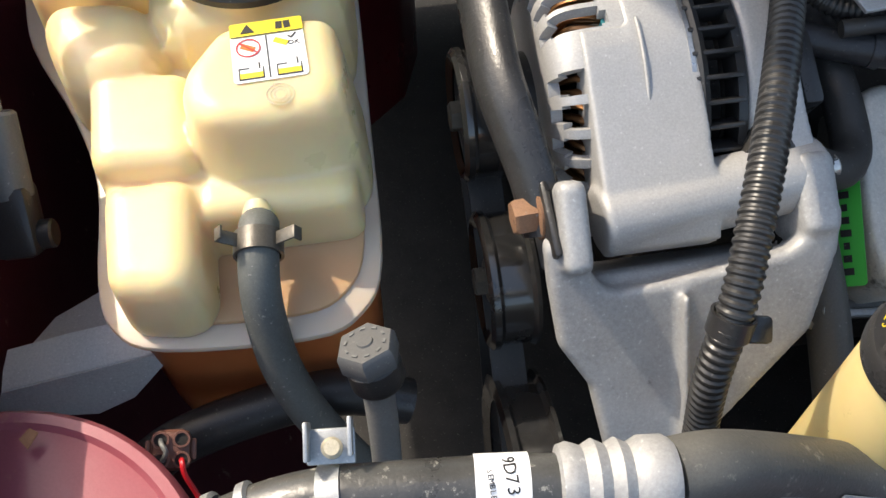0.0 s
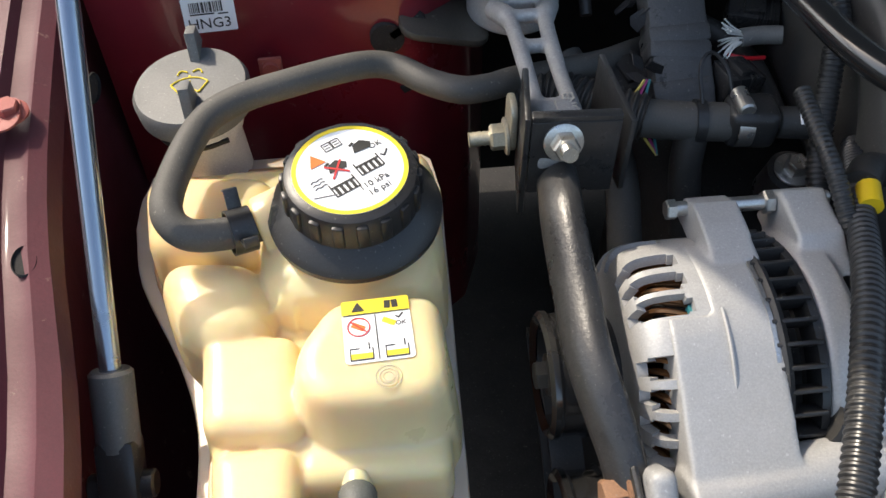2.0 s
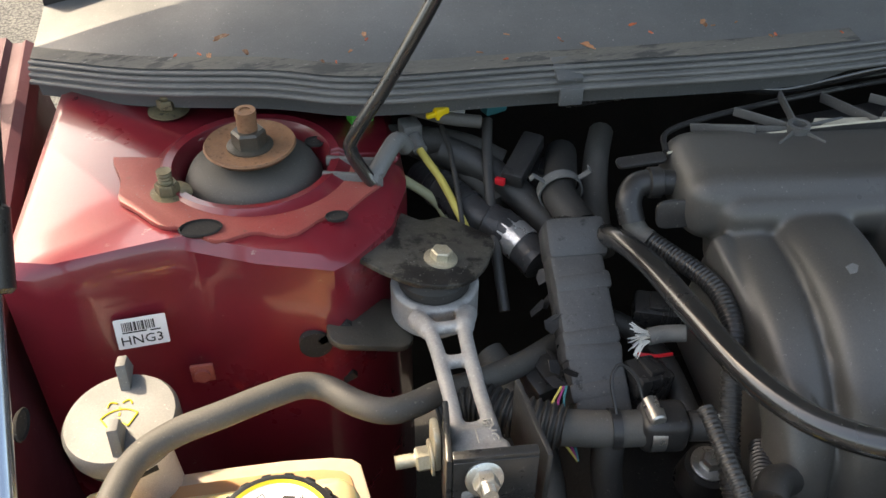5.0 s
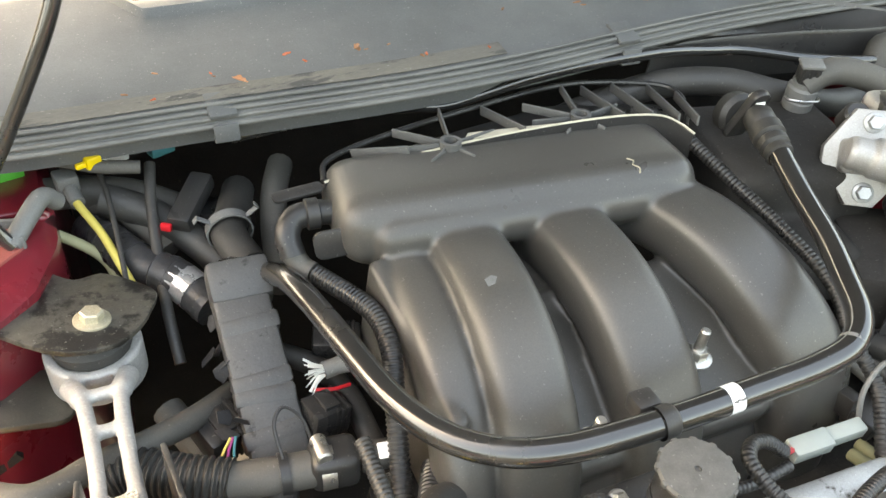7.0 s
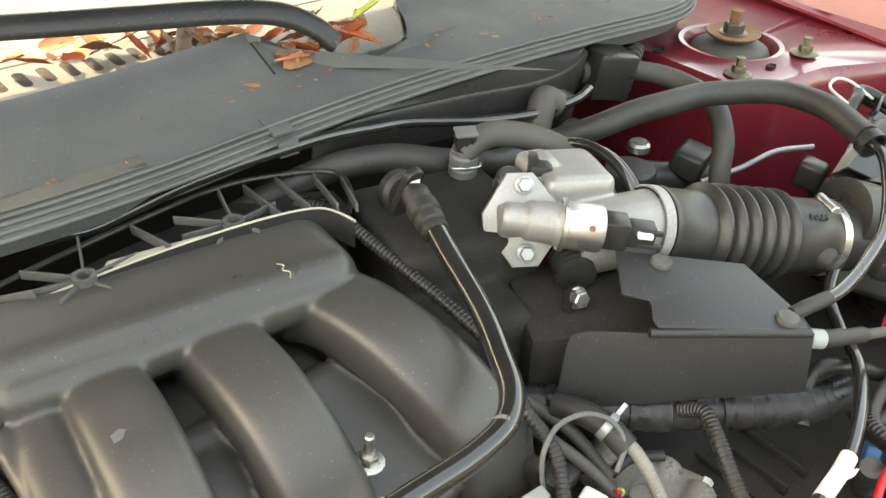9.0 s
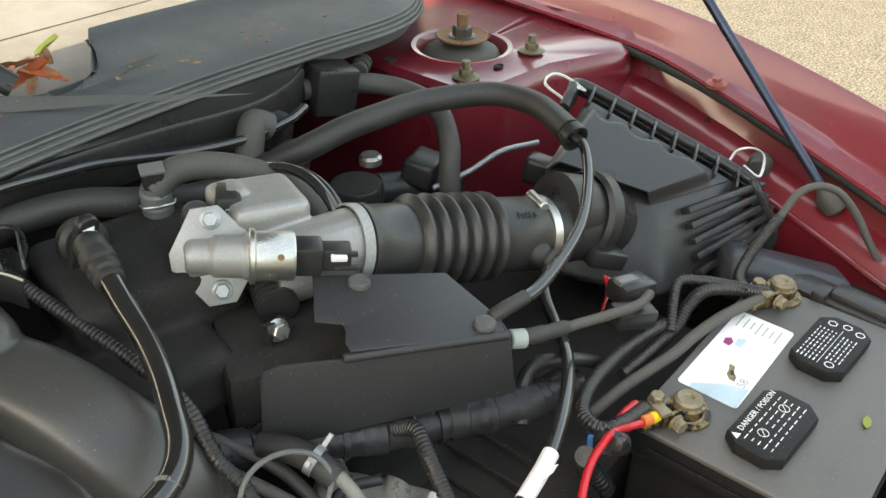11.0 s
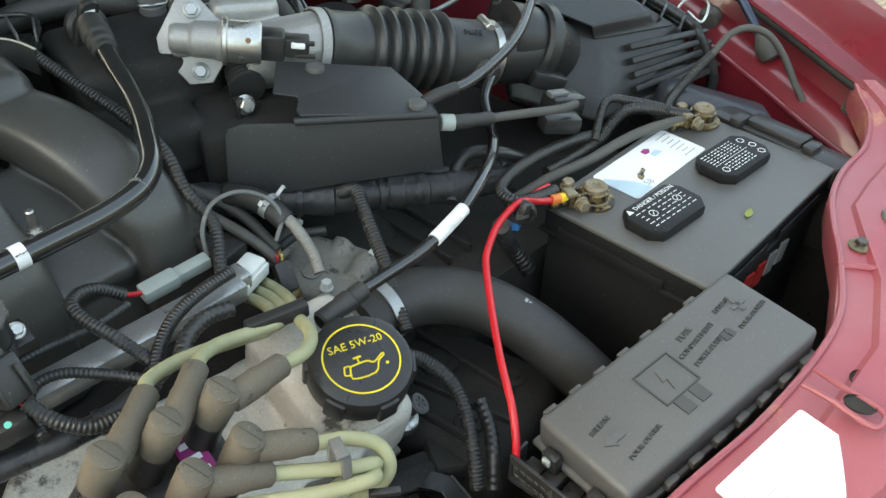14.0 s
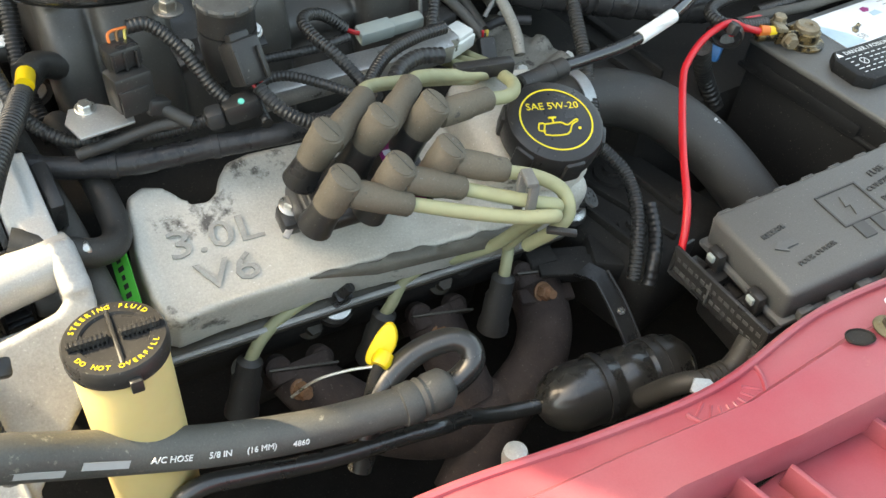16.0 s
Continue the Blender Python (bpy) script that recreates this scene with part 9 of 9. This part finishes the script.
part("top", lathe(B(), m, [(0, .0410), (.003, .0410), (.003, .043), (.020, .043), (.0285, .0422), (.0300, .0400), (.0290, .0365), (.026, .036)], 40), LIDDUST, G, "dusty grey lid")
for k in range(12):
    a = math.radians(30 * k)
    part("lid_notch", box(B(), None, (.004, .006, .005), m=m @ pose(.0292 * math.cos(a), .0292 * math.sin(a), .0395, 0, 0, 30 * k), bev=.001), LIDDUST, G)
part("body", box(B(), None, (.032, .032, .06), m=m @ pose(0, -.004, -.045), bev=.005), BLACKP, G)
part("bracket", box(B(), (-.050, -.110, .912), (.066, .020, .003), (20, 0, 0), .001), BLKST, G)
for q in ((-.075, -.111, .917), (-.026, -.116, .920)):
    bm = B()
    hexhead(bm, q, (0, -.6, .7), .0045, .005, 1.4)
    part("screw", bm, STEEL, G)
S = thing("egr_plug", (-.055, -.163, .93), "black plug with red-tipped wires", "connector", "connectors")
part("plug", box(B(), (-.0535, -.163, .930), (.022, .022, .030), (-30, 0, 10), .003), BLACKP, S)
part("latch", box(B(), (-.0545, -.156, .944), (.015, .010, .008), (-30, 0, 10), .002), BLACKP, S)
for dx in (-.008, .008):
    part("plug_rib", box(B(), (-.0535 + dx, -.1745, .934), (.0025, .003, .022), (-30, 0, 10), .0008), BLACKP, S)
part("plug_collar", box(B(), (-.0525, -.169, .921), (.017, .015, .006), (-30, 0, 10), .002), BLACKP, S)
for dx in (-.003, .003):
    part("wire", hose(B(), [(-.052 + dx, -.169, .921), (-.050 + dx, -.172, .917), (-.049 + dx * .6, -.174, .914)], .0013, 6), REDWIRE, S)
conduit("wire_loom", [(-.0495, -.173, .915), (-.046, -.181, .909), (-.039, -.191, .902), (-.026, -.200, .895), (-.010, -.202, .892), (.012, -.204, .889)], 0.0051, "corrugated loom from the regulator plug")
S = thing("differential_sensor", (-.128, -.15, .90), "black pressure sensor block on a steel bracket", "sensor")
part("block", box(B(), (-.125, -.144, .920), (.026, .020, .026), (-5, 0, 8), .003), BLACKP, S)
part("block_rib", box(B(), (-.125, -.1545, .916), (.020, .002, .018), (-5, 0, 8), .0008), BLACKP, S)
part("port_lug", box(B(), (-.112, -.150, .906), (.016, .014, .012), (-5, 20, 8), .003), BLACKP, S)
part("plug", box(B(), (-.1245, -.136, .940), (.022, .017, .015), (-5, 0, 8), .003), BLACKP, S)
for dx in (-.0075, 0, .0075):
    part("plug_rib", box(B(), (-.1245 + dx, -.1455, .940), (.002, .002, .012), (-5, 0, 8), .0006), BLACKP, S)
part("bracket", prism(B(), pose(-.146, -.138, .899, 6, 0, 8), [(-.020, -.014), (.016, -.016), (.020, -.004), (.004, .012), (-.014, .016), (-.022, .004)], .0025, .0008), GALV, S)
bm = B()
hexhead(bm, (-.152, -.128, .9018), (0, -.2, 1), .0046, .004, 1.5)
part("bracket_bolt", bm, STEEL, S)
part("hose_tee", hose(B(), [(-.110, -.152, .905), (-.102, -.160, .900), (-.095, -.166, .896)], .0045, 12), RUBBER, S)
for dx, mt in ((-.005, ORANGE), (0, COPPER), (.005, YWIRE)):
    part("wire", hose(B(), [(-.124 + dx, -.132, .946), (-.122 + dx, -.128, .952), (-.113, -.128, .953)], .0010, 6), mt, S)
conduit("wire_loom", [(-.116, -.128, .953), (-.102, -.130, .952), (-.088, -.142, .938), (-.076, -.158, .914), (-.066, -.168, .902)], 0.0048, "corrugated loom from the sensor block")
conduit("wire_loom", [(-.195, -.03, .93), (-.194, -.08, .920), (-.188, -.115, .900), (-.171, -.134, .888), (-.150, -.142, .885), (-.130, -.148, .885), (-.105, -.155, .886), (-.082, -.163, .893)], 0.0050, "long corrugated loom along the engine")
harness("taped_harness", [(-.22, -.115, .885), (-.20, -.132, .878), (-.177, -.143, .873), (-.139, -.157, .872), (-.112, -.163, .873), (-.086, -.169, .875), (-.060, -.177, .877), (-.032, -.185, .880), (.002, -.188, .882), (.04, -.176, .885)], .0080, TAPE, "thick taped engine harness")
rubber_hose("sensor_hose", [(-.168, -.150, .885), (-.145, -.152, .888), (-.118, -.155, .893), (-.10, -.160, .895)], .0042, RUBBER, "short rubber sensor hose", 12)
S = thing("inline_plug", (-.084, -.175, .90), "black inline plug with green dot", "connector", "connectors")
part("plug", box(B(), (-.062, -.172, .902), (.026, .016, .016), (0, -12, -12), .004), BLACKP, S)
part("plug", box(B(), (-.080, -.168, .897), (.013, .015, .014), (0, -10, -12), .004), SATIN, S)
part("green_dot", lathe(B(), along((-.0640, -.1765, .9098), (-.0645, -.180, .918)), [(0, .0006), (.0022, .0005), (.0022, -.001)], 14), MINT, S)
# fuel rail and injector loom
FRL = thing("fuel_rail", (.03, -.135, .88), "galvanised fuel rail under the wiring", "fuel rail")
part("rail", box(B(), (.035, -.136, .878), (.19, .022, .018), (8, 0, -2), .003), RAILST, FRL)
part("end_cap", box(B(), (.134, -.132, .878), (.012, .020, .016), (6, 0, 2), .003), RAILST, FRL)
conduit("wire_loom", [(.052, -.109, .898), (.037, -.106, .911), (.022, -.108, .917), (.012, -.118, .918), (.013, -.135, .914), (.020, -.154, .908), (.028, -.171, .897), (.030, -.188, .890)], 0.0048, "looped corrugated injector loom")
conduit("wire_loom", [(.120, -.145, .900), (.090, -.150, .902), (.060, -.160, .902), (.035, -.178, .898), (.018, -.198, .893)], 0.0051, "corrugated loom beside the fuel rail")
conduit("wire_loom", [(.018, -.190, .896), (.0, -.170, .900), (-.020, -.152, .902), (-.038, -.150, .900), (-.048, -.168, .896), (-.050, -.185, .892)], 0.0039, "thin looped loom over the harness")
conduit("wire_loom", [(-.06, -.118, .895), (-.02, -.116, .895), (.02, -.120, .895), (.05, -.118, .896)], 0.0038, "thin loom below the manifold")
conduit("wire_loom", [(.040, -.198, .902), (.055, -.185, .905), (.075, -.178, .905), (.095, -.180, .902)], 0.0062, "short wide corrugated sleeve", pitch=.005)
S = thing("grey_plug", (.082, -.125, .90), "pale grey-green inline plug pair", "connector", "connectors")
part("plug_half", box(B(), (.082, -.104, .885), (.030, .014, .012), (8, -4, -4), .002), CONNG, S)
part("plug_half", box(B(), (.111, -.104, .885), (.030, .011, .011), (8, -4, -4), .002), CONNG, S)
part("red_wire", hose(B(), [(.068, -.104, .887), (.060, -.107, .892), (.050, -.109, .899)], .0020, 6), REDWIRE, S)
S = thing("black_plug", (.135, -.10, .89), "black square plug with grey wire loop", "connector", "connectors")
part("plug", box(B(), (.150, -.092, .872), (.028, .024, .016), (6, 0, 12), .003), BLACKP, S)
part("plug", box(B(), (.138, -.082, .880), (.012, .014, .020), (0, 0, 12), .003), BLACKP, S)
part("wire_loop", hose(B(), [(.128, -.100, .885), (.133, -.092, .905), (.148, -.088, .920), (.170, -.092, .922), (.190, -.100, .910), (.194, -.112, .895), (.182, -.118, .880)], .0019, 8), GREYP, S)
part("white_shell", box(B(), (.143, -.127, .875), (.036, .019, .012), (6, 0, 20), .003), CONNW, S)
part("shell_lip", box(B(), (.146, -.136, .870), (.036, .003, .012), (6, 0, 20), .001), CONNW, S)

# thermostat side, coolant outlet
TH = thing("thermostat_housing", (.19, -.16, .84), "pale cast aluminium thermostat housing with ports", "thermostat housing")
bm = B()
box(bm, (.228, -.122, .812), (.080, .080, .040), (8, 0, 30), .012, 3)
cyl(bm, (.205, -.085, .820), (.238, -.068, .832), .0125)
cyl(bm, (.236, -.068, .831), (.243, -.065, .833), .009)
cyl(bm, (.235, -.150, .822), (.262, -.143, .828), .0115)
cyl(bm, (.236, -.118, .818), (.262, -.112, .832), .010)
cyl(bm, (.205, -.185, .830), (.228, -.206, .838), .024)
cyl(bm, (.168, -.155, .815), (.171, -.152, .836), .0125)
box(bm, (.170, -.190, .838), (.046, .046, .030), (20, 0, 10), .009, 3)
part("casting", bm, HOUSING, TH, fuse=.0020, soften=3)
part("cast_oval", ring(B(), pose(.215, -.122, .8335, 8, 0, 30) @ Matrix.Diagonal((1.5, 1, 1, 1)), .008, .010, .0014, 28), HOUSING, TH)
for q, d in (((.243, -.065, .833), (.7, .3, .5)), ((.262, -.143, .829), (.9, .2, .3)), ((.205, -.150, .834), (0, -.1, 1))):
    bm = B()
    hexhead(bm, q, d, .0050, .006, 1.2)
    part("port_bolt", bm, CONNW, TH)
ts = along((.1705, -.1525, .836), (.1765, -.1285, .866))
part("temperature_sensor", lathe(B(), ts, [(0, -.002), (.0095, -.002), (.0095, .005), (.0075, .007), (.0085, .009), (.0085, .014), (0, .015)], 18), BRASS, TH, "brass temperature sensor")
part("sensor_plug", box(B(), None, (.015, .013, .026), m=ts @ pose(0, 0, .027), bev=.003), BLACKP, TH, "black sensor plug")
part("plug_latch", box(B(), None, (.006, .003, .016), m=ts @ pose(0, -.0075, .028), bev=.001), BLACKP, TH)
for k in (-1, 1):
    part("sensor_wire", hose(B(), [ts @ V(.002 * k, 0, .040), ts @ V(.002 * k, .003, .045), (.184, -.112, .858 + .002 * k), (.196, -.106, .862)], .0011, 6), REDWIRE if k > 0 else YWIRE, TH)
part("sensor_sleeve", hose(B(), [(.193, -.107, .861), (.212, -.108, .864), (.232, -.122, .866)], .0042, 12), TAPE, TH)
rubber_hose("bypass_hose", [(.183, -.055, .895), (.190, -.075, .898), (.195, -.095, .896), (.198, -.112, .888)], .0095, RUBBER, "short black bypass hose")
rubber_hose("bypass_pipe", [(.196, -.100, .895), (.200, -.118, .888), (.200, -.140, .872), (.195, -.155, .860)], .0050, HOUSING, "pale metal bypass pipe", 14, "pipe")
spring_clamp("hose_clamp", (.195, -.095, .897), (.2, -.8, -.3), .0098, (0, 0, 1), GALV, .006, "pale spring clamp on the bypass hose")
harness("taped_harness", [(.165, -.03, .885), (.205, -.055, .880), (.235, -.080, .876), (.27, -.105, .874), (.31, -.130, .872), (.345, -.150, .868), (.38, -.160, .862), (.42, -.165, .855)], .0145, TAPE, "thick tape-wrapped harness crossing behind the engine")
conduit("wire_loom", [(.262, -.110, .885), (.262, -.128, .896), (.252, -.148, .892), (.244, -.168, .880), (.235, -.190, .868), (.222, -.215, .855), (.21, -.24, .84)], .0062, "corrugated loom branching to the thermostat")
for pts, r in (([(.130, -.02, .900), (.148, -.055, .898), (.160, -.080, .890), (.172, -.105, .876), (.18, -.13, .86)], .0046), ([(.155, -.01, .900), (.172, -.045, .892), (.184, -.075, .880), (.188, -.110, .862)], .0050)):
    rubber_hose("fuel_line", pts, r, DUSTRUB, "dusty dark fuel line between engine parts", 12, "tube", "fuel lines")
for pts in ([(.40, -.17, .86), (.37, -.15, .872), (.34, -.12, .875), (.30, -.09, .87)], [(.44, -.175, .868), (.41, -.165, .885), (.385, -.150, .888), (.365, -.15, .875), (.345, -.165, .86)], [(.36, -.235, .872), (.38, -.215, .86), (.40, -.19, .845), (.43, -.17, .83)]):
    rubber_hose("black_cable", pts, .0062, LOOM, "black cable among the harnesses", 12, "cable", "black cables")
conduit("wire_loom", [(.35, -.22, .86), (.365, -.215, .835), (.385, -.21, .81), (.40, -.22, .78)], .0084, "wide corrugated loom falling beside the battery", pitch=.006)
# left hoses beside the valve cover, green label
rubber_hose("heater_hose", [(-.196, -.06, .86), (-.194, -.10, .858), (-.190, -.150, .848), (-.187, -.200, .832), (-.184, -.25, .805), (-.180, -.30, .76)], .0105, DUSTRUB, "dusty rubber hose beside the valve cover")
rubber_hose("heater_hose", [(-.165, -.08, .865), (-.162, -.120, .862), (-.160, -.160, .852), (-.163, -.190, .845), (-.178, -.205, .850), (-.20, -.205, .862), (-.225, -.195, .872)], .0095, RUBBER, "black wire sheath turning to the alternator")
gl = thing("green_tag", (-.172, -.215, .80), "bright green sticker with dark print", "sticker")
part("tag", prism(B(), frame_of((-.1700, -.222, .826), (.10, .80, .38), (-.5, .2, -.6)), roundrect(.058, .015, .002), .0006), GREENL, gl)
for k in range(8):
    part("print_bar", box(B(), None, (.0034, .0052 - .0012 * (k % 3), .0004), m=frame_of((-.1700, -.222, .826), (.10, .80, .38), (-.5, .2, -.6)) @ pose(-.022 + .0062 * k, .0006, .0008)), DARK, gl)
# text on the refrigerant hose
def on_hose(p, n, d):
    n, d = Vector(n), Vector(d)
    return frame_of(Vector(p) + n * .0009, d, n.cross(d))


for p, n, d, s in (((-.1931, -.3537, .8262), (.092, -.928, .361), (.881, -.093, -.464), "A/C HOSE"),
                   ((-.1675, -.3565, .8140), (.030, -.901, .432), (.905, -.105, -.38), "5/8 IN"),
                   ((-.1440, -.3595, .8053), (.020, -.905, .425), (.942, -.120, -.314), "(16 MM)"),
                   ((-.1205, -.3628, .7966), (-.001, -.936, .353), (.942, -.120, -.314), "4860")):
    ob = lettering("hose_text", s, on_hose(p, n, d), .0054, WHITE, None, .0003)
    tagged(ob, "white printed size text along the rubber hose", "print")
for p, n, d, w in (((-.2567, -.3505, .8607), (.002, -.999, .039), (.819, -.020, -.573), .030), ((-.2249, -.3506, .8428), (.170, -.946, .277), (.819, -.020, -.573), .026)):
    tagged(part("maker_mark", box(B(), None, (w, .0045, .0005), m=on_hose(p, n, d)), GREYINK), "faded white maker's mark printed on hose", "print")

# ---- cowl debris and wiper ----
WI = thing("wiper_arm", (.1, .40, 1.05), "black wiper arm lying on the cowl", "wiper arm")
part("arm", hose(B(), [(-.28, .500, 1.088), (-.13, .448, 1.085), (-.021, .407, 1.081), (.06, .376, 1.080), (.150, .345, 1.078), (.195, .328, 1.072), (.222, .316, 1.058), (.238, .306, 1.042)], .0120, 14, 8, .55), BLACKP, WI)
random.seed(21)


def leaf(p, size, mat, label, flat=False):
    n = 7
    bm = B()
    k = random.uniform(.3, 1.2)
    out = []
    for i in range(2 * n):
        a = math.pi * 2 * i / (2 * n)
        r = size * (.55 + .35 * abs(math.cos(a))) * random.uniform(.7, 1.1)
        out.append(V(r * math.cos(a), r * .55 * math.sin(a), 0))
    m = pose(*p, random.uniform(-35, 35) * (0 if flat else 1), random.uniform(-35, 35) * (0 if flat else 1), random.uniform(0, 360))
    ctr = [bm.verts.new(m @ V(size * .7 * (j / 4 - .5) * 2 * .6, 0, -.10 * size * k)) for j in range(5)]
    rim = [bm.verts.new(m @ (v + V(0, 0, size * k * .35 * (v.y / size) ** 2 * 4 + random.uniform(-.05, .05) * size))) for v in out]
    c = ctr[2]
    for i in range(2 * n):
        bm.faces.new((c, rim[i], rim[(i + 1) % (2 * n)]))
    bmesh.ops.delete(bm, geom=[v for v in bm.verts if not v.link_faces], context='VERTS')
    bmesh.ops.solidify(bm, geom=list(bm.faces), thickness=.0004)
    hose(bm, [m @ V(-size * .9, 0, 0), m @ V(0, 0, -.06 * size)], .0005, 5, 2)
    mesh_thing("fallen_leaf", bm, mat, label, "leaf", "leaves")


for i in range(26):
    t = random.random()
    leaf((-.16 + .36 * t + random.uniform(-.02, .02), .440 - .04 * t + random.uniform(-.02, .03), 1.040 + random.uniform(0, .012)), random.uniform(.014, .026), LEAF if i % 3 else LEAFR, "dry curled brown leaf on the vent panel")
for i in range(34):
    t = random.random()
    leaf((.05 + .19 * t + random.uniform(-.02, .02), .425 - .085 * t + random.uniform(-.02, .025), 1.034 + random.uniform(0, .016)), random.uniform(.012, .024), (LEAF, LEAFD, LEAFR, LEAFD)[i % 4], "dry brown leaf in the heap below the wiper")
for i in range(16):
    leaf((.235 + random.uniform(-.05, .06), .310 + random.uniform(-.02, .04), 1.036 + random.uniform(0, .010)), random.uniform(.016, .026), LEAFR if i % 2 else LEAF, "curled red-brown leaf beside the wiper")
leaf((.282, .325, 1.060), .022, LEAFG, "green and yellow leaf beside the wiper")
# crumbs caught along the seal
for i in range(60):
    x = random.uniform(-.5, .6)
    pts = [c for c in CE]
    for a, b in zip(CE, CE[1:]):
        if a[0] <= x <= b[0]:
            k = (x - a[0]) / (b[0] - a[0])
            y, z = a[1] + (b[1] - a[1]) * k, a[2] + (b[2] - a[2]) * k
    d = abs(random.gauss(.022, .012)) + .012
    leaf((x, y + d, z + .0065 + d * .24), random.choice((.002, .003, .003, .005, .009 if x < .2 else .004)), random.choice((LEAF, LEAF, LEAFR)), "small dry leaf crumb on the cowl", True)
